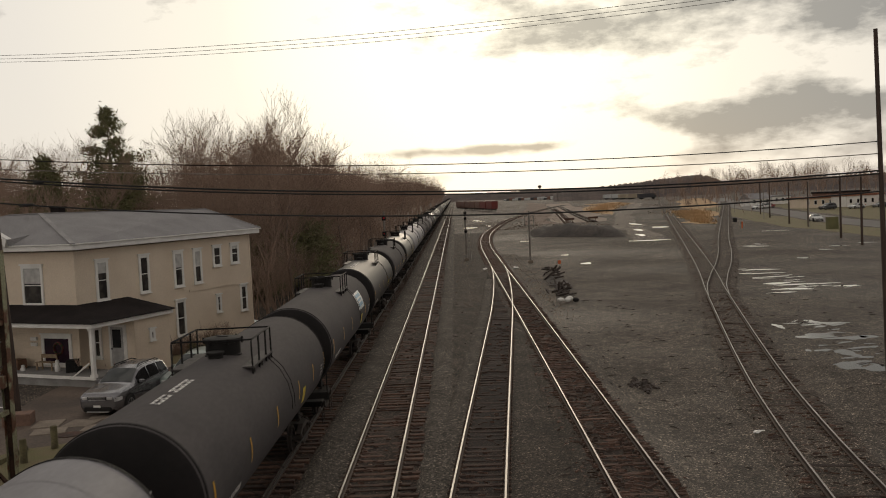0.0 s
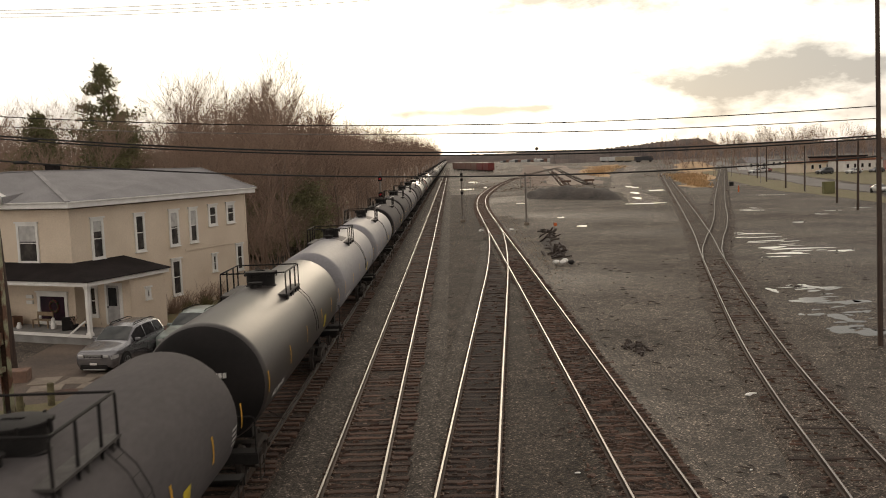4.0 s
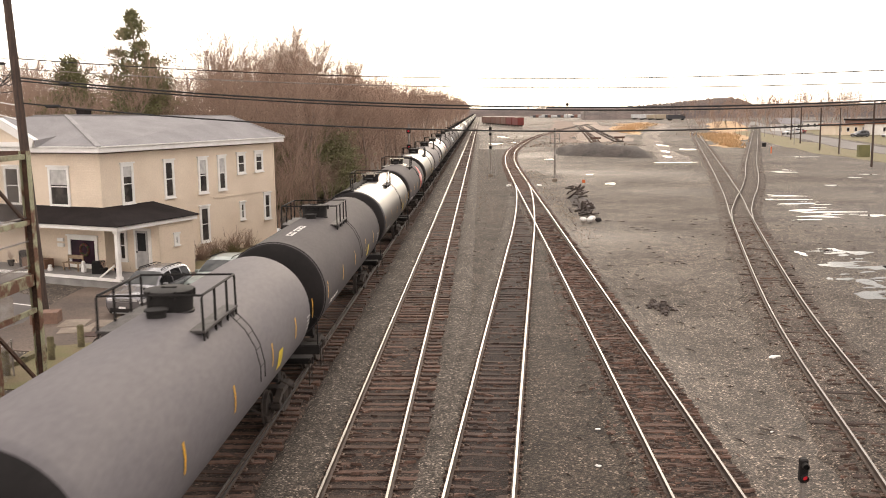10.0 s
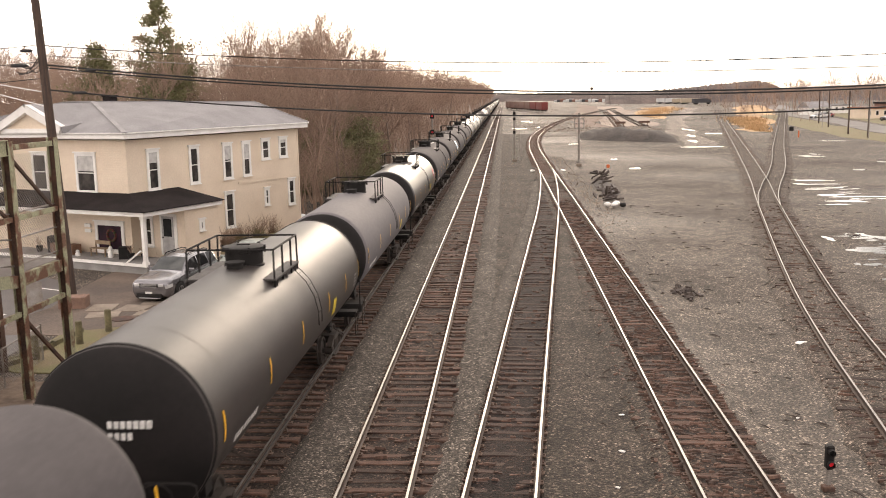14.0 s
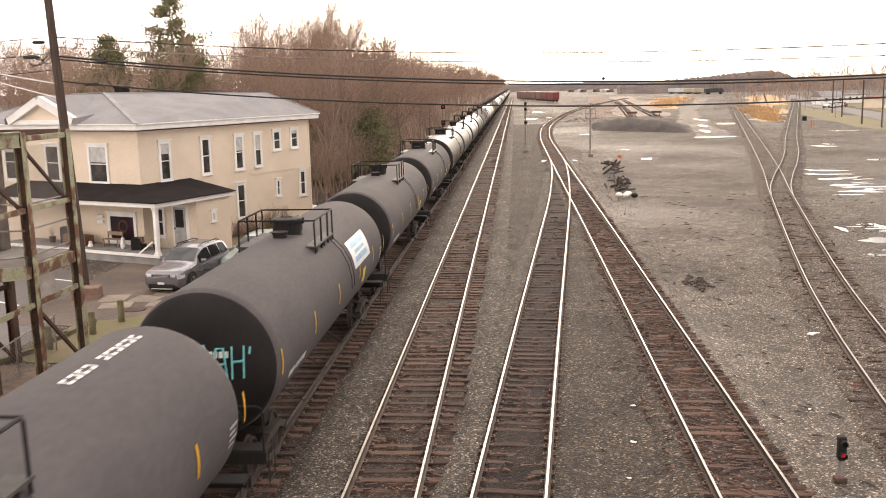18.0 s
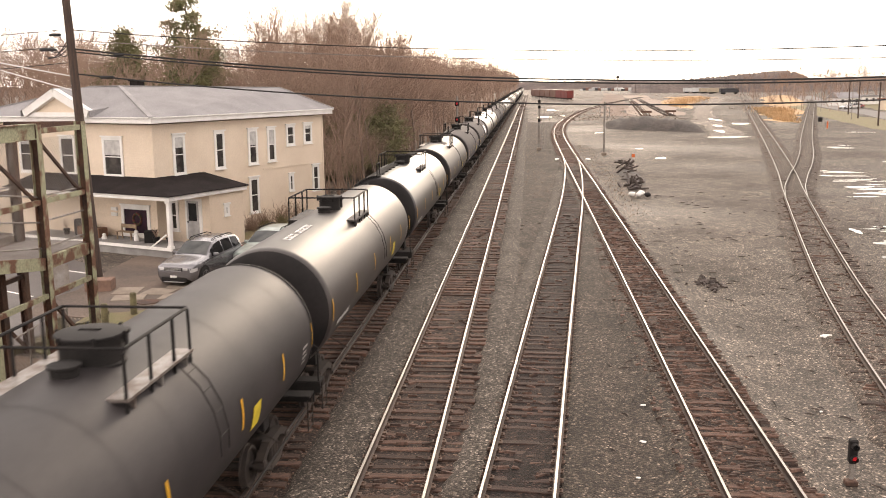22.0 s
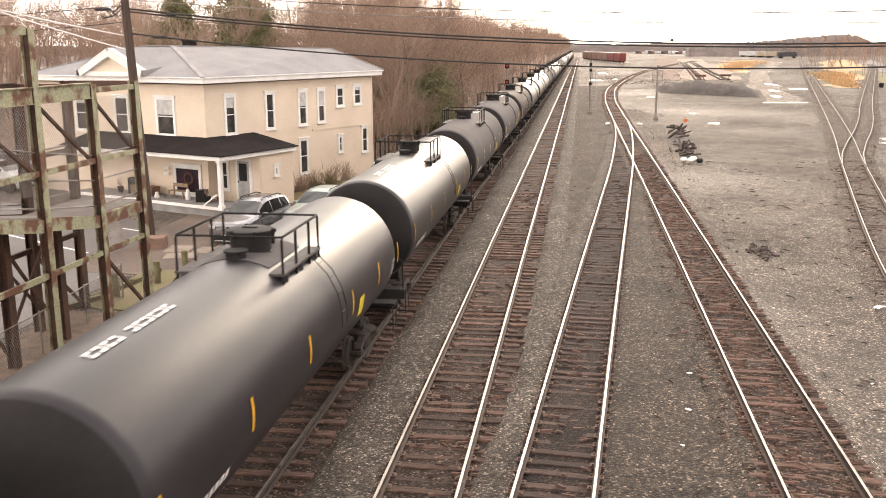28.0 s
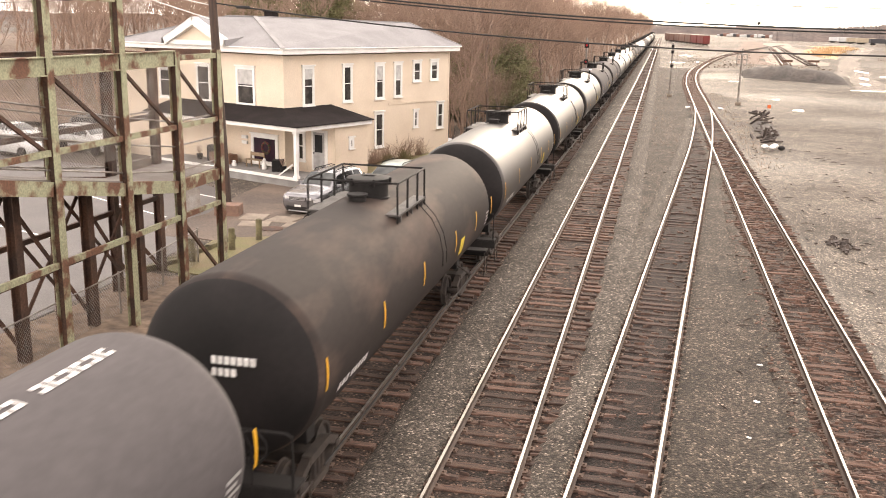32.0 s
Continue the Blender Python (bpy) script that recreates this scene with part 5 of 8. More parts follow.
def build_trestle():
    t = thing("steel_trestle", "rusty green steel trestle with a fenced walkway", "trestle")
    xs = (-14.0, -16.3)
    ys = (28.2, 25.5, 22.6, 19.5, 16.4, 13.3)
    for i, x in enumerate(xs):
        for j, y in enumerate(ys):
            bm = bmesh.new()
            i_post(bm, x, y, -0.15, 7.4 if j < 2 or i else 8.9)
            col = part("column", bm, M["steel_green"] if i == 0 else M["steel_rust"], t)
            if i == 0:
                two_tone(col)
        for (y0, y1) in zip(ys, ys[1:]):
            for z, hh in ((7.22, 0.42 if y0 < 27 else 0.16), (5.2, 0.15), (2.45, 0.15)) + (((8.85, 0.22),) if y0 < 24 and i == 0 else ()):
                bm = bmesh.new()
                beam(bm, (x + 0.02, y0 - 0.13, z), (x + 0.02, y1 + 0.13, z), 0.10, hh)
                if hh > 0.3:
                    for q in (-1, 1):
                        beam(bm, (x + 0.02, y0 - 0.13, z + q * hh / 2), (x + 0.02, y1 + 0.13, z + q * hh / 2), 0.24, 0.025)
                part("girt", bm, M["steel_green"] if i == 0 else M["steel_rust"], t)
            for up in (0.24, 1.0, 1.74):
                bm = bmesh.new()
                tube(bm, [(x - 0.1, y0, ramp_z(y0) + up), (x - 0.1, y1, ramp_z(y1) + up)], 0.026)
                part("pipe_rail", bm, M["galvanised"], t)
            bm = bmesh.new()
            beam(bm, (x - 0.02, y0 - 0.13, ramp_z(y0) - 0.20), (x - 0.02, y1 + 0.13, ramp_z(y1) - 0.20), 0.16, 0.36)
            part("deck_girder", bm, M["steel_green"] if i == 0 else M["steel_rust"], t)
            for za, zb in ((0.1, 2.3),) if y0 > 27 else ():
                bm = bmesh.new()
                beam(bm, (x - 0.05, y0 - 0.13, za), (x - 0.05, y1 + 0.13, zb), 0.08, 0.10)
                part("brace", bm, M["steel_rust"], t)
    # rust-brown posts that carry the ramp from below, braced crosswise
    low = (24.85, 22.3, 19.3, 16.2)
    for y in low:
        bm = bmesh.new()
        i_post(bm, -15.1, y, -0.15, ramp_z(y) - 0.3, 0.26)
        part("column", bm, M["steel_rust"], t)
    for ya, yb in zip(low, low[1:]):
        for off, za, zb in ((-0.18, 0.3, ramp_z(yb) - 0.5), (-0.26, ramp_z(ya) - 0.5, 0.3), (-0.34, 1.75, 1.75)):
            bm = bmesh.new()
            beam(bm, (-15.1 + off, ya, za), (-15.1 + off, yb, zb), 0.05, 0.10)
            part("brace", bm, M["steel_rust"], t)
    for ya, yb in zip(ys[1:], ys[2:]):
        for off, za, zb in ((0.17, 0.5, ramp_z(yb) - 0.5),):
            bm = bmesh.new()
            beam(bm, (xs[1] + off, ya, za), (xs[1] + off, yb, zb), 0.05, 0.09)
            part("brace", bm, M["steel_rust"], t)
    for y0 in ys:
        for z in (ramp_z(y0) - 0.3, 7.3):
            bm = bmesh.new()
            beam(bm, (xs[0] - 0.13, y0, z), (xs[1] + 0.13, y0, z), 0.16, 0.2)
            part("cross_beam", bm, M["steel_rust"], t)
    for (y0, y1) in zip(ys, ys[1:]):
        bm = bmesh.new()
        beam(bm, (xs[0] - 0.1, y0 - 0.1, 5.2), (xs[0] - 0.1, y1 + 0.1, 7.1), 0.07, 0.09)
        part("brace", bm, M["steel_rust"], t)
    bm = bmesh.new()
    box(bm, xs[1] + 0.1, xs[0] - 0.1, 25.0, ys[0] + 0.1, 3.54, 3.60)
    part("landing", bm, M["deck"], t)
    bm = bmesh.new()
    beam(bm, ((xs[0] + xs[1]) / 2, 25.0, ramp_z(25.0) - 0.03), ((xs[0] + xs[1]) / 2, 12.6, ramp_z(12.6) - 0.03), 2.1, 0.06)
    part("ramp", bm, M["deck"], t)
    return t


def chain_link(y0, y1, z0, z1, x, cell=0.11):
    """Woven wire between two heights: two families of slanting wires."""
    vs, fs = [], []
    w, h = y1 - y0, z1 - z0
    n = int((w + h) / cell)
    for i in range(n):
        for s in (1, -1):
            c = i * cell
            a0, b0 = (c, 0) if c < w else (w, c - w)
            a1, b1 = (c - h, h) if c > h else (0, c)
            if s < 0:
                a0, a1 = w - a0, w - a1
            b = len(vs)
            for (p, q) in ((a0, b0), (a1, b1)):
                vs += [(x, y0 + p - 0.004, z0 + q), (x, y0 + p + 0.004, z0 + q), (x + 0.007, y0 + p, z0 + q)]
            fs += [(b, b + 1, b + 4, b + 3), (b + 1, b + 2, b + 5, b + 4), (b + 2, b, b + 3, b + 5)]
    return vs, fs


def fence_panels(t):
    spans = []
    ys = (28.2, 25.5, 22.6, 19.5, 16.4, 13.3)
    for x in (-14.12, -16.18):
        for a, b in zip(ys[1:], ys):
            v, f = chain_link(a + 0.13, b - 0.13, ramp_z(a) + 0.1, 7.0, x)
            tagged(part("chain_link", raw("chain_link", v, f, M["galvanised"]), None, t, "grey chain-link mesh"), kind="stuff")


def ground_fence():
    f = thing("fence", "low chain-link fence on steel posts beside the tracks", "fence")
    pts = [(-15.6, 29.5), (-15.3, 26.5), (-15.0, 23.5), (-14.9, 20.5), (-14.8, 17.5)]
    for (x, y) in pts:
        bm = bmesh.new()
        tube(bm, [(x, y, -0.14), (x, y, 1.15)], 0.03)
        part("post", bm, M["galvanised"], f)
    for (xa, ya), (xb, yb) in zip(pts, pts[1:]):
        bm = bmesh.new()
        tube(bm, [(xa, ya, 1.1), (xb, yb, 1.1)], 0.02)
        part("rail", bm, M["galvanised"], f)
        v, q = chain_link(yb, ya, -0.1, 1.1, 0)
        v = [(xa + (xb - xa) * (ya - p[1]) / (ya - yb) + p[0], p[1], p[2]) for p in v]
        tagged(part("chain_link", raw("chain_link", v, q, M["galvanised"]), None, f), kind="stuff")
    return f


M["galvanised"] = material("galvanised", (0.33, 0.31, 0.29), 0.55, 0.4, second=(0.21, 0.175, 0.15), scale=2, bump=0)
M["deck"] = material("deck", (0.20, 0.18, 0.165), 0.85, second=(0.13, 0.11, 0.10), scale=1.2)
trestle = build_trestle()
fence_panels(trestle)
ground_fence()


# ---- utility poles and wires ----
def utility_pole(x, y, height, r, lean=(0, 0), arms=(), label="dark weathered wooden utility pole"):
    p = thing("utility_pole", label, "utility pole", "utility poles", at=pose(x, y, -0.14))
    bm = bmesh.new()
    tube(bm, [(0, 0, 0), (lean[0] * 0.5, lean[1] * 0.5, height * 0.5), (lean[0], lean[1], height)], r, 12, r * 0.72)
    part("shaft", bm, M["pole_wood"], p, smooth=True)
    for z, half in arms:
        k = z / height
        bm = bmesh.new()
        beam(bm, (lean[0] * k, lean[1] * k - half, z), (lean[0] * k, lean[1] * k + half, z), 0.11, 0.13)
        arm = part("crossarm", bm, M["pole_wood"], p)
        for q in (-0.85, -0.3, 0.3, 0.85):
            bm = bmesh.new()
            lathe(bm, [(0.03, 0.06), (0.06, 0.1), (0.05, 0.16), (0.06, 0.2), (0.03, 0.24)], 10, "z", (lean[0] * k, lean[1] * k + q * half, z))
            part("insulator", bm, M["white_paint"], arm, smooth=True)
    return p


POLE_L, POLE_R = (-19.3, 39.5), (17.65, 38.6)
utility_pole(*POLE_L, 15.3, 0.22, (-0.6, 0.0), ((14.9, 1.1),))
utility_pole(*POLE_R, 14.5, 0.115, (-0.25, 0.0), label="tall grey wooden utility pole")


def wire(a, b, sag, r, label, mat="wire"):
    bm = bmesh.new()
    a, b = Vector(a), Vector(b)
    pts = [a.lerp(b, i / 24) - Vector((0, 0, 4 * sag * (i / 24) * (1 - i / 24))) for i in range(25)]
    tube(bm, pts, r, 6)
    ob = part("overhead_cable", bm, M[mat], smooth=True)
    return tagged(ob, label, "cable", "overhead cables")


for za, zb, sag, r in ((10.9, 9.8, 0.6, 0.02), (10.48, 9.3, 0.5, 0.02), (10.1, 8.6, 0.72, 0.035), (9.98, 8.48, 0.72, 0.03), (9.05, 7.75, 0.78, 0.032)):
    wire((POLE_L[0] - 0.55, POLE_L[1], za), (POLE_R[0] - 0.2, POLE_R[1], zb), sag, r, "black overhead cable strung between wooden poles" if za != 10.48 else "pale overhead cable strung between wooden poles", "wire" if za != 10.48 else "galvanised")
for d in (-0.9, 0.0, 0.9):
    wire((POLE_L[0] - 0.9, POLE_L[1] + d, 15.1), (22, 28 + d, 15.4), 0.9, 0.008, "thin overhead line wire high above the tracks")
for za, zb in ((8.93, 10.45), (8.33, 10.5)):
    wire((POLE_L[0] - 0.5, POLE_L[1], za), (-27.2, 39.5, zb), 0.05, 0.026, "pale service wire running from the utility pole", "white_paint")
for za, zb in ((10.9, 11.6), (10.2, 10.6), (9.5, 9.4)):
    wire((POLE_L[0] - 0.6, POLE_L[1], za), (-60, 52, zb), 0.6, 0.016, "dark overhead cable leading away from the pole")
for i, (za, zb, dx) in enumerate(((10.3, 10.05, 0.9), (10.15, 9.8, 1.2), (9.9, 10.1, 0.8), (10.5, 9.7, 1.3))):
    wire((POLE_L[0] - 0.45, POLE_L[1] - 0.15, za), (POLE_L[0] - 0.5 - dx, POLE_L[1] + 0.2 * i, zb), 0.22, 0.022, "slack loop of black cable at the utility pole")
for x, y, z, ln in ((-20.7, 39.4, 10.05, 0.8), (-18.2, 39.48, 8.86, 0.7), (-17.6, 39.46, 9.8, 0.5), (-20.6, 39.9, 10.7, 0.6)):
    bm = bmesh.new()
    lathe(bm, [(0.02, -ln / 2), (0.07, -ln / 2 + 0.1), (0.07, ln / 2 - 0.1), (0.02, ln / 2)], 10, "x", (x, y, z))
    tagged(part("splice_case", bm, M["wire"], smooth=True), "black splice case hanging on a cable", "splice case", "splice cases")
for x, y, hgt in ((50.2, 116.2, 8.5), (53.8, 131.3, 9), (62.7, 167, 8), (64.3, 181, 8), (72, 215, 8), (78, 240, 8)):
    utility_pole(x, y, hgt, 0.16, label="slim dark wooden pole beside the road")




# ---- woods ----
def bare_tree(seed, height, detail=4):
    """Vertices and faces of trunk and twigs of a leafless tree."""
    rnd = random.Random(seed)
    tv, tf, cv, cf = [], [], [], []

    def strip(vs, fs, a, b, ra, rb, n):
        d = (b - a).normalized()
        s = d.cross(Vector((rnd.uniform(-1, 1), rnd.uniform(-1, 1), 0.3))).normalized()
        t = d.cross(s)
        base = len(vs)
        for p, r in ((a, ra), (b, rb)):
            for i in range(n):
                c = 2 * math.pi * i / n
                q = p + (s * math.cos(c) + t * math.sin(c)) * r
                vs.append((q.x, q.y, q.z))
        if n == 2:
            fs.append((base, base + 1, base + 3, base + 2))
        else:
            for i in range(n):
                fs.append((base + i, base + (i + 1) % n, base + n + (i + 1) % n, base + n + i))

    def grow(p, d, length, r, level):
        segs = 3 if level < 2 else 2
        big = level < 2
        for i in range(segs):
            d = (d + Vector((rnd.gauss(0, 0.14), rnd.gauss(0, 0.14), 0.06 + rnd.gauss(0, 0.06)))).normalized()
            q = p + d * (length / segs)
            r2 = r * 0.78
            strip(tv if big else cv, tf if big else cf, p, q, r, r2, 5 if level == 0 else 3 if level < 3 else 2)
            if level < detail and (level > 0 or i > 0):
                for _ in range((3, 3, 3, 3)[min(level, 3)]):
                    a = rnd.uniform(0, 2 * math.pi)
                    side = d.orthogonal()
                    side.rotate(Matrix.Rotation(a, 3, d))
                    sp = rnd.uniform(0.45, 0.95)
                    nd = (d * (1 - sp * 0.45) + side * sp * 0.68 + Vector((0, 0, 0.34))).normalized()
                    grow(p.lerp(q, rnd.uniform(0.3, 1)), nd, length * (rnd.uniform(0.42, 0.62) if level < 2 else rnd.uniform(0.5, 0.75)), max(r2 * 0.5, 0.015 if level < 2 else 0.0095), level + 1)
            p, r = q, r2
    grow(Vector((0, 0, 0)), Vector((rnd.gauss(0, 0.05), rnd.gauss(0, 0.05), 1)).normalized(), height * 0.72, height * 0.012, 0)
    return tv, tf, cv, cf


TREES = []
for i in range(6):
    tv, tf, cv, cf = bare_tree(i + 3, 10.0, 4)
    TREES.append((raw("trunk", tv, tf, M["bark"]), raw("crown", cv, cf, M["twig"])))


def tree(x, y, s, kind, turn):
    t = thing("bare_tree", "leafless brown tree at the edge of the woods", "tree", "bare trees", at=pose(x, y, hill_z(x, y), 0, 0, turn))
    for nm, me in zip(("trunk", "crown"), TREES[kind]):
        ob = part(nm, me, None, t)
        ob.scale = (s, s, s * 1.05)
    return t


# brown hillside under the woods
hv, hf, nx, ny = [], [], 14, 40
for j in range(ny + 1):
    y = 64 + j * 14
    for i in range(nx + 1):
        x = -15.5 - i * 7
        rise = max(0.0, -x - 19) * 0.10 * min(1.0, (y - 60) / 25)
        hv.append((x, y, -0.18 + min(rise, 5.0) + (0.5 * noise.noise((x * 0.1, y * 0.1, 0)) if rise > 0.4 else 0)))
for j in range(ny):
    for i in range(nx):
        k = j * (nx + 1) + i
        hf.append((k, k + 1, k + nx + 2, k + nx + 1))
tagged(new("hillside", raw("hillside", hv, hf, M["litter"], True)), "brown hillside covered in dead leaves", "hillside", kind="structure")


def hill_z(x, y):
    return min(5.0, max(0.0, -x - 19) * 0.10 * max(0.0, min(1.0, (y - 60) / 25))) - 0.2


rnd = random.Random(11)
for i in range(70):
    y = 66 + i * 2.4 + rnd.uniform(-2, 2)
    x = -13.5 - rnd.random() ** 1.5 * 24 - (3 if y < 72 else 0)
    tree(x, y, rnd.uniform(0.82, 1.2) * (0.9 if x < -0.30 * y else 1.0), rnd.randrange(6), rnd.uniform(0, 360))

# a group of taller trees above the rest
for i, (x, y, s) in enumerate(((-23.0, 84, 1.4), (-22.5, 85, 1.05), (-21, 86, 1.1), (-20.4, 92, 1.18), (-19.2, 84, 1.14), (-18.4, 86, 1.24), (-17.9, 91, 1.28), (-17, 85, 1.2), (-16.3, 87, 1.2), (-15.7, 89, 1.16), (-19.8, 97, 1.4))):
    tree(x, y, s, i % 6, i * 71)

# the mass of the woods behind and further on, too dense to count
def woods(name, spots, detail_kinds, label):
    vs, fs, off = [], [], 0
    for x, y, s, k, turn in spots:
        m = Matrix.Translation((x, y, hill_z(x, y))) @ Matrix.Rotation(turn, 4, "Z") @ Matrix.Scale(s, 4)
        a = np.array(m)
        for arr, idx in detail_kinds[k]:
            p = arr @ a[:3, :3].T + a[:3, 3]
            vs.append(p)
            fs.append(idx + off)
            off += len(arr)
    v = np.concatenate(vs)
    f = np.concatenate(fs)
    me = raw(name, v.tolist(), f.tolist(), M["twig"])
    return tagged(new(name, me), label, "woods", kind="stuff")


SHRUB = []
for i in range(5):
    tv, tf, cv, cf = bare_tree(40 + i, 10.0, 3)
    quads = [f for f in tf if len(f) == 4]
    SHRUB.append([(np.array(tv), np.array(quads)), (np.array(cv), np.array([f for f in cf if len(f) == 4]))])
rnd = random.Random(5)
spots = []
for i in range(380):
    y = 70 + 520 * rnd.random() ** 1.6
    x = -13.8 - rnd.random() ** 1.3 * (45 + 0.05 * y)
    spots.append((x, y, rnd.uniform(0.8, 1.45) * (0.82 if x < -0.30 * y else 0.82 if y < 150 else 1.1), rnd.randrange(5), rnd.uniform(0, 6.28)))
for i in range(260):
    y = 68 + 170 * rnd.random() ** 1.4
    spots.append((-13.2 - 12 * rnd.random() ** 1.6, y, rnd.uniform(0.22, 0.5), rnd.randrange(5), rnd.uniform(0, 6.28)))
for i in range(140):
    spots.append((rnd.uniform(-75, -30), rnd.uniform(68, 120), rnd.uniform(0.62, 1.12), rnd.randrange(5), rnd.uniform(0, 6.28)))
for i in range(230):
    y = 330 + 760 * rnd.random()
    spots.append((-13.4 - rnd.random() ** 1.8 * 40, y, rnd.uniform(1.15, 1.65), rnd.randrange(5), rnd.uniform(0, 6.28)))
woods("woods", spots, SHRUB, "dense leafless brown woods beside the tracks")


def evergreen(x, y, height, width, seed, label, low=0.3):
    """A pine: limbs in loose whorls that carry tufts of needles, open to the sky between them."""
    rnd = random.Random(seed)
    t = thing("evergreen_tree", label, "tree", "evergreen trees", at=pose(x, y, hill_z(x, y)))
    bm = bmesh.new()
    tube(bm, [(0, 0, 0), (0.1, 0, height * 0.5), (0, 0.1, height)], height * 0.014, 8, 0.03)
    part("trunk", bm, M["bark"], t, smooth=True)
    lv, lf, nv, nf = [], [], [], []
    z = height * low
    while z < height * 0.99:
        k = (z - height * low) / (height * (1 - low))
        reach = width * ((1 - k ** 2.6) if low < 0.1 else (1 - k) ** 0.75) * rnd.uniform(0.6, 1.15) + 0.3
        for _ in range(rnd.choice((3, 4, 5))):
            a = rnd.uniform(0, 2 * math.pi)
            r = reach * rnd.uniform(0.6, 1.1)
            end = Vector((math.cos(a) * r, math.sin(a) * r, z + r * 0.22))
            st = Vector((0, 0, z))
            b = len(lv)
            for p, w in ((st, 0.05), (end, 0.015)):
                lv += [(p.x - w, p.y, p.z), (p.x + w, p.y, p.z), (p.x, p.y, p.z + 1.6 * w)]
            lf += [(b, b + 1, b + 4, b + 3), (b + 1, b + 2, b + 5, b + 4), (b + 2, b, b + 3, b + 5)]
            for i in range(int(36 + r * 62)):
                f = rnd.uniform(0.3, 1.05)
                c = st.lerp(end, f) + Vector((rnd.gauss(0, 0.17 * r + 0.08), rnd.gauss(0, 0.17 * r + 0.08), rnd.gauss(0.06, 0.24 if low < 0.1 else 0.21)))
                d = Vector((rnd.gauss(0, 1), rnd.gauss(0, 1), rnd.gauss(0.4, 0.7))).normalized() * rnd.uniform(0.16, 0.34)
                s = d.orthogonal().normalized() * rnd.uniform(0.03, 0.065)
                b = len(nv)
                for p in (c - s, c + s, c + d + s * 0.4, c + d - s * 0.4):
                    nv.append(tuple(p))
                nf.append((b, b + 1, b + 2, b + 3))
        z += height * (rnd.uniform(0.03, 0.06) if low < 0.1 else rnd.uniform(0.026, 0.046))
    part("branchwork", raw("branchwork", lv, lf, M["bark"]), None, t)
    part("crown", raw("crown", nv, nf, M["needle"]), None, t)
    return t


evergreen(-25.8, 70, 15.8, 4.6, 3, "tall olive-green pine rising above bare woods", 0.16)
evergreen(-32.2, 73, 12.2, 4.2, 4, "dark green pine among bare woods", 0.3)
evergreen(-27.5, 78, 12.5, 3.4, 8, "dark green pine among bare woods", 0.3)
evergreen(-15.6, 90, 8.0, 3.4, 6, "low dark evergreen at the foot of the woods", 0.04)
evergreen(-17.2, 83, 7.0, 3.2, 7, "low dark evergreen at the foot of the woods", 0.04)
evergreen(-18.5, 94, 9.0, 3.6, 16, "dark ivy-clad evergreen at the edge of the woods", 0.04)
evergreen(-16.0, 98, 6.0, 3.0, 17, "low dark evergreen at the foot of the woods", 0.04)


def bush(x, y, s, seed, mat, label, z=-0.14):
    rnd = random.Random(seed)
    b = thing("bush", label, "bush", "garden bushes", at=pose(x, y, z))
    vs, fs = [], []
    for i in range(90):
        a, e = rnd.uniform(0, 6.28), rnd.uniform(0.3, 1.5)
        d = Vector((math.cos(a) * math.cos(e), math.sin(a) * math.cos(e), math.sin(e)))
        p = Vector((rnd.gauss(0, 0.12), rnd.gauss(0, 0.12), 0))
        for j in range(4):
            q = p + (d + Vector((rnd.gauss(0, 0.55), rnd.gauss(0, 0.55), rnd.gauss(0.1, 0.3)))).normalized() * s * rnd.uniform(0.12, 0.36)
            w = 0.012 * (1.2 - j * 0.2)
            k = len(vs)
            for c in (p, q):
                vs += [(c.x - w, c.y, c.z), (c.x + w, c.y + w, c.z), (c.x, c.y - w, c.z + w)]
            fs += [(k, k + 1, k + 4, k + 3), (k + 1, k + 2, k + 5, k + 4), (k + 2, k, k + 3, k + 5)]
            p = q
    part("crown", raw("crown", vs, fs, mat), None, b)
    return b


for i, (x, y, s) in enumerate(((-17.0, 52.6, 1.0), (-16.6, 54.0, 1.2), (-16.2, 55.6, 1.3), (-15.6, 57.4, 1.6), (-15.2, 59.0, 1.4), (-17.4, 51.4, 0.8))):
    bush(x, y, s, i, M["twig"], "bare brown garden bush beside the house")
for i, (x, y, s) in enumerate(((-15.9, 54.6, 0.7), (-15.2, 56.2, 0.8))):
    bush(x, y, s, 30 + i, M["grass"], "low green garden shrub beside the house")


M["straw"] = material("straw", (0.52, 0.38, 0.29), 0.9, second=(0.40, 0.27, 0.20), scale=2, fine=10, bump=0.0)
for i, (x, y, s_) in enumerate(((-17.9, 49.4, 1.0), (-17.4, 50.2, 1.15), (-16.9, 51.0, 1.0), (-18.2, 48.6, 0.8))):
    bush(x, y, s_, 50 + i, M["straw"], "pale straw-coloured dry weeds beside the house")


# ---- the lot between house and tracks ----
def blob(name, pts, z, mat, label, category, kind="structure", rough=0.25, seed=1, closed_steps=6, depth=0.0):
    """A flat patch with an uneven outline through the corner points."""
    rnd = random.Random(seed)
    out = []
    n = len(pts)
    for i in range(n):
        a, b = Vector((*pts[i], 0)), Vector((*pts[(i + 1) % n], 0))
        for k in range(closed_steps):
            p = a.lerp(b, k / closed_steps)
            out.append((p.x + rnd.gauss(0, rough), p.y + rnd.gauss(0, rough), z))
    vs = out + [(p[0], p[1], z - 0.08) for p in out]
    m = len(out)
    me = raw(name, vs, [tuple(range(m))] + [(i, m + i, m + (i + 1) % m, (i + 1) % m) for i in range(m)], mat)
    return tagged(new(name, me), label, category, kind=kind)


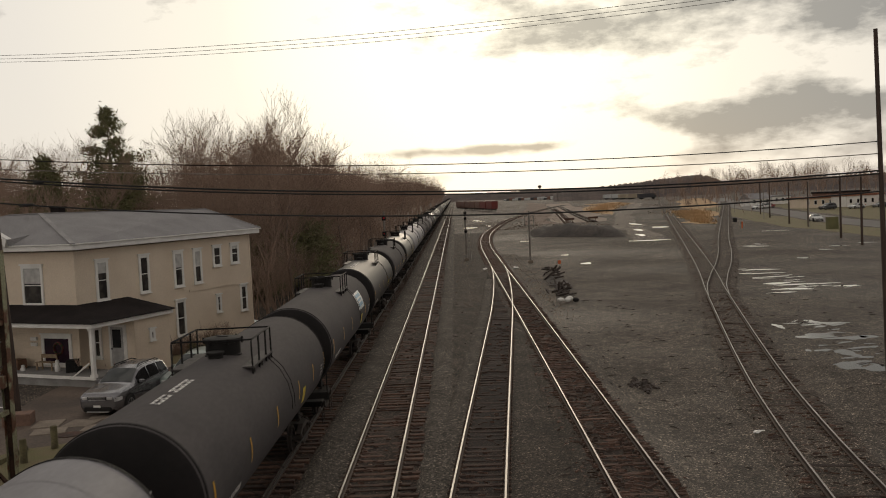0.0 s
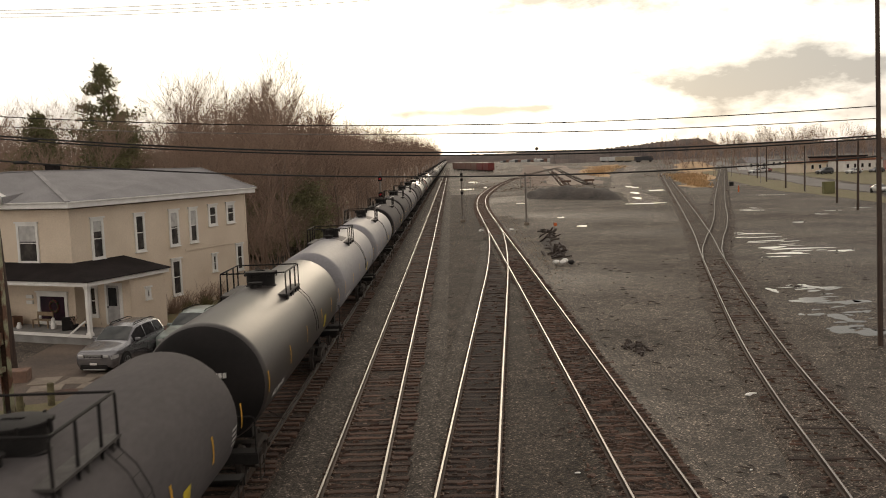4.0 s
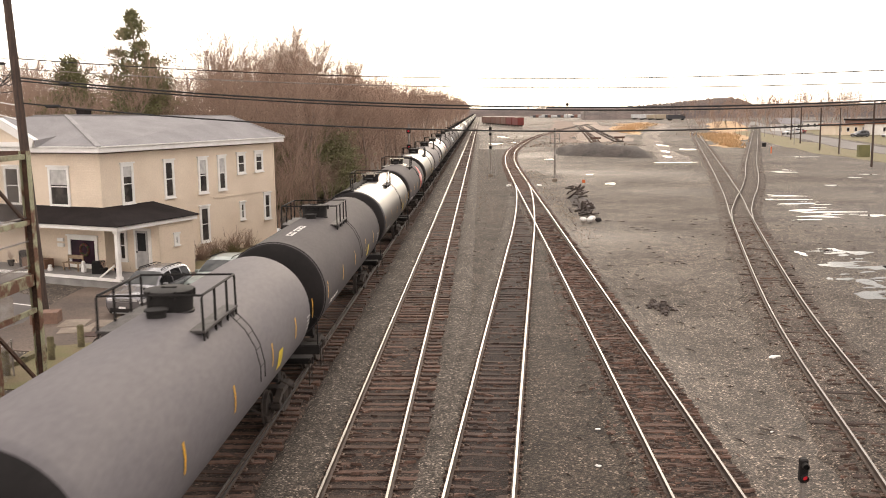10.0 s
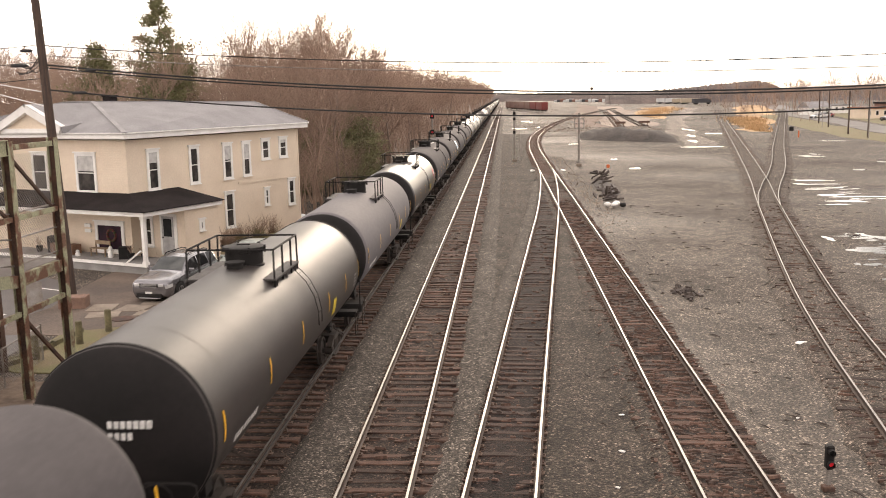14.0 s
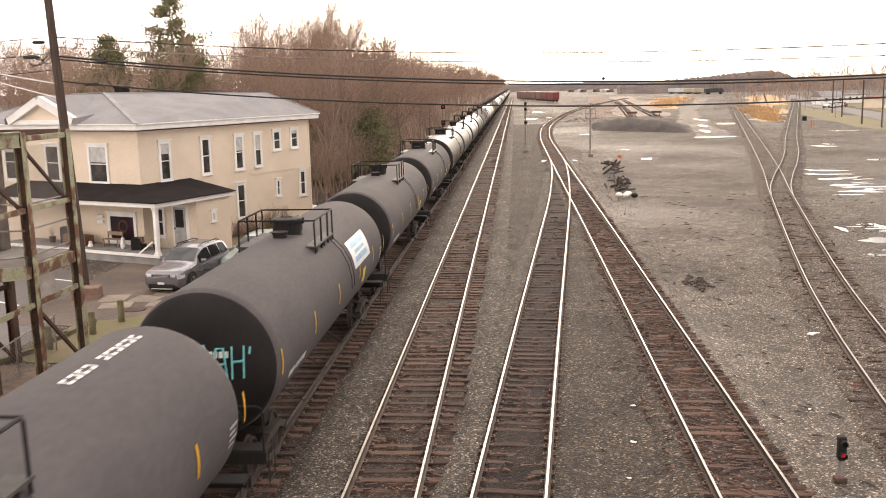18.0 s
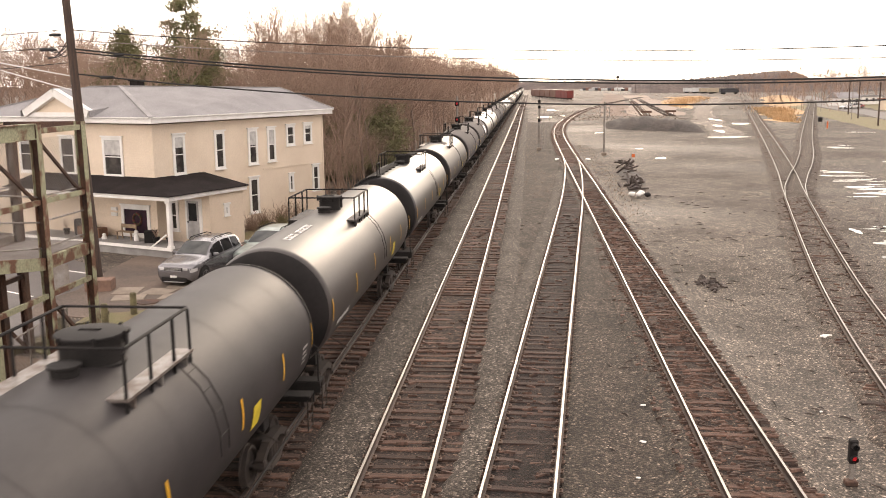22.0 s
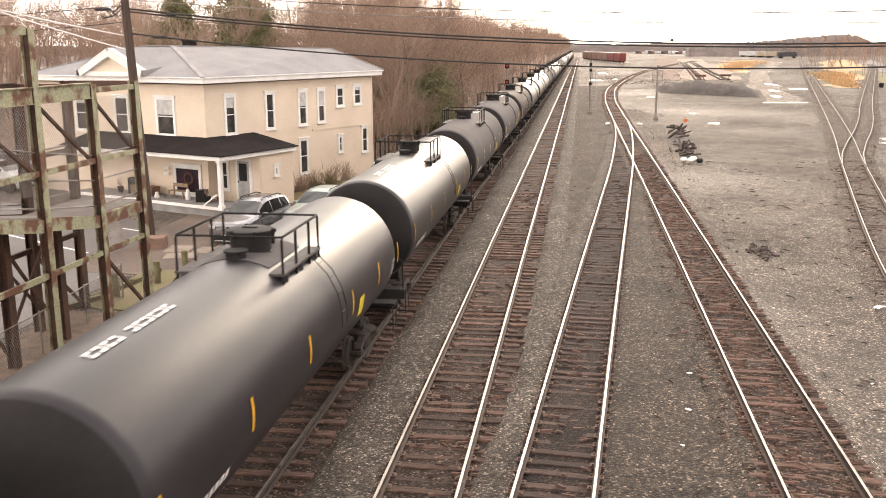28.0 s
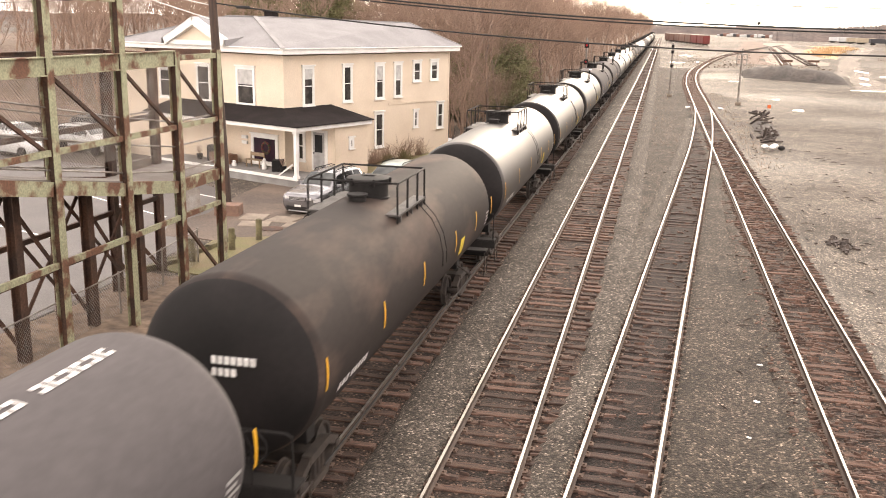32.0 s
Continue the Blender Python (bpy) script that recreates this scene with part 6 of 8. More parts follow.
def puddle(cx, cy, rx, ry, seed, turn=0.0):
    """A flat sheet of water with a ragged shore."""
    rnd = random.Random(seed)
    n, out = 30, []
    ph = [rnd.uniform(0, 6.28) for _ in range(4)]
    for i in range(n):
        a = 2 * math.pi * i / n
        r = 1 + 0.22 * math.sin(2 * a + ph[0]) + 0.16 * math.sin(3 * a + ph[1]) + 0.10 * math.sin(5 * a + ph[2]) + rnd.gauss(0, 0.05)
        x, y = rx * r * math.cos(a), ry * r * math.sin(a)
        out.append((cx + x * math.cos(turn) - y * math.sin(turn), cy + x * math.sin(turn) + y * math.cos(turn), -0.1345 + 0.00023 * (seed % 53)))
    me = raw("puddle", out, [tuple(range(n))], M["water"])
    return tagged(new("puddle", me), "shallow rain puddle that mirrors the bright sky", "puddle", "puddles", "structure")


M["mossy_wood"] = material("mossy_wood", (0.17, 0.15, 0.08), 0.9, second=(0.10, 0.085, 0.05), scale=3, fine=20, bump=0.4)
M["water"] = material("water", (0.03, 0.03, 0.028), 0.03, second=(0.04, 0.038, 0.033), fine=3, bump=0.01, spots=0.05)
M["drive"] = material("drive", (0.155, 0.115, 0.09), 0.85, second=(0.095, 0.073, 0.06), scale=0.35, fine=14, bump=0.6, depth=0.02, spots=0.3)
M["concrete"] = material("concrete", (0.30, 0.25, 0.20), 0.85, second=(0.21, 0.17, 0.135), scale=1.0, fine=16, bump=0.3, spots=0.15)
blob("parking_lot", [(-80, 6), (-17.2, 6), (-17.2, 31), (-20, 41), (-24, 46), (-80, 60)], -0.118, M["asphalt"], "worn grey asphalt parking lot with faded white lines", "parking lot", rough=0.15)
blob("driveway", [(-19.4, 33), (-10.2, 33), (-9.6, 66), (-14.0, 66), (-19.6, 47)], -0.112, M["drive"], "brown dirt and asphalt driveway with worn patches", "driveway", rough=0.2, seed=2)
blob("grass_verge", [(-17.0, 28.5), (-13.4, 27.5), (-12.2, 35.5), (-14.4, 34.8), (-16.2, 33)], -0.1, M["grass"], "patch of mossy grass beside the tracks", "grass", rough=0.25, seed=3)
blob("grass_verge", [(-17.4, 50), (-14.5, 52), (-13.4, 64), (-14.9, 63)], -0.1, M["grass"], "patch of mossy grass beside the house", "grass", rough=0.25, seed=4)
blob("embankment", [(-17, 6), (-9.6, 6), (-9.3, 33), (-12.5, 33), (-13.5, 27), (-17, 28)], -0.122, M["litter"], "brown weedy strip of dirt beside the tracks", "embankment", rough=0.2, seed=5)
for i, (x, y, a, w, d) in enumerate(((-17.0, 37.4, 8, 1.1, 1.3), (-15.6, 37.3, -4, 1.2, 1.2), (-16.4, 36.1, 14, 1.3, 1.0), (-14.6, 36.4, 3, 1.1, 1.0), (-15.1, 38.2, 6, 1.0, 0.8))):
    bm = bmesh.new()
    box(bm, -w / 2, w / 2, -d / 2, d / 2, -0.14, -0.085)
    ob = part("paving_slab", bm, M["concrete"], bevel=0.015)
    ob.matrix_basis = pose(x, y, 0, 0, 0, a)
    tagged(ob, "worn tan concrete paving slab set in dirt", "paving slab", "paving slabs")
bm = bmesh.new()
lathe(bm, [(0.45, -0.12), (0.45, -0.085), (0.40, -0.08), (0.02, -0.08)], 24)
mh = part("manhole_cover", bm, M["steel_rust"])
mh.matrix_basis = pose(-15.3, 35.4, 0)
tagged(mh, "round rusty iron manhole cover in the driveway", "manhole cover")
for i, (a, b) in enumerate((((-26.5, 39.5), (-20.6, 36.2)), ((-30, 34), (-22, 31)), ((-31, 29), (-22, 26.5)), ((-27, 44), (-19.6, 40.6)), ((-33, 24), (-23, 21.5)))):
    bm = bmesh.new()
    beam(bm, (*a, -0.114), (*b, -0.114), 0.13, 0.004)
    tagged(part("road_marking", bm, M["white_paint"]), "faded white painted parking line", "road marking", "parking lines", "structure")
for x, y in ((-15.3, 31.6), (-15.0, 33.4), (-15.9, 29.6)):
    bm = bmesh.new()
    lathe(bm, [(0.13, -0.14), (0.125, 0.7), (0.10, 0.74), (0.02, 0.75)], 10)
    ob = part("bollard", bm, M["mossy_wood"], smooth=True)
    ob.matrix_basis = pose(x, y, 0, 2, 1, 0)
    tagged(ob, "short mossy wooden bollard in the grass", "bollard", "wooden bollards")

bm = bmesh.new()
box(bm, -0.55, 0.55, -0.4, 0.4, -0.14, 0.36)
ob = part("planter", bm, M["brick"], bevel=0.02)
ob.matrix_basis = pose(-18.3, 37.6, 0, 0, 0, 10)
tagged(ob, "low tan-brown brick planter by the utility pole", "planter")
for i in range(3):
    bm = bmesh.new()
    box(bm, -1.1, 1.1, -0.1, 0.1, -0.14, 0.06)
    ob = part("timber", bm, M["mossy_wood"], bevel=0.01)
    ob.matrix_basis = pose(-16.6 + i * 0.25, 28.4 + i * 1.9, 0, 0, 0, 70 + i * 8)
    tagged(ob, "old yellowish timber edging lying on dirt", "timber", "timber edgings")

# folding board sign in the lot
bd = thing("sandwich_board", "grey folding board sign standing on asphalt", "sign", at=pose(-19.9, 37.3, -0.12, 0, 0, 30))
for s in (-1, 1):
    bm = bmesh.new()
    box(bm, -0.35, 0.35, -0.012, 0.012, 0, 1.15, pose(0, s * 0.2, 0, s * 9))
    part("board", bm, M["galvanised"], bd)


# ---- parked vehicles ----
M["tyre"] = material("tyre", (0.02, 0.02, 0.02), 0.85, bump=0.1)
M["alloy"] = material("alloy", (0.5, 0.5, 0.5), 0.35, 0.8, bump=0)
M["lamp_glass"] = material("lamp_glass", (0.75, 0.75, 0.75), 0.12, 0.3, bump=0, spots=0.05)
M["car_white"] = material("car_white", (0.62, 0.63, 0.62), 0.3, bump=0, spots=0.03, coat=0.5)
M["car_green"] = material("car_green", (0.30, 0.36, 0.33), 0.35, 0.2, bump=0, spots=0.04, coat=0.5)
M["car_dark"] = material("car_dark", (0.04, 0.042, 0.05), 0.3, bump=0, spots=0.04, coat=0.5)
M["car_red"] = material("car_red", (0.30, 0.035, 0.03), 0.3, bump=0, spots=0.04, coat=0.5)
M["tail_red"] = material("tail_red", (0.35, 0.01, 0.01), 0.25, bump=0)
def curve(pts, y):
    """Height or width along the car, eased between its key stations."""
    if y <= pts[0][0]:
        return pts[0][1]
    for (a, u), (b, w) in zip(pts, pts[1:]):
        if y <= b:
            return u + (w - u) * (y - a) / (b - a)
    return pts[-1][1]


SUV = dict(
    top=[(-2.45, 0.87), (-2.41, 0.94), (-2.3, 0.99), (-1.9, 1.05), (-1.2, 1.12), (-0.98, 1.16), (-0.55, 1.44), (-0.2, 1.64), (0.2, 1.725), (0.8, 1.745), (1.5, 1.72), (2.0, 1.65), (2.2, 1.56), (2.36, 1.22), (2.42, 1.0), (2.46, 0.72)],
    belt=[(-2.45, 0.80), (-2.3, 0.88), (-1.9, 0.95), (-1.0, 1.02), (0.0, 1.06), (1.5, 1.12), (2.25, 1.17), (2.46, 0.70)],
    wide=[(-2.45, 0.70), (-2.40, 0.80), (-2.25, 0.87), (-2.0, 0.905), (-1.5, 0.935), (0.0, 0.925), (1.6, 0.935), (2.1, 0.90), (2.35, 0.83), (2.46, 0.70)],
    roof=[(-2.45, 0.52), (-2.25, 0.68), (-1.5, 0.78), (-0.98, 0.80), (-0.55, 0.72), (-0.2, 0.665), (0.3, 0.64), (1.9, 0.61), (2.2, 0.62), (2.46, 0.64)],
    foot=[(-2.45, 0.40), (-2.3, 0.26), (-1.9, 0.22), (2.0, 0.22), (2.35, 0.28), (2.46, 0.42)],
    glass=(-0.94, -0.22, 2.16), wheels=(-1.45, 1.44), r=0.37, doors=((-0.62, 0.38), (0.46, 1.28), (1.36, 2.02)))
SEDAN = dict(
    top=[(-2.3, 0.62), (-2.26, 0.72), (-2.1, 0.82), (-1.3, 0.93), (-0.9, 0.97), (-0.45, 1.18), (-0.05, 1.36), (0.4, 1.42), (0.9, 1.40), (1.3, 1.28), (1.7, 1.06), (2.1, 1.0), (2.25, 0.9), (2.3, 0.62)],
    belt=[(-2.3, 0.58), (-2.1, 0.74), (-0.9, 0.88), (0.8, 0.94), (1.8, 0.95), (2.2, 0.85), (2.3, 0.6)],
    wide=[(-2.3, 0.56), (-2.2, 0.72), (-2.0, 0.82), (-1.4, 0.87), (1.5, 0.87), (2.0, 0.83), (2.2, 0.76), (2.3, 0.64)],
    roof=[(-2.3, 0.50), (-2.1, 0.64), (-1.3, 0.74), (-0.9, 0.74), (-0.05, 0.58), (0.9, 0.56), (1.3, 0.58), (1.7, 0.68), (2.3, 0.6)],
    foot=[(-2.3, 0.36), (-2.1, 0.22), (2.05, 0.22), (2.3, 0.38)],
    glass=(-0.86, -0.08, 1.66), wheels=(-1.38, 1.36), r=0.32, doors=((-0.5, 0.36), (0.44, 1.2)))


def vehicle(at, c, mat, name, label, fine=True):
    v = thing(name, label, "car", at=at)
    y0, y1 = c["top"][0][0], c["top"][-1][0]
    keys = sorted(set([p[0] for k in ("top", "wide") for p in c[k]] + [y0 + (y1 - y0) * i / 26 for i in range(27)]))

    def section(y):
        zt, zb, w, wt, zs = (curve(c[k], y) for k in ("top", "belt", "wide", "roof", "foot"))
        zb = min(zb, zt - 0.03)
        return [(w * 0.90, zs), (w * 0.975, zs + (zb - zs) * 0.16), (w, zs + (zb - zs) * 0.5), (w * 0.992, zs + (zb - zs) * 0.88), (w * 0.965, zb), (wt + (w * 0.965 - wt) * 0.12, zb + (zt - zb) * 0.86), (wt * 0.9, zt - 0.004), (wt * 0.5, zt + 0.018)], zt + 0.026
    bm = bmesh.new()
    rings = []
    for y in keys:
        half, crown = section(y)
        pts = [(-x, y, z) for x, z in half] + [(0, y, crown)] + [(x, y, z) for x, z in reversed(half)]
        rings.append([bm.verts.new(p) for p in pts])
    n = len(rings[0])
    for a, b in zip(rings, rings[1:]):
        for i in range(n):
            bm.faces.new((a[i], a[(i + 1) % n], b[(i + 1) % n], b[i]))
    bm.faces.new(rings[0][::-1])
    bm.faces.new(rings[-1])
    part("body", bm, mat, v, smooth=True)

    def sheet_part(nm, rows, off, mt, parent=None):
        bm = bmesh.new()
        o = Vector(off)
        g = [[bm.verts.new(Vector(p) + o) for p in row] for row in rows]
        for a, b in zip(g, g[1:]):
            for i in range(len(a) - 1):
                bm.faces.new((a[i], a[i + 1], b[i + 1], b[i]))
        return part(nm, bm, mt, parent or v, smooth=True)

    def across(y, trim):
        half, crown = section(y)
        (xa, za), (xb, zb) = half[6], half[7]
        xa *= trim
        return [(-xa, y, za), (-xb, y, zb), (0, y, crown), (xb, y, zb), (xa, y, za)]
    g0, g1, g2 = c["glass"]
    sheet_part("windscreen", [across(g0 + (g1 - g0) * i / 5, 1.04) for i in range(6)], (0, -0.008, 0.010), M["car_glass"])
    ye = y1 - 0.10 if c is SUV else y1 - 0.62
    sheet_part("rear_window", [across(g2 + 0.04 + (min(ye, g2 + 0.22 if c is SUV else g2) - g2) * i / 3 - (0.0 if c is SUV else 0.38 * (1 - i / 3)), 1.0) for i in range(4)], (0, 0.008, 0.010), M["car_glass"])
    for s in (-1, 1):
        def flank(y, u):
            half, _ = section(y)
            (xa, za), (xb, zb) = half[4], half[5]
            return (s * (xa + (xb - xa) * u), y, za + (zb - za) * u)
        for a, b in c["doors"]:
            rows = [[flank(a + (b - a) * i / 4, 0.06 + 0.88 * j / 3) for j in range(4)] for i in range(5)]
            sheet_part("side_window", rows, (s * 0.008, 0, 0.004), M["glass"])
        for y in (c["doors"][0][0] - 0.08, c["doors"][0][1] + 0.04, c["doors"][1][1] + 0.04):
            half, _ = section(y)
            bm = bmesh.new()
            tube(bm, [(s * (x + 0.001), y, z) for x, z in half[1:5]], 0.006, 4)
            part("door_gap", bm, M["black"], v)
        bm = bmesh.new()
        yy = c["doors"][0][0] + 0.10
        x, _, z = flank(yy, 0.1)
        box(bm, min(x, x + s * 0.24), max(x, x + s * 0.24), yy - 0.07, yy + 0.07, z + 0.0, z + 0.15)
        part("mirror", bm, mat, v, bevel=0.035)
        # headlight wraps round the corner
        rows = []
        for i in range(6):
            y = y0 + 0.035 + i * 0.085
            half, _ = section(y)
            w = curve(c["wide"], y)
            zb = min(curve(c["belt"], y), curve(c["top"], y) - 0.03)
            zs = curve(c["foot"], y)
            rows.append([(s * w * 0.999, y, zs + (zb - zs) * 0.62), (s * w * 0.993, y, zs + (zb - zs) * 0.80), (s * w * 0.968, y, zs + (zb - zs) * (0.94 - 0.02 * i))])
        sheet_part("headlight", rows, (s * 0.010, -0.012, 0.004), M["lamp_glass"])
        bm = bmesh.new()
        box(bm, s * 0.56 - 0.12, s * 0.56 + 0.12, y0 - 0.012, y0 + 0.02, curve(c["top"], y0) - 0.13, curve(c["top"], y0) - 0.02)
        part("headlight", bm, M["lamp_glass"], v, bevel=0.01)
        bm = bmesh.new()
        box(bm, s * 0.70 - 0.11, s * 0.70 + 0.11, y1 - 0.12, y1 - 0.02, 0.78, 1.05)
        part("tail_light", bm, M["tail_red"], v, bevel=0.02)
        for y in c["wheels"]:
            r = c["r"]
            half, _ = section(y)
            w = half[2][0]
            bm = bmesh.new()
            lathe(bm, [(r + 0.055, -0.14), (r + 0.055, 0.004), (r * 0.5, 0.006)], 26, "x", (s * (w - 0.001) if s > 0 else -(w - 0.001) - 0.002, y, r + 0.02))
            part("wheel_arch", bm, M["black"], v)
            bm = bmesh.new()
            lathe(bm, [(r * 0.66, -0.115), (r * 0.95, -0.115), (r, -0.08), (r, 0.08), (r * 0.95, 0.115), (r * 0.66, 0.118)], 26, "x", (s * (w - 0.075), y, r))
            wh = part("wheel", bm, M["tyre"], v, smooth=True)
            bm = bmesh.new()
            lathe(bm, [(r * 0.66, 0.121), (r * 0.60, 0.125), (r * 0.56, 0.095)] if s > 0 else [(r * 0.66, -0.121), (r * 0.60, -0.125), (r * 0.56, -0.095)], 26, "x", (s * (w - 0.075), y, r), cap=False)
            for k in range(5):
                a = 2 * math.pi * k / 5 + 0.3
                beam(bm, (s * (w + 0.042), y, r), (s * (w + 0.042), y + r * 0.6 * math.cos(a), r + r * 0.6 * math.sin(a)), 0.02, 0.075, (s, 0, 0))
            lathe(bm, [(0.06, s * 0.10), (0.06, s * 0.13), (0.01, s * 0.135)], 12, "x", (s * (w - 0.075), y, r))
            part("rim", bm, M["alloy"], wh)
        bm = bmesh.new()
        pts = [(s * (section(y)[0][0][0] + 0.03), y, curve(c["foot"], y) + 0.03) for y in (c["wheels"][0] + 0.45, 0, c["wheels"][1] - 0.45)]
        tube(bm, pts, 0.05, 6)
        part("sill_trim", bm, M["black"], v)
        if c is SUV:
            bm = bmesh.new()
            tube(bm, [(s * 0.56, -0.05, 1.70), (s * 0.57, 0.1, 1.775), (s * 0.56, 1.5, 1.785), (s * 0.54, 1.85, 1.70)], 0.022, 6)
            part("roof_rail", bm, M["black"], v, smooth=True)
    top = curve(c["top"], y0)
    bm = bmesh.new()
    box(bm, -0.44, 0.44, y0 - 0.010, y0 + 0.05, top - 0.17, top - 0.01)
    part("grille", bm, M["black"], v, bevel=0.01)
    for z in (top - 0.035, top - 0.09, top - 0.15):
        bm = bmesh.new()
        box(bm, -0.38, 0.38, y0 - 0.022, y0 - 0.011, z - 0.014, z + 0.014)
        part("grille_bar", bm, M["alloy"], v)
    bm = bmesh.new()
    box(bm, -0.62, 0.62, y0 - 0.02, y0 + 0.16, 0.25, 0.44)
    low = part("bumper_grille", bm, M["black"], v, bevel=0.03)
    bm = bmesh.new()
    box(bm, -0.16, 0.16, y0 - 0.035, y0 - 0.022, 0.42, 0.51)
    part("number_plate", bm, M["lettering"], v)
    bm = bmesh.new()
    box(bm, -0.5, 0.5, y0 - 0.03, y0 + 0.1, 0.20, 0.245)
    part("skid_strip", bm, M["alloy"], v, bevel=0.01)
    return v


M["car_glass"] = material("car_glass", (0.035, 0.04, 0.04), 0.08, second=(0.05, 0.055, 0.052), bump=0.0, spots=0.05, spec=0.75)


vehicle(pose(-14.85, 40.65, -0.112, 0, 0, -10), SUV, M["car_silver"], "car", "silver-grey SUV parked in front of the porch")
vehicle(pose(-12.5, 43.7, -0.112, 0, 0, -9), SUV, M["car_green"], "car", "pale green van parked beside a silver SUV")
for i, (x, y, a, st, mt, lb) in enumerate(((-38, 50, 70, SEDAN, "car_white", "white car parked in the asphalt lot"), (-35.2, 53, 75, SUV, "car_white", "white SUV parked in the asphalt lot"), (-41.5, 54.5, 65, SEDAN, "car_white", "white sedan parked in the asphalt lot"), (-37.5, 58, 80, SUV, "car_dark", "dark SUV parked in the asphalt lot"), (-33.5, 61, 80, SUV, "car_white", "white van-like SUV parked beyond the lot"),
        (99.5, 251, -70, SUV, "car_dark", "dark SUV parked beside the road"), (106, 248, -70, SEDAN, "car_white", "white car parked beside the road"), (113, 250, -65, SEDAN, "car_dark", "dark car parked by a shop"), (94, 286, -60, SUV, "car_white", "white van parked by the roadside"), (97, 291, -60, SEDAN, "car_red", "red car parked by a house"), (91, 282, -60, SEDAN, "car_white", "white sedan parked by the roadside"), (120, 246, -65, SUV, "car_white", "white SUV parked by a shop"))):
    vehicle(pose(x, y, -0.118, 0, 0, a), st, M[mt], "car", lb)

moving_car = vehicle(pose(71.3, 186, -0.118, 0, 0, -3), SEDAN, M["car_white"], "car", "white car driving along the road beside the yard")

# ---- things on the porch ----
def on_porch(x, y, z=0.34):
    return HOUSE @ Matrix.Translation((x, y, z))


M["bench_wood"] = material("bench_wood", (0.34, 0.25, 0.16), 0.8, second=(0.24, 0.17, 0.11), scale=4)
M["cardboard"] = material("cardboard", (0.20, 0.105, 0.065), 0.85, second=(0.15, 0.08, 0.05), scale=3)
bench = thing("bench", "small weathered wooden bench on the porch", "bench", at=on_porch(-1.6, -0.75))
for i in range(4):
    bm = bmesh.new()
    box(bm, -0.6, 0.6, -0.2 + i * 0.11, -0.11 + i * 0.11, 0.40, 0.43)
    part("seat_slat", bm, M["bench_wood"], bench)
for x in (-0.52, 0.52):
    for y in (-0.16, 0.2):
        bm = bmesh.new()
        box(bm, x - 0.03, x + 0.03, y - 0.03, y + 0.03, 0, 0.8 if y > 0 else 0.4)
        part("leg", bm, M["bench_wood"], bench)
bm = bmesh.new()
box(bm, -0.55, 0.55, 0.19, 0.23, 0.6, 0.8)
part("backrest", bm, M["bench_wood"], bench)
for i, (x, y, w, h, m_, lb) in enumerate(((-3.6, -0.8, 0.62, 0.52, "cardboard", "brown cardboard box on the porch floor"), (-4.5, -0.9, 0.7, 0.6, "cardboard", "rust-brown cardboard box on the porch floor"), (-5.2, -0.7, 0.5, 0.9, "black", "dark storage bin on the porch floor"), (0.35, -0.9, 0.6, 0.62, "black", "black plastic bin on the porch floor"))):
    bm = bmesh.new()
    box(bm, -w / 2, w / 2, -w / 2, w / 2, 0, h)
    ob = part("storage_box", bm, M[m_], bevel=0.02)
    ob.matrix_basis = on_porch(x, y) @ pose(0, 0, 0, 0, 0, i * 13)
    tagged(ob, lb, "box")
for i, (x, y) in enumerate(((-0.6, -1.0), (-2.75, -1.25))):
    bm = bmesh.new()
    lathe(bm, [(0.02, 0), (0.17, 0.02), (0.19, 0.25), (0.15, 0.42), (0.10, 0.5), (0.14, 0.62), (0.10, 0.75), (0.01, 0.8)], 14)
    ob = part("garden_ornament", bm, M["white_paint"], smooth=True)
    ob.matrix_basis = on_porch(x, y)
    ob.scale = (0.75, 0.75, 0.78 if i == 0 else 0.42)
    tagged(ob, "white plaster garden ornament on the porch", "ornament", "garden ornaments")
for i, (x, y, s) in enumerate(((0.95, -1.1, 1.0), (1.35, -0.6, 0.8), (-6.1, -0.9, 1.0))):
    pt = thing("flower_pot", "dark flower pot with a dead plant", "flower pot", "flower pots", at=on_porch(x, y))
    bm = bmesh.new()
    lathe(bm, [(0.12 * s, 0), (0.19 * s, 0.3 * s), (0.2 * s, 0.3 * s), (0.2 * s, 0.34 * s), (0.15 * s, 0.33 * s)], 14)
    part("pot", bm, M["black"], pt, smooth=True)
    rnd = random.Random(i)
    bm = bmesh.new()
    for k in range(26):
        a = rnd.uniform(0, 6.28)
        tube(bm, [(0, 0, 0.3 * s), (0.12 * math.cos(a), 0.12 * math.sin(a), 0.55 * s), (0.3 * rnd.random() * math.cos(a), 0.3 * rnd.random() * math.sin(a), rnd.uniform(0.5, 0.85) * s)], 0.008, 3)
    part("stems", bm, M["twig"], pt)

# bird table and heap by the far corner
bt = thing("bird_house", "dark wooden bird house on a post", "bird house", at=pose(-16.0, 58.2, -0.14))
bm = bmesh.new()
tube(bm, [(0, 0, 0), (0, 0, 1.7)], 0.04)
part("post", bm, M["pole_wood"], bt)
bm = bmesh.new()
box(bm, -0.22, 0.22, -0.2, 0.2, 1.7, 2.0)
part("box", bm, M["pole_wood"], bt)
bm = bmesh.new()
r_ = [bm.verts.new(p) for p in ((-0.32, -0.28, 1.98), (0.32, -0.28, 1.98), (0.32, 0.28, 1.98), (-0.32, 0.28, 1.98), (0, -0.28, 2.25), (0, 0.28, 2.25))]
for f in ((0, 1, 4), (2, 3, 5), (1, 2, 5, 4), (3, 0, 4, 5), (0, 3, 2, 1)):
    bm.faces.new([r_[i] for i in f])
part("roof", bm, M["roof_dark"], bt)
rnd = random.Random(9)
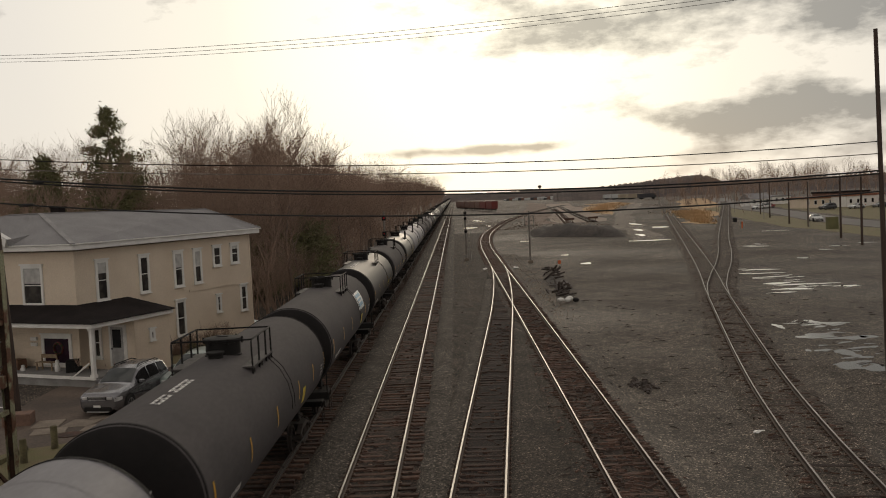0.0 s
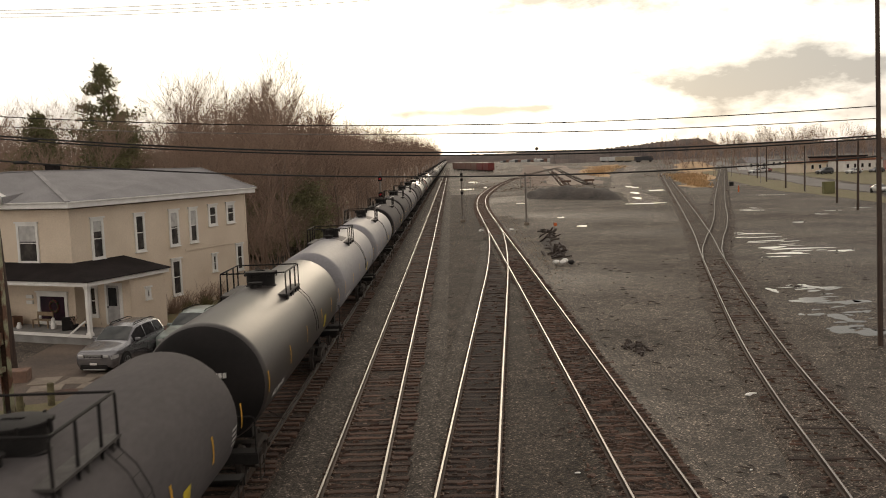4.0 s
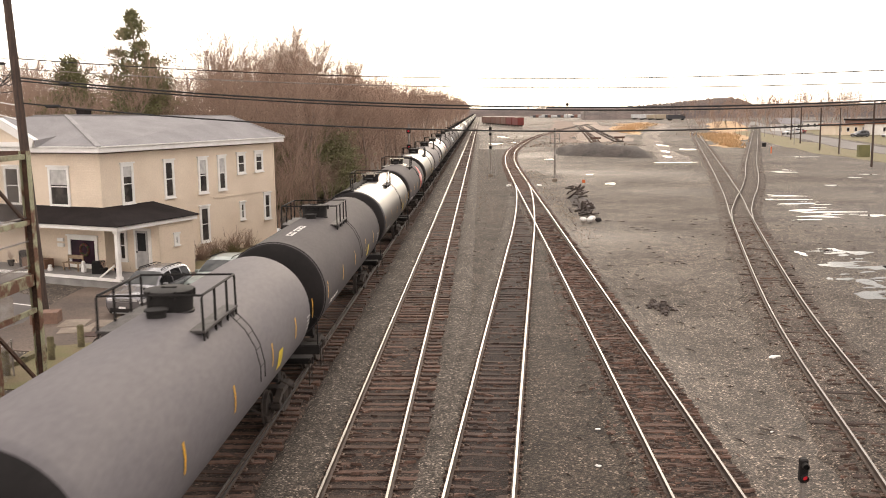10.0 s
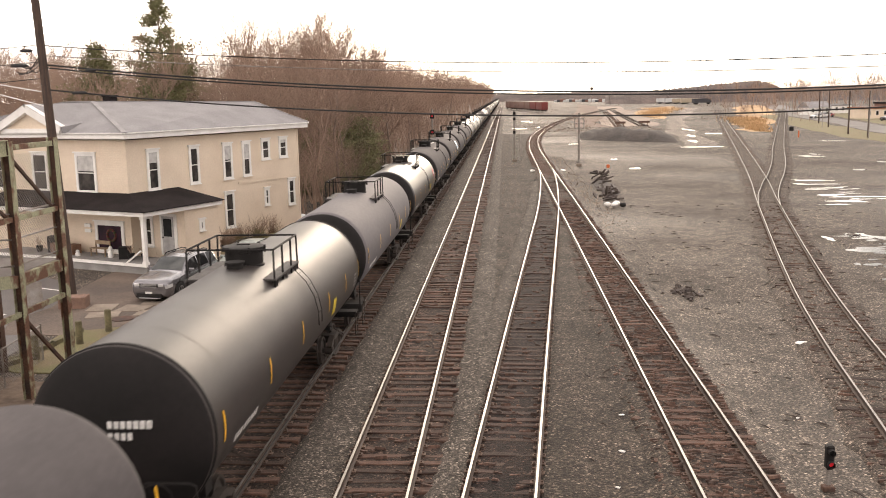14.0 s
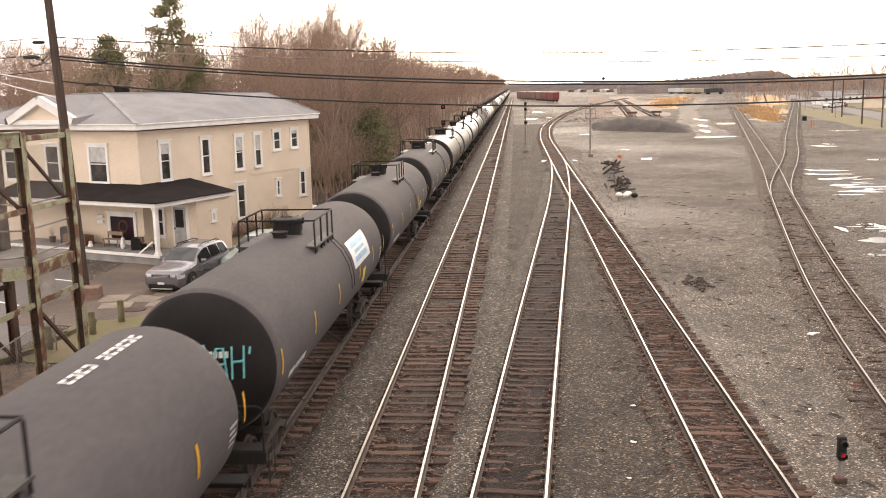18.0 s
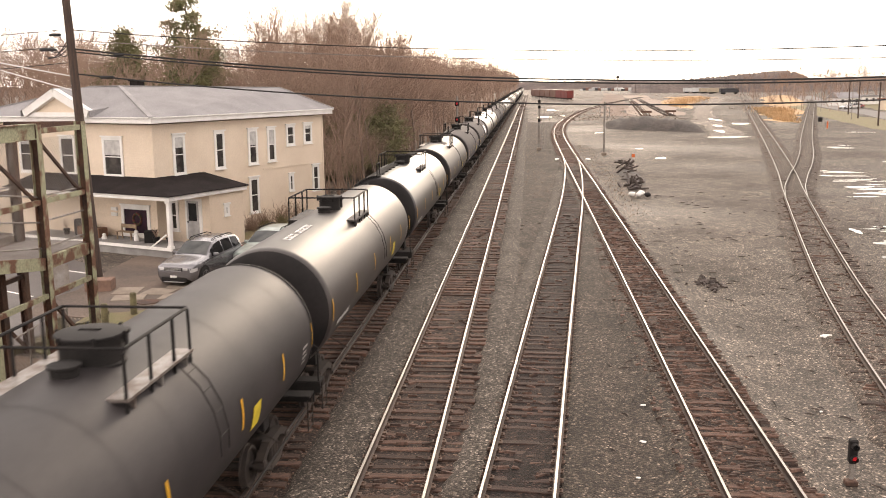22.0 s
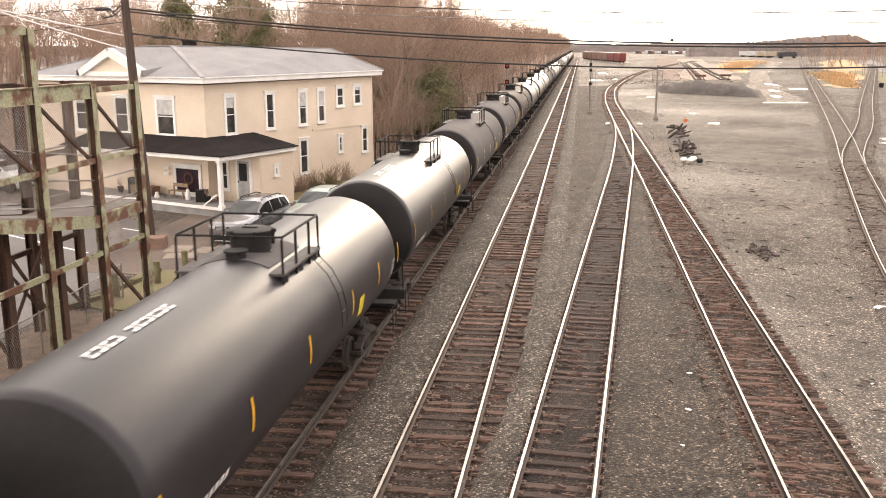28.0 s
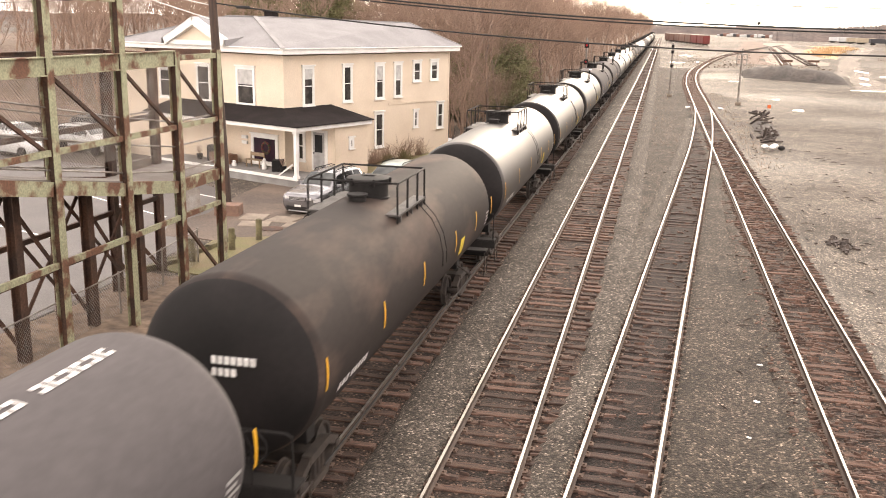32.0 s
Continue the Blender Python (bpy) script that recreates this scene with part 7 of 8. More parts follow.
for i in range(7):
    bm = bmesh.new()
    bmesh.ops.create_icosphere(bm, subdivisions=2, radius=0.4)
    for v in bm.verts:
        v.co = Vector((v.co.x * rnd.uniform(0.9, 1.3), v.co.y, v.co.z * 0.5)) * (1 + 0.25 * noise.noise(v.co * 3 + Vector((i, 0, 0))))
    ob = part("rubbish_heap", bm, M["poster"] if i % 2 else M["car_green"], smooth=True)
    ob.matrix_basis = pose(-14.6 + rnd.uniform(-0.8, 0.8), 64.5 + rnd.uniform(-1.5, 1.5), 0.06, 0, 0, i * 50)
    tagged(ob, "crumpled pale plastic sheet lying in a heap", "plastic sheet", "plastic sheets")


# ---- the yard: signals, heaps, water, far things ----
M["signal_red"] = bpy.data.materials.new("signal_red")
M["signal_red"].use_nodes = True
_b = M["signal_red"].node_tree.nodes["Principled BSDF"]
_b.inputs["Base Color"].default_value = (0.5, 0.01, 0.015, 1)
_b.inputs["Emission Color"].default_value = (1.0, 0.03, 0.05, 1)
_b.inputs["Emission Strength"].default_value = 0.2


M["tie_dark"] = material("tie_dark", (0.05, 0.04, 0.036), 0.9, second=(0.085, 0.065, 0.055), scale=2, fine=12, bump=0.4)
M["orange"] = material("orange", (0.75, 0.16, 0.04), 0.6, bump=0)
M["cinder"] = material("cinder", (0.06, 0.054, 0.05), 0.95, second=(0.10, 0.085, 0.075), scale=0.3, fine=3, bump=0.8, depth=0.2, spots=0.4)
M["boxcar_brown"] = material("boxcar_brown", (0.20, 0.10, 0.075), 0.7, second=(0.15, 0.085, 0.065), scale=0.5, bump=0.05)
M["boxcar_red"] = material("boxcar_red", (0.20, 0.035, 0.03), 0.7, second=(0.14, 0.03, 0.025), scale=0.5, bump=0.05)
M["trailer_tan"] = material("trailer_tan", (0.45, 0.38, 0.28), 0.6, bump=0)
M["gravel_worn"] = stones("gravel_worn", (0.23, 0.198, 0.168), (0.28, 0.24, 0.203), 0.05, 0.06)


def signal_head(parent, x, y, z, lit):
    bm = bmesh.new()
    w = 0.28 if lit else 0.17
    box(bm, x - w, x + w, y - 0.06, y + 0.06, z - w * 1.15, z + w * 1.15)
    plate = part("backplate", bm, M["black"], parent, bevel=0.05)
    bm = bmesh.new()
    lathe(bm, [(0.16, -0.3), (0.16, -0.06)], 14, "y", (x, y, z), cap=False)
    part("hood", bm, M["black"], plate)
    bm = bmesh.new()
    lathe(bm, [(0.13, -0.09), (0.13, -0.05), (0.02, -0.11)], 14, "y", (x, y, z))
    part("lens", bm, M["signal_red"] if lit else M["black"], plate, "red signal lens" if lit else "", smooth=True)
    return plate


def signal_mast(x, y, height, heads, label, ladder=True, frame_at=None):
    s = thing("railway_signal", label, "railway signal", "railway signals", at=pose(x, y, -0.14))
    bm = bmesh.new()
    tube(bm, [(0, 0, 0), (0, 0, height)], 0.12, 10)
    part("mast", bm, M["galvanised"], s, smooth=True)
    bm = bmesh.new()
    box(bm, -0.3, 0.3, -0.3, 0.3, 0, 0.35)
    part("base", bm, M["concrete"], s, bevel=0.02)
    for z, lit in heads:
        signal_head(s, 0, -0.16, z, lit)
    if ladder:
        bm = bmesh.new()
        for q in (-0.2, 0.2):
            tube(bm, [(q + 0.42, 0.1, 0), (q + 0.42, 0.1, height - 0.3)], 0.02, 4)
        part("ladder_rail", bm, M["galvanised"], s)
        for i in range(int(height / 0.4)):
            bm = bmesh.new()
            tube(bm, [(0.22, 0.1, 0.3 + i * 0.4), (0.62, 0.1, 0.3 + i * 0.4)], 0.014, 4)
            part("rung", bm, M["galvanised"], s)
    if frame_at:
        z0, z1 = frame_at
        for a, b in (((-0.55, z0), (0.55, z0)), ((-0.55, z1), (0.55, z1)), ((-0.55, z0), (-0.55, z1)), ((0.55, z0), (0.55, z1)), ((-0.55, (z0 + z1) / 2), (0.55, (z0 + z1) / 2))):
            bm = bmesh.new()
            beam(bm, (a[0], -0.12, a[1]), (b[0], -0.12, b[1]), 0.11, 0.11, (0, 1, 0))
            part("frame_bar", bm, M["galvanised"], s)
    return s


signal_mast(-9.64, 125, 6.9, ((5.95, True), (3.85, True)), "tall railway signal with two red lights", True)
signal_mast(1.2, 121, 6.6, ((6.2, False), (5.5, False), (3.8, False)), "grey railway signal mast seen from behind")
signal_mast(8.75, 112, 6.3, (), "grey railway signal mast with an open frame", False, (4.5, 5.65))

# dwarf signal by the yard track
dw = thing("dwarf_signal", "small black dwarf signal with a red lamp on gravel", "railway signal", at=pose(6.88, 19.5, -0.14))
bm = bmesh.new()
box(bm, -0.13, 0.13, -0.10, 0.10, 0, 0.12)
part("base", bm, M["steel_rust"], dw, bevel=0.02)
bm = bmesh.new()
tube(bm, [(0, 0, 0.15), (0, 0, 0.50)], 0.055, 8)
part("stem", bm, M["galvanised"], dw)
bm = bmesh.new()
box(bm, -0.085, 0.085, -0.09, 0.09, 0.50, 1.04)
hd = part("housing", bm, M["black"], dw, bevel=0.03)
for z, lit in ((0.645, True), (0.91, False)):
    bm = bmesh.new()
    lathe(bm, [(0.07, -0.20), (0.075, -0.09)], 12, "y", (0, 0, z), cap=False)
    part("hood", bm, M["black"], hd)
    bm = bmesh.new()
    lathe(bm, [(0.055, -0.115), (0.055, -0.10), (0.01, -0.125)], 12, "y", (0, 0, z))
    part("lens", bm, M["signal_red"] if lit else M["glass"], hd, "red lamp lens" if lit else "")

# heap of old ties and scrap
rnd = random.Random(21)
for i in range(52):
    f = rnd.random()
    x, y = 9.9 - 1.5 * f + rnd.gauss(0, 0.45), 98 - 24 * f + rnd.gauss(0, 1.2)
    bm = bmesh.new()
    ln = rnd.uniform(0.2, 0.7)
    th = rnd.uniform(0.035, 0.09)
    box(bm, -ln, ln, -th, th, -th, th)
    for v in bm.verts:
        v.co += Vector((rnd.uniform(-0.08, 0.08), rnd.uniform(-0.02, 0.02), rnd.uniform(-0.02, 0.02)))
    ob = part("scrap_timber", bm, M["tie_dark"])
    ob.matrix_basis = pose(x, y, rnd.uniform(-0.05, 0.4), rnd.gauss(0, 20), rnd.gauss(0, 28), rnd.uniform(0, 360))
    tagged(ob, "broken black railway tie thrown on a heap", "timber", "heap of old ties")
bm = bmesh.new()
lathe(bm, [(2.0, 0), (1.5, 0.2), (0.7, 0.38), (0.02, 0.45)], 22)
for v in bm.verts:
    v.co = Vector((v.co.x * 0.5, v.co.y * 3.8, v.co.z * (1 + 0.5 * noise.noise(v.co * 1.3))))
ob = part("dirt_mound", bm, M["cinder"], smooth=True)
ob.matrix_basis = pose(9.2, 86, -0.16)
tagged(ob, "low heap of dark dirt under old ties", "heap")
for i, (x, y) in enumerate(((7.7, 71.0), (8.2, 70.7), (8.8, 70.5), (8.5, 71.8))):
    bm = bmesh.new()
    bmesh.ops.create_icosphere(bm, subdivisions=2, radius=0.22)
    for v in bm.verts:
        v.co = Vector((v.co.x * 1.2, v.co.y, v.co.z * 0.8)) * (1 + 0.2 * noise.noise(v.co * 4 + Vector((i, 3, 0))))
    ob = part("plastic_bucket", bm, M["white_paint"] if i != 2 else M["black"], smooth=True)
    ob.matrix_basis = pose(x, y, 0.08)
    tagged(ob, "white rubbish sack dumped by the heap" if i != 2 else "black rubbish sack dumped by the heap", "rubbish sack", "rubbish sacks")
mk = thing("marker_post", "thin marker post with an orange flag", "marker post", at=pose(10.7, 100, -0.14))
bm = bmesh.new()
tube(bm, [(0, 0, 0), (0, 0, 1.1)], 0.03)
part("post", bm, M["galvanised"], mk)
bm = bmesh.new()
box(bm, 0, 0.35, -0.01, 0.01, 0.7, 1.05)
part("flag", bm, M["orange"], mk)

# litter on the gravel
for i, (x, y, s, mt) in enumerate(((10.0, 31.4, 0.24, 0), (10.5, 31.3, 0.13, 0), (12.0, 30.9, 0.2, 0), (12.35, 30.6, 0.14, 0), (2.75, 21.6, 0.09, 0), (1.15, 27.2, 0.07, 0), (0.8, 28.6, 0.1, 0), (3.1, 105, 0.5, 0), (6.5, 105, 0.45, 0), (2.4, 19.5, 0.06, 0), (3.05, 24.2, 0.08, 0), (7.6, 24, 0.06, 0))):
    bm = bmesh.new()
    bmesh.ops.create_icosphere(bm, subdivisions=2, radius=s)
    for v in bm.verts:
        v.co = Vector((v.co.x, v.co.y * 0.6, v.co.z * 0.28)) * (1 + 0.5 * noise.noise(v.co * (3 / s) + Vector((i, 0, 0))))
    ob = part("paper_scrap", bm, M["white_paint"], smooth=True)
    ob.matrix_basis = pose(x, y, -0.11 + s * 0.1, 0, 0, i * 37)
    tagged(ob, "crumpled white scrap lying on the gravel", "litter", "litter on the gravel")

# wash-out beside the yard track
bm = bmesh.new()
for i in range(60):
    a = rnd.uniform(0, 6.28)
    r = abs(rnd.gauss(0, 0.35))
    x, y, s = 7.6 + r * math.cos(a), 40 + 2.2 * r * math.sin(a), rnd.uniform(0.04, 0.12)
    vs = box(bm, -s, s, -s, s, -s * 0.6, s * 0.6, pose(x, y, -0.13, rnd.uniform(0, 90), rnd.uniform(0, 90), rnd.uniform(0, 90)))
ob = part("stones", bm, M["tie_dark"])
tagged(ob, "small heap of dark wet stones and weeds", "stones", kind="stuff")
# sticks and weeds strewn over the yard
vs, fs = [], []
for i in range(700):
    x, y = rnd.uniform(-1, 30), 14 + 60 * rnd.random() ** 1.4
    ln, a, w = rnd.uniform(0.08, 0.35), rnd.uniform(0, 6.28), rnd.uniform(0.008, 0.02)
    c, s = math.cos(a), math.sin(a)
    k = len(vs)
    for p, q in ((-ln, -w), (ln, -w), (ln, w), (-ln, w)):
        vs.append((x + c * p - s * q, y + s * p + c * q, -0.12))
    vs.append((x, y, -0.075))
    fs += [(k, k + 1, k + 4), (k + 1, k + 2, k + 4), (k + 2, k + 3, k + 4), (k + 3, k, k + 4)]
tagged(new("sticks", raw("sticks", vs, fs, M["tie_dark"])), "dark sticks and dead weeds strewn over gravel", "sticks", kind="stuff")

# damp and worn areas of the yard
for nm, pts, mt, lb, sd in (("access_road", [(28.2, 150), (33.6, 150), (36.6, 172), (43.4, 227), (53.5, 284), (77, 394), (96, 478), (92, 493), (81, 440), (58.5, 332), (46.5, 276), (37.6, 222)], "gravel_worn", "pale wet gravel access road with puddles", 15),):
    blob(nm, pts, -0.134 + 0.001 * (sd - 12), M[mt], lb, nm.replace("_", " "), rough=0.5, seed=sd)
for i, (x, y, rx, ry) in enumerate(((14.8, 107.5, 0.9, 1.1), (14.2, 123, 0.5, 0.8), (14.5, 176, 0.8, 1.5), (11.8, 162, 0.9, 1.2), (3.6, 239, 1.9, 5), (7.2, 300, 2.2, 9), (8.6, 247, 0.9, 2.5), (42, 193, 1.7, 3.2), (30.4, 147.5, 3.2, 1.4), (39.2, 123, 1.6, 2.2), (41, 127, 0.8, 1.2), (53.8, 159, 2.6, 1.6), (29.2, 90.2, 1.8, 0.8), (28.6, 86.5, 1.9, 0.5), (28.0, 83, 1.8, 0.5), (26.4, 77.5, 1.4, 0.9), (28.2, 76.0, 2.6, 0.6), (26.2, 73, 1.6, 0.8), (24.6, 71, 1.2, 0.4), (30.5, 73.5, 1.5, 0.4), (19.3, 50.6, 2.2, 1.5), (20.9, 49.6, 2.4, 1.0), (17.6, 42.3, 1.5, 1.6), (18.6, 41.4, 2.2, 1.3), (18.7, 45.3, 1.0, 1.6), (21.8, 54.9, 1.2, 0.7), (18.6, 54.6, 0.5, 1.6), (20.0, 55.4, 1.8, 0.3), (37.5, 101.5, 0.8, 1.2), (44, 112, 0.9, 1.0), (47.5, 117, 1.2, 0.8), (36, 185, 0.8, 5), (32.5, 165, 0.7, 5), (41, 215, 0.9, 6), (52.5, 120.5, 1.4, 0.7))):
    k_ = 0.5 if x < 22 and y < 58 else 0.8
    puddle(x, y, rx * k_, ry * k_, i)

# wet streaks where the rain has run together
for i in range(34):
    u, w = rnd.random(), rnd.gauss(0, 0.5)
    puddle(21.4 - 3.2 * u + w * 1.5 + rnd.uniform(-0.3, 0.3), 56 - 15 * u + rnd.gauss(0, 0.6), rnd.uniform(0.15, 0.6) * (1 - 0.3 * abs(w)), rnd.uniform(0.1, 0.4), 60 + i, rnd.uniform(-0.5, 0.9))
for i in range(16):
    puddle(28.2 + rnd.gauss(0, 1.5), 72 + rnd.random() * 20, rnd.uniform(0.3, 1.0), rnd.uniform(0.08, 0.25), 100 + i, rnd.uniform(-0.1, 0.25))
# dead brown growth over the far part of the yard
M["brush_dead"] = material("brush_dead", (0.235, 0.175, 0.135), 0.95, second=(0.17, 0.125, 0.098), scale=0.1, fine=3, bump=0.0)
M["dirt_pale"] = material("dirt_pale", (0.30, 0.235, 0.19), 0.95, second=(0.22, 0.17, 0.138), scale=0.06, fine=3, bump=0.3, depth=0.05, spots=0.3)
M["dirt_red"] = material("dirt_red", (0.185, 0.125, 0.095), 0.95, second=(0.135, 0.095, 0.075), scale=0.05, fine=3, bump=0.3, depth=0.05, spots=0.3)
blob("dirt_strip", [(60, 612), (72, 600), (51, 371), (40, 243), (26.5, 240), (38, 370)], -0.128, M["dirt_pale"], "pale pinkish dirt round the stub tracks", "dirt", rough=1.2, seed=41)
blob("dirt_strip", [(58, 738), (59, 611), (37, 370), (25.5, 240), (19, 246), (20, 288), (36, 480)], -0.131, M["dirt_red"], "reddish-brown weedy dirt beside the stub tracks", "dirt", rough=1.2, seed=42)
vs, fs = [], []
for i in range(9000):
    y = 215 + 480 * rnd.random() ** 1.2
    x = y * rnd.uniform(0.02, 0.26) + rnd.gauss(0, 2)
    if noise.noise((x * 0.03, y * 0.012, 5.0)) < 0.02 or abs(x - 0.19 * y - 1) < 3.5:
        continue
    h, a, w, k = rnd.uniform(0.04, 0.22), rnd.uniform(0, 6.28), rnd.uniform(0.06, 0.3), len(vs)
    vs += [(x - w * math.cos(a), y - w * math.sin(a), -0.15), (x + w * math.cos(a), y + w * math.sin(a), -0.15), (x + rnd.gauss(0, 0.2), y + rnd.gauss(0, 0.2), h - 0.14), (x + rnd.gauss(0, 0.2), y + 0.3, -0.15)]
    fs += [(k, k + 1, k + 2), (k + 1, k + 3, k + 2), (k + 3, k, k + 2)]
tagged(new("brush", raw("brush", vs, fs, M["brush_dead"])), "dead brown brush over the far yard", "brush", kind="stuff")

# black heap of cinders, stub-track bumpers
bm = bmesh.new()
n, m_ = 40, 8
rows = []
for j in range(m_ + 1):
    row = []
    for i in range(n + 1):
        u, w = i / n, j / m_
        x, y = 14.5 + u * 15, 175 - u * 15 + w * 16
        h = math.sin(math.pi * w) ** 0.7 * math.sin(math.pi * min(1, max(0, u))) ** 0.35 * (2.2 + 0.8 * noise.noise((u * 9, w * 3, 0)))
        row.append(bm.verts.new((x, y, -0.16 + max(0, h))))
    rows.append(row)
for a, b in zip(rows, rows[1:]):
    for i in range(n):
        bm.faces.new((a[i], a[i + 1], b[i + 1], b[i]))
ob = part("cinder_heap", bm, M["cinder"], smooth=True)
tagged(ob, "long black heap of cinders across the yard", "heap", kind="structure")
for x, y in ((28.8, 237.5), (35.2, 240.5)):
    bp = thing("buffer_stop", "rusty red buffer stop at a track end", "buffer stop", "buffer stops", at=pose(x, y, -0.1, 0, 0, -6))
    for s in (-0.75, 0.75):
        bm = bmesh.new()
        beam(bm, (s, -0.2, 0), (s, 0.5, 1.3), 0.14, 0.14)
        beam(bm, (s, 1.4, 0), (s, 0.5, 1.3), 0.12, 0.12)
        part("stay", bm, M["steel_rust"], bp)
    bm = bmesh.new()
    box(bm, -1.3, 1.3, 0.4, 0.7, 0.85, 1.35)
    part("buffer_beam", bm, M["steel_rust"], bp)

# dry grass beyond
blob("dry_field", [(76, 309), (63.4, 250), (51.6, 200), (54, 200), (66, 242), (92, 329), (124, 432), (147, 563), (129, 536), (95, 404)], -0.125, M["dry_grass"], "field of orange dry grass", "field", rough=2.0, seed=31)
blob("dry_field", [(50, 372), (47, 311), (49, 297), (63, 363), (79, 440), (91, 494), (100, 568), (76, 524)], -0.125, M["dry_grass"], "field of orange dry grass", "field", rough=2.0, seed=32)
vs, fs = [], []
for i in range(3400):
    if i % 3:
        u = rnd.random()
        x, y = 53.5 + 20 * u + rnd.gauss(0, 0.4 + 2.4 * u), 203 + 95 * u + rnd.gauss(0, 4)
    elif i % 4 == 1 and i % 3:
        x, y = 1.4 + rnd.gauss(0, 0.5), 84 + rnd.gauss(0, 9)
    else:
        u = rnd.random()
        x, y = 50 + 36 * u + rnd.gauss(0, 1.5 + 4 * u), 330 + 180 * u + rnd.gauss(0, 9)
    h, a = rnd.uniform(0.3, 1.0) * (0.12 if x < 10 else 0.7), rnd.uniform(0, 6.28)
    w, k = 0.04 if x < 10 else 0.22, len(vs)
    vs += [(x - w * math.cos(a), y - w * math.sin(a), -0.14), (x + w * math.cos(a), y + w * math.sin(a), -0.14), (x + rnd.gauss(0, 0.15), y + rnd.gauss(0, 0.15), h)]
    fs.append((k, k + 1, k + 2))
tagged(new("dry_grass", raw("dry_grass", vs, fs, M["dry_grass"])), "tufts of orange dry grass in the yard", "grass", kind="stuff")
# brown weeds by the switch and along the yard
M["dead_weed"] = material("dead_weed", (0.30, 0.215, 0.155), 0.95, second=(0.20, 0.145, 0.11), scale=0.3, fine=3, bump=0.0)
vs, fs = [], []
for i in range(1500):
    if i % 2:
        x, y = 7.0 + rnd.gauss(0, 0.6), 60 + 70 * rnd.random()
    else:
        x, y = 0.6 + rnd.gauss(0, 0.9), 70 + 150 * rnd.random() ** 1.5
    h, a, k = rnd.uniform(0.04, 0.16), rnd.uniform(0, 6.28), len(vs)
    vs += [(x - 0.03 * math.cos(a), y - 0.03 * math.sin(a), -0.14), (x + 0.03 * math.cos(a), y + 0.03 * math.sin(a), -0.14), (x + rnd.gauss(0, 0.12), y + rnd.gauss(0, 0.12), h - 0.14)]
    fs.append((k, k + 1, k + 2))
tagged(new("weeds", raw("weeds", vs, fs, M["dead_weed"])), "dead brown weeds between the tracks", "weeds", kind="stuff")


# standing freight cars far up the yard
def boxcar(x, y, mat, label, z=0.1):
    b = thing("boxcar", label, "boxcar", "standing boxcars", at=pose(x, y, z, 0, 0, 8))
    bm = bmesh.new()
    box(bm, -1.5, 1.5, -7.6, 7.6, 1.1, 4.6)
    part("body", bm, mat, b, bevel=0.06)
    bm = bmesh.new()
    box(bm, -1.35, 1.35, -7.62, 7.62, 4.62, 4.8)
    part("roof", bm, M["galvanised"], b)
    for yy in (-5.5, 5.5):
        bm = bmesh.new()
        for q in (-0.9, 0.9):
            for s in (-0.75, 0.75):
                lathe(bm, [(0.44, s - 0.07), (0.44, s + 0.07)], 12, "x", (0, yy + q, 0.5))
        box(bm, -1.0, 1.0, yy - 1.2, yy + 1.2, 0.6, 1.08)
        part("truck", bm, M["truck_iron"], b)
    for s in (-1, 1):
        bm = bmesh.new()
        box(bm, s * 1.53 - 0.02, s * 1.53 + 0.02, -1.3, 1.3, 1.2, 4.4)
        part("door", bm, mat, b)
    return b


for i in range(7):
    boxcar(17.5 - i * 2.4, 447 + i * 17, M["boxcar_red"] if i < 2 else M["boxcar_brown"], "red boxcar standing in the yard" if i < 2 else "brown boxcar standing in the yard", 0.1 if i < 5 else 0.02)
for i, (x, y, mt) in enumerate(((117, 700, "car_white"), (119.5, 682, "car_white"), (122, 664, "trailer_tan"), (124.6, 648, "trailer_tan"), (128, 625, "car_dark"))):
    tr = thing("truck_trailer", "white box trailer parked far off" if mt == "car_white" else "tan box trailer parked far off" if mt == "trailer_tan" else "dark box trailer parked far off", "trailer", "parked trailers", at=pose(x, y, -0.14, 0, 0, -70))
    bm = bmesh.new()
    box(bm, -1.3, 1.3, -6.5, 6.5, 1.0, 3.7)
    part("box", bm, M[mt], tr, bevel=0.05)
    for yy in (-4.8, -3.6, 5.0):
        bm = bmesh.new()
        lathe(bm, [(0.5, -1.2), (0.5, 1.2)], 14, "x", (0, yy, 0.5))
        part("wheels", bm, M["tyre"], tr)
for i in range(16):
    f = i / 15
    x, y = 56 + 40 * f, 1000 - 100 * f
    bm = bmesh.new()
    box(bm, -1.6, 1.6, -4, 4, 0.5, rnd.uniform(2.0, 3.6))
    ob = part("parked_truck", bm, M[("car_white", "car_dark", "boxcar_brown", "car_white")[i % 4]], bevel=0.3)
    ob.matrix_basis = pose(x, y, -0.64, 0, 0, 80 + rnd.gauss(0, 8))
    tagged(ob, ("white", "dark", "brown", "white")[i % 4] + " truck parked far across the yard", "truck", "far trucks")

# water tower
wt = thing("water_tower", "slim grey water tower on the horizon", "water tower", at=pose(77, 845, -0.14))
bm = bmesh.new()
tube(bm, [(0, 0, 0), (0, 0, 11.5)], 0.3, 10)
part("stem", bm, M["galvanised"], wt, smooth=True)
bm = bmesh.new()
lathe(bm, [(0.3, 11.0), (1.4, 11.7), (1.75, 12.5), (1.4, 13.4), (0.4, 13.9), (0.02, 14.0)], 16)
part("tank", bm, M["cinder"], wt, smooth=True)


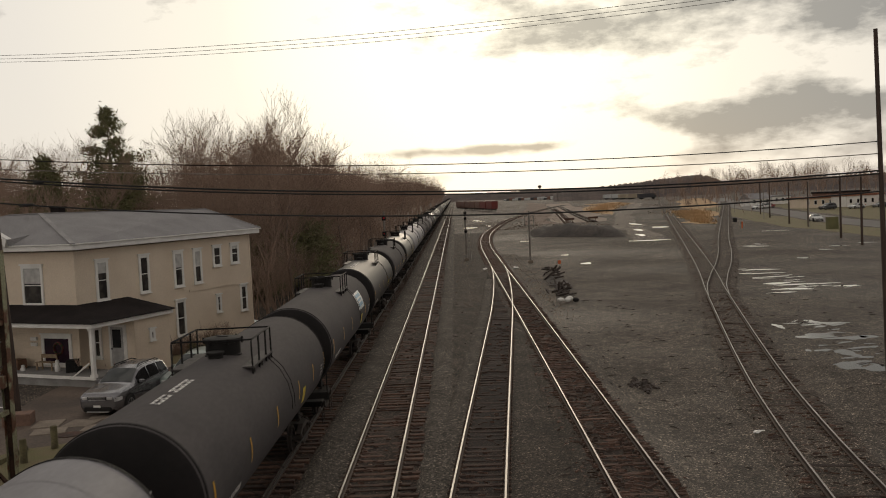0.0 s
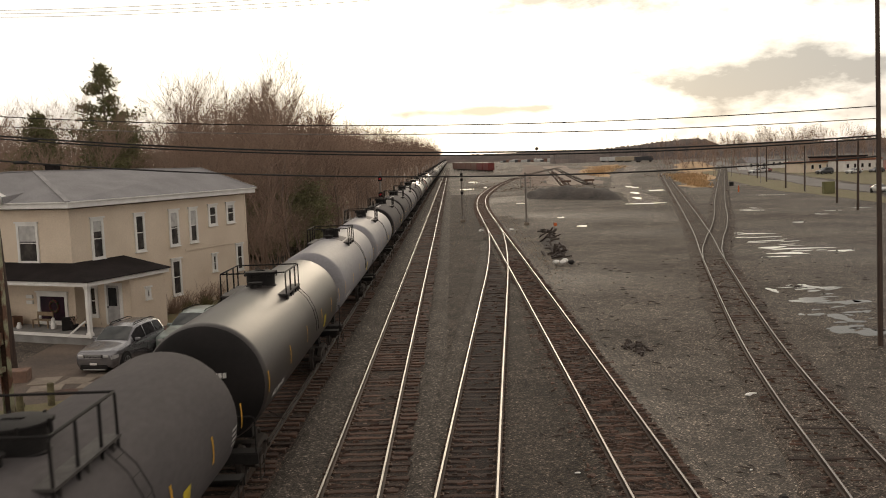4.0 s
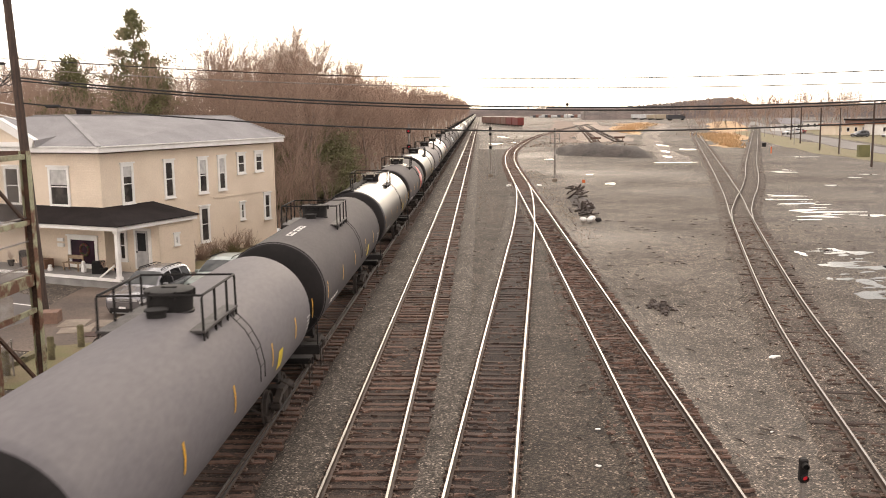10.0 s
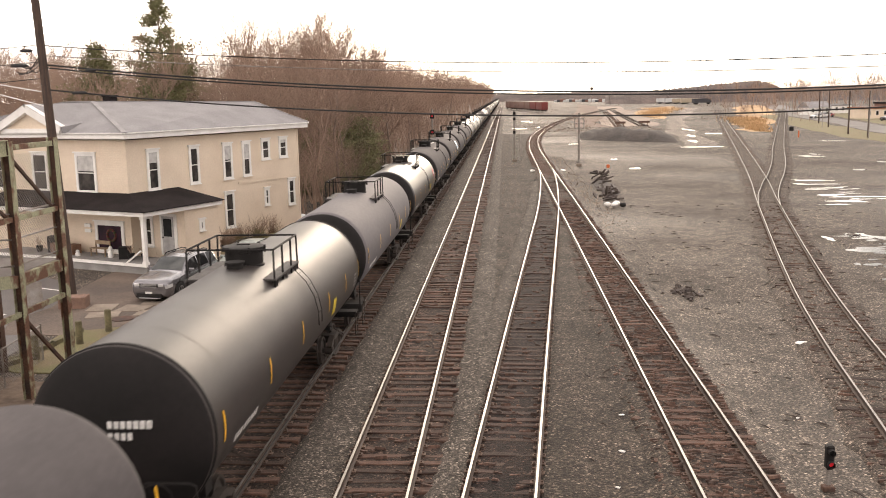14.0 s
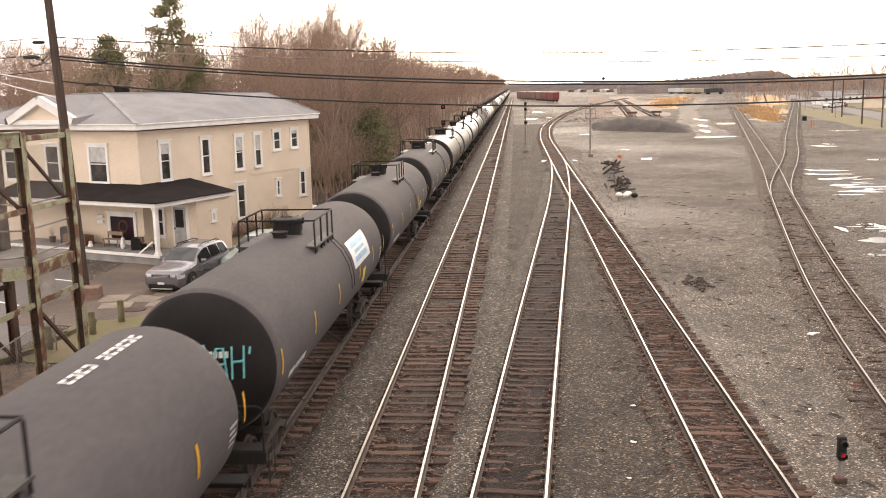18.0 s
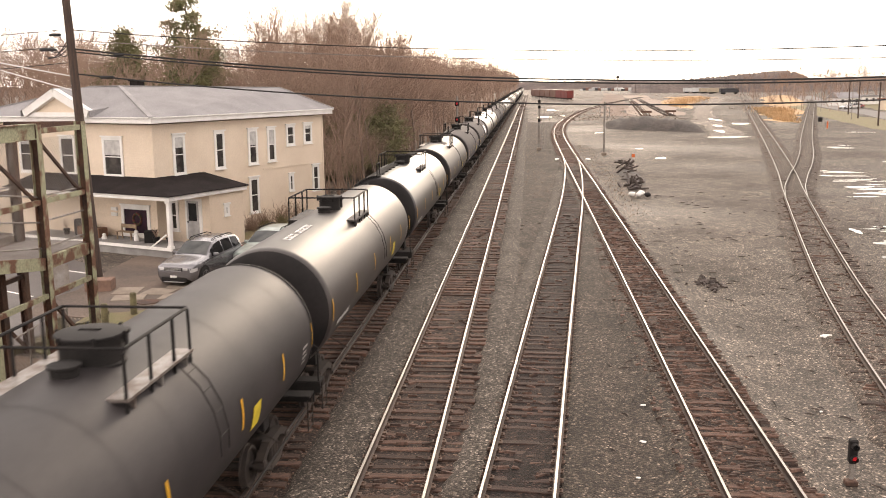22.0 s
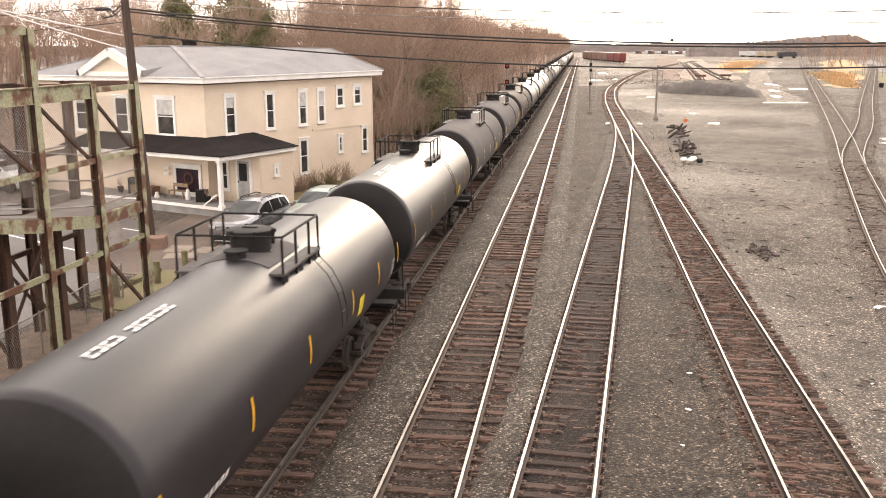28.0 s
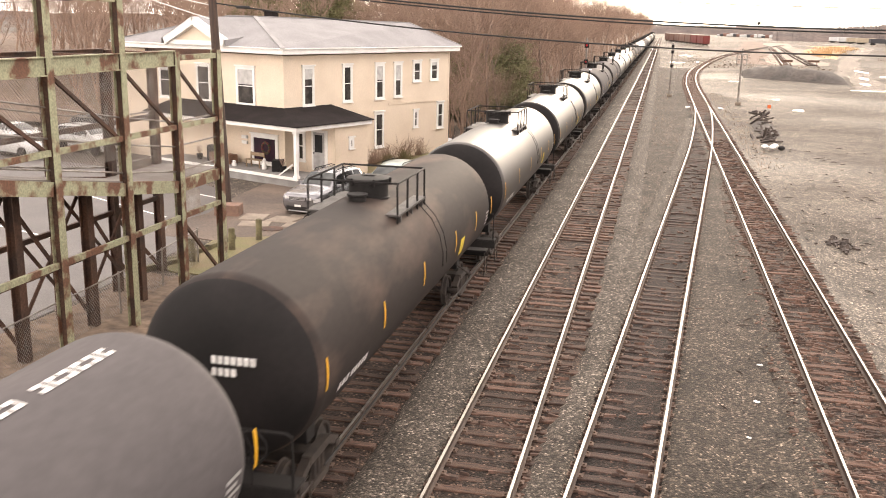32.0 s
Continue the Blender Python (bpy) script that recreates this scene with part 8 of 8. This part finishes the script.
# ---- road, verge and houses on the far side ----
M["shop_pink"] = material("shop_pink", (0.55, 0.30, 0.27), 0.7, second=(0.46, 0.25, 0.23), scale=0.5, bump=0.05)
M["road_grey"] = material("road_grey", (0.17, 0.155, 0.145), 0.75, second=(0.13, 0.12, 0.112), scale=0.1, fine=6, bump=0.2)
blob("road", [(63, 60), (70, 60), (77.5, 150), (80, 190), (90, 245), (104, 330), (150, 520), (140, 522), (95, 330), (82.5, 245), (72, 190), (69, 150)], -0.12, M["road_grey"], "grey asphalt road beside the yard", "road", rough=0.1, seed=41)
blob("grass_verge", [(58, 120), (68, 150), (71, 190), (81, 245), (93, 330), (84, 320), (64, 205), (60, 165)], -0.122, M["grass"], "strip of olive grass along the road", "grass", rough=0.6, seed=42)
blob("lawn", [(79, 140), (130, 140), (180, 330), (110, 340), (92, 245), (82, 190)], -0.122, M["grass"], "olive lawn in front of the houses", "lawn", rough=0.6, seed=43)


def far_house(x, y, w, d, h, turn, wall, roof, label, flat=False):
    f = thing("house", label, "house", "houses along the road", at=pose(x, y, -0.14, 0, 0, turn))
    bm = bmesh.new()
    box(bm, -w / 2, w / 2, -d / 2, d / 2, 0, h)
    part("wall", bm, wall, f)
    bm = bmesh.new()
    if flat:
        box(bm, -w / 2 - 0.3, w / 2 + 0.3, -d / 2 - 0.3, d / 2 + 0.3, h + 0.004, h + 0.5)
    else:
        a = [bm.verts.new(p) for p in ((-w / 2 - 0.4, -d / 2 - 0.4, h), (w / 2 + 0.4, -d / 2 - 0.4, h), (w / 2 + 0.4, d / 2 + 0.4, h), (-w / 2 - 0.4, d / 2 + 0.4, h), (-w / 2 - 0.4, 0, h + d * 0.32), (w / 2 + 0.4, 0, h + d * 0.32))]
        for q in ((0, 1, 5, 4), (2, 3, 4, 5), (0, 4, 3), (1, 2, 5), (3, 2, 1, 0)):
            bm.faces.new([a[i] for i in q])
    part("roof", bm, roof, f)
    rows = 1 if h < 4 else 2
    for r in range(rows):
        for i in range(int(w / 2.6)):
            cx = -w / 2 + 1.4 + i * 2.6
            bm = bmesh.new()
            box(bm, cx - 0.5, cx + 0.5, -d / 2 - 0.05, -d / 2 + 0.02, 0.9 + r * 2.8, 2.2 + r * 2.8)
            wd = part("window", bm, M["white_paint"], f)
            bm = bmesh.new()
            box(bm, cx - 0.4, cx + 0.4, -d / 2 - 0.07, -d / 2 - 0.05, 1.0 + r * 2.8, 2.1 + r * 2.8)
            part("pane", bm, M["glass"], wd)
    return f


for x, y, w, d, h, a, wl_, rf, lb, fl in ((103, 322, 8, 6, 2.4, 18, "white_paint", "roof_grey", "small white house by the road", False), (114, 336, 10, 6, 2.6, 18, "white_paint", "roof_grey", "low white house with a grey roof", True), (104, 274, 11, 7, 2.7, 18, "siding", "terracotta", "low cream shop with an orange roof", True), (116, 272, 14, 8, 3.0, 20, "white_paint", "terracotta", "long white shop with an orange-red roof", True), (128, 262, 12, 8, 3.0, 20, "shop_pink", "roof_grey", "faded pink building by the road", True), (140, 268, 16, 9, 3.6, 15, "white_paint", "white_paint", "low white building with a flat roof", True), (128, 312, 15, 9, 3.4, 15, "boxcar_brown", "roof_dark", "long low red-brown building", True), (150, 300, 14, 9, 3.4, 10, "siding", "roof_grey", "tan house behind the road", True)):
    far_house(x, y, w, d, h, a, M[wl_], M[rf], lb, fl)
# street lamps and roadside box
for x, y in ((61.8, 164.3), (69, 210), (78, 262)):
    lp = thing("street_lamp", "grey street lamp with a curved arm", "street lamp", "street lamps", at=pose(x, y, -0.14))
    bm = bmesh.new()
    tube(bm, [(0, 0, 0), (0, 0, 8), (0.4, 0, 8.5), (1.6, 0, 8.6)], 0.08, 8, 0.05)
    part("pole", bm, M["galvanised"], lp, smooth=True)
    bm = bmesh.new()
    box(bm, 1.4, 2.1, -0.15, 0.15, 8.52, 8.66)
    part("lamp_head", bm, M["galvanised"], lp, bevel=0.03)
bm = bmesh.new()
box(bm, -0.9, 0.9, -0.5, 0.5, 0, 2.0)
ob = part("utility_cabinet", bm, M["needle"], bevel=0.04)
ob.matrix_basis = pose(62.5, 156, -0.14)
tagged(ob, "dark green utility cabinet by the roadside", "cabinet")
bm = bmesh.new()
box(bm, -0.4, 0.4, -0.3, 0.3, 0, 0.9)
ob = part("utility_cabinet", bm, M["black"], bevel=0.04)
ob.matrix_basis = pose(59.5, 200, -0.14)
tagged(ob, "dark relay cabinet beside the yard track", "cabinet")
bm = bmesh.new()
tube(bm, [(0, 0, 0), (0, 0, 1.2)], 0.12, 8)
ob = part("marker_post", bm, M["orange"], smooth=True)
ob.matrix_basis = pose(52.6, 172.4, -0.14)
tagged(ob, "orange-red plastic marker post", "marker post")


# ---- far trees and the horizon ----
def far_woods(name, count, area, size, label, seed):
    rnd = random.Random(seed)
    s = []
    for i in range(count):
        x, y = area(rnd)
        s.append((x, y, rnd.uniform(*size), rnd.randrange(3), rnd.uniform(0, 6.28)))
    return woods(name, s, THIN, label)


THIN = []
for i in range(3):
    tv, tf, cv, cf = bare_tree(80 + i, 10.0, 3)
    cv2 = np.array(cv)
    # thicker twigs for trees that are seen from very far off
    THIN.append([(np.array(tv), np.array([f for f in tf if len(f) == 4])), (cv2, np.array([f for f in cf if len(f) == 4]))])
far_woods("far_woods", 90, lambda r: (120 + 140 * r.random(), 470 + 120 * r.random()), (0.9, 1.5), "distant leafless brown woods on a rise", 3)
far_woods("roadside_trees", 16, lambda r: (r.uniform(68, 82), r.uniform(255, 335)), (0.45, 0.8), "brown leafless thicket beside the road", 4)
far_woods("roadside_trees", 36, lambda r: (r.uniform(105, 190), r.uniform(330, 430)), (0.9, 1.5), "leafless trees behind the houses", 5)


def ridge(radius, a0, a1, low, high, seed, mat, label, crest=None):
    """A long wooded rise on the horizon with an uneven crest."""
    rows = [[], [], []]
    n = 640
    bm = bmesh.new()
    for i in range(n + 1):
        a = radians(a0 + (a1 - a0) * i / n)
        k = noise.noise((i * 0.013 * 3, seed, 0)) * 0.5 + 0.5
        h = low + (high - low) * k + 1.3 * noise.noise((i * 0.6, seed, 1)) + 0.8 * noise.noise((i * 1.7, seed, 2))
        if crest:
            h = float(np.interp(math.degrees(a), [c[0] for c in crest], [c[1] for c in crest])) - 0.6 + 1.1 * noise.noise((i * 0.6, seed, 1)) + 1.0 * noise.noise((i * 1.7, seed, 2))
        for row, (r, z) in zip(rows, ((radius, -0.3), (radius + 25, h * 0.8), (radius + 60, h))):
            row.append(bm.verts.new((math.sin(a) * r, math.cos(a) * r, z)))
    for u, v in zip(rows, rows[1:]):
        for i in range(n):
            bm.faces.new((u[i], u[i + 1], v[i + 1], v[i]))
    ob = part("wooded_ridge", bm, mat, smooth=True)
    return tagged(ob, label, "ridge", kind="structure")


M["far_trees"] = material("far_trees", (0.135, 0.102, 0.09), 0.95, second=(0.085, 0.067, 0.061), scale=0.05, fine=0.6, bump=0.0, spots=0.35)
ridge(1150, -40, 50, 7.5, 12, 1, M["far_trees"], "distant brown wooded ridge along the horizon")
ridge(720, 6, 50, 4, 19, 4.4, M["far_trees"], "brown wooded hill beyond the yard", ((6, 7.0), (7.5, 8.8), (9.4, 10.8), (11.4, 12.9), (13, 14.9), (14.5, 16.4), (15.2, 14.8), (15.9, 9.8), (18, 8.8), (23, 10.5), (30, 11.5), (50, 12)))

# ---- pieces of the setting ----
for track_name in TRACKS:
    lay_ties(track_name)

motions()
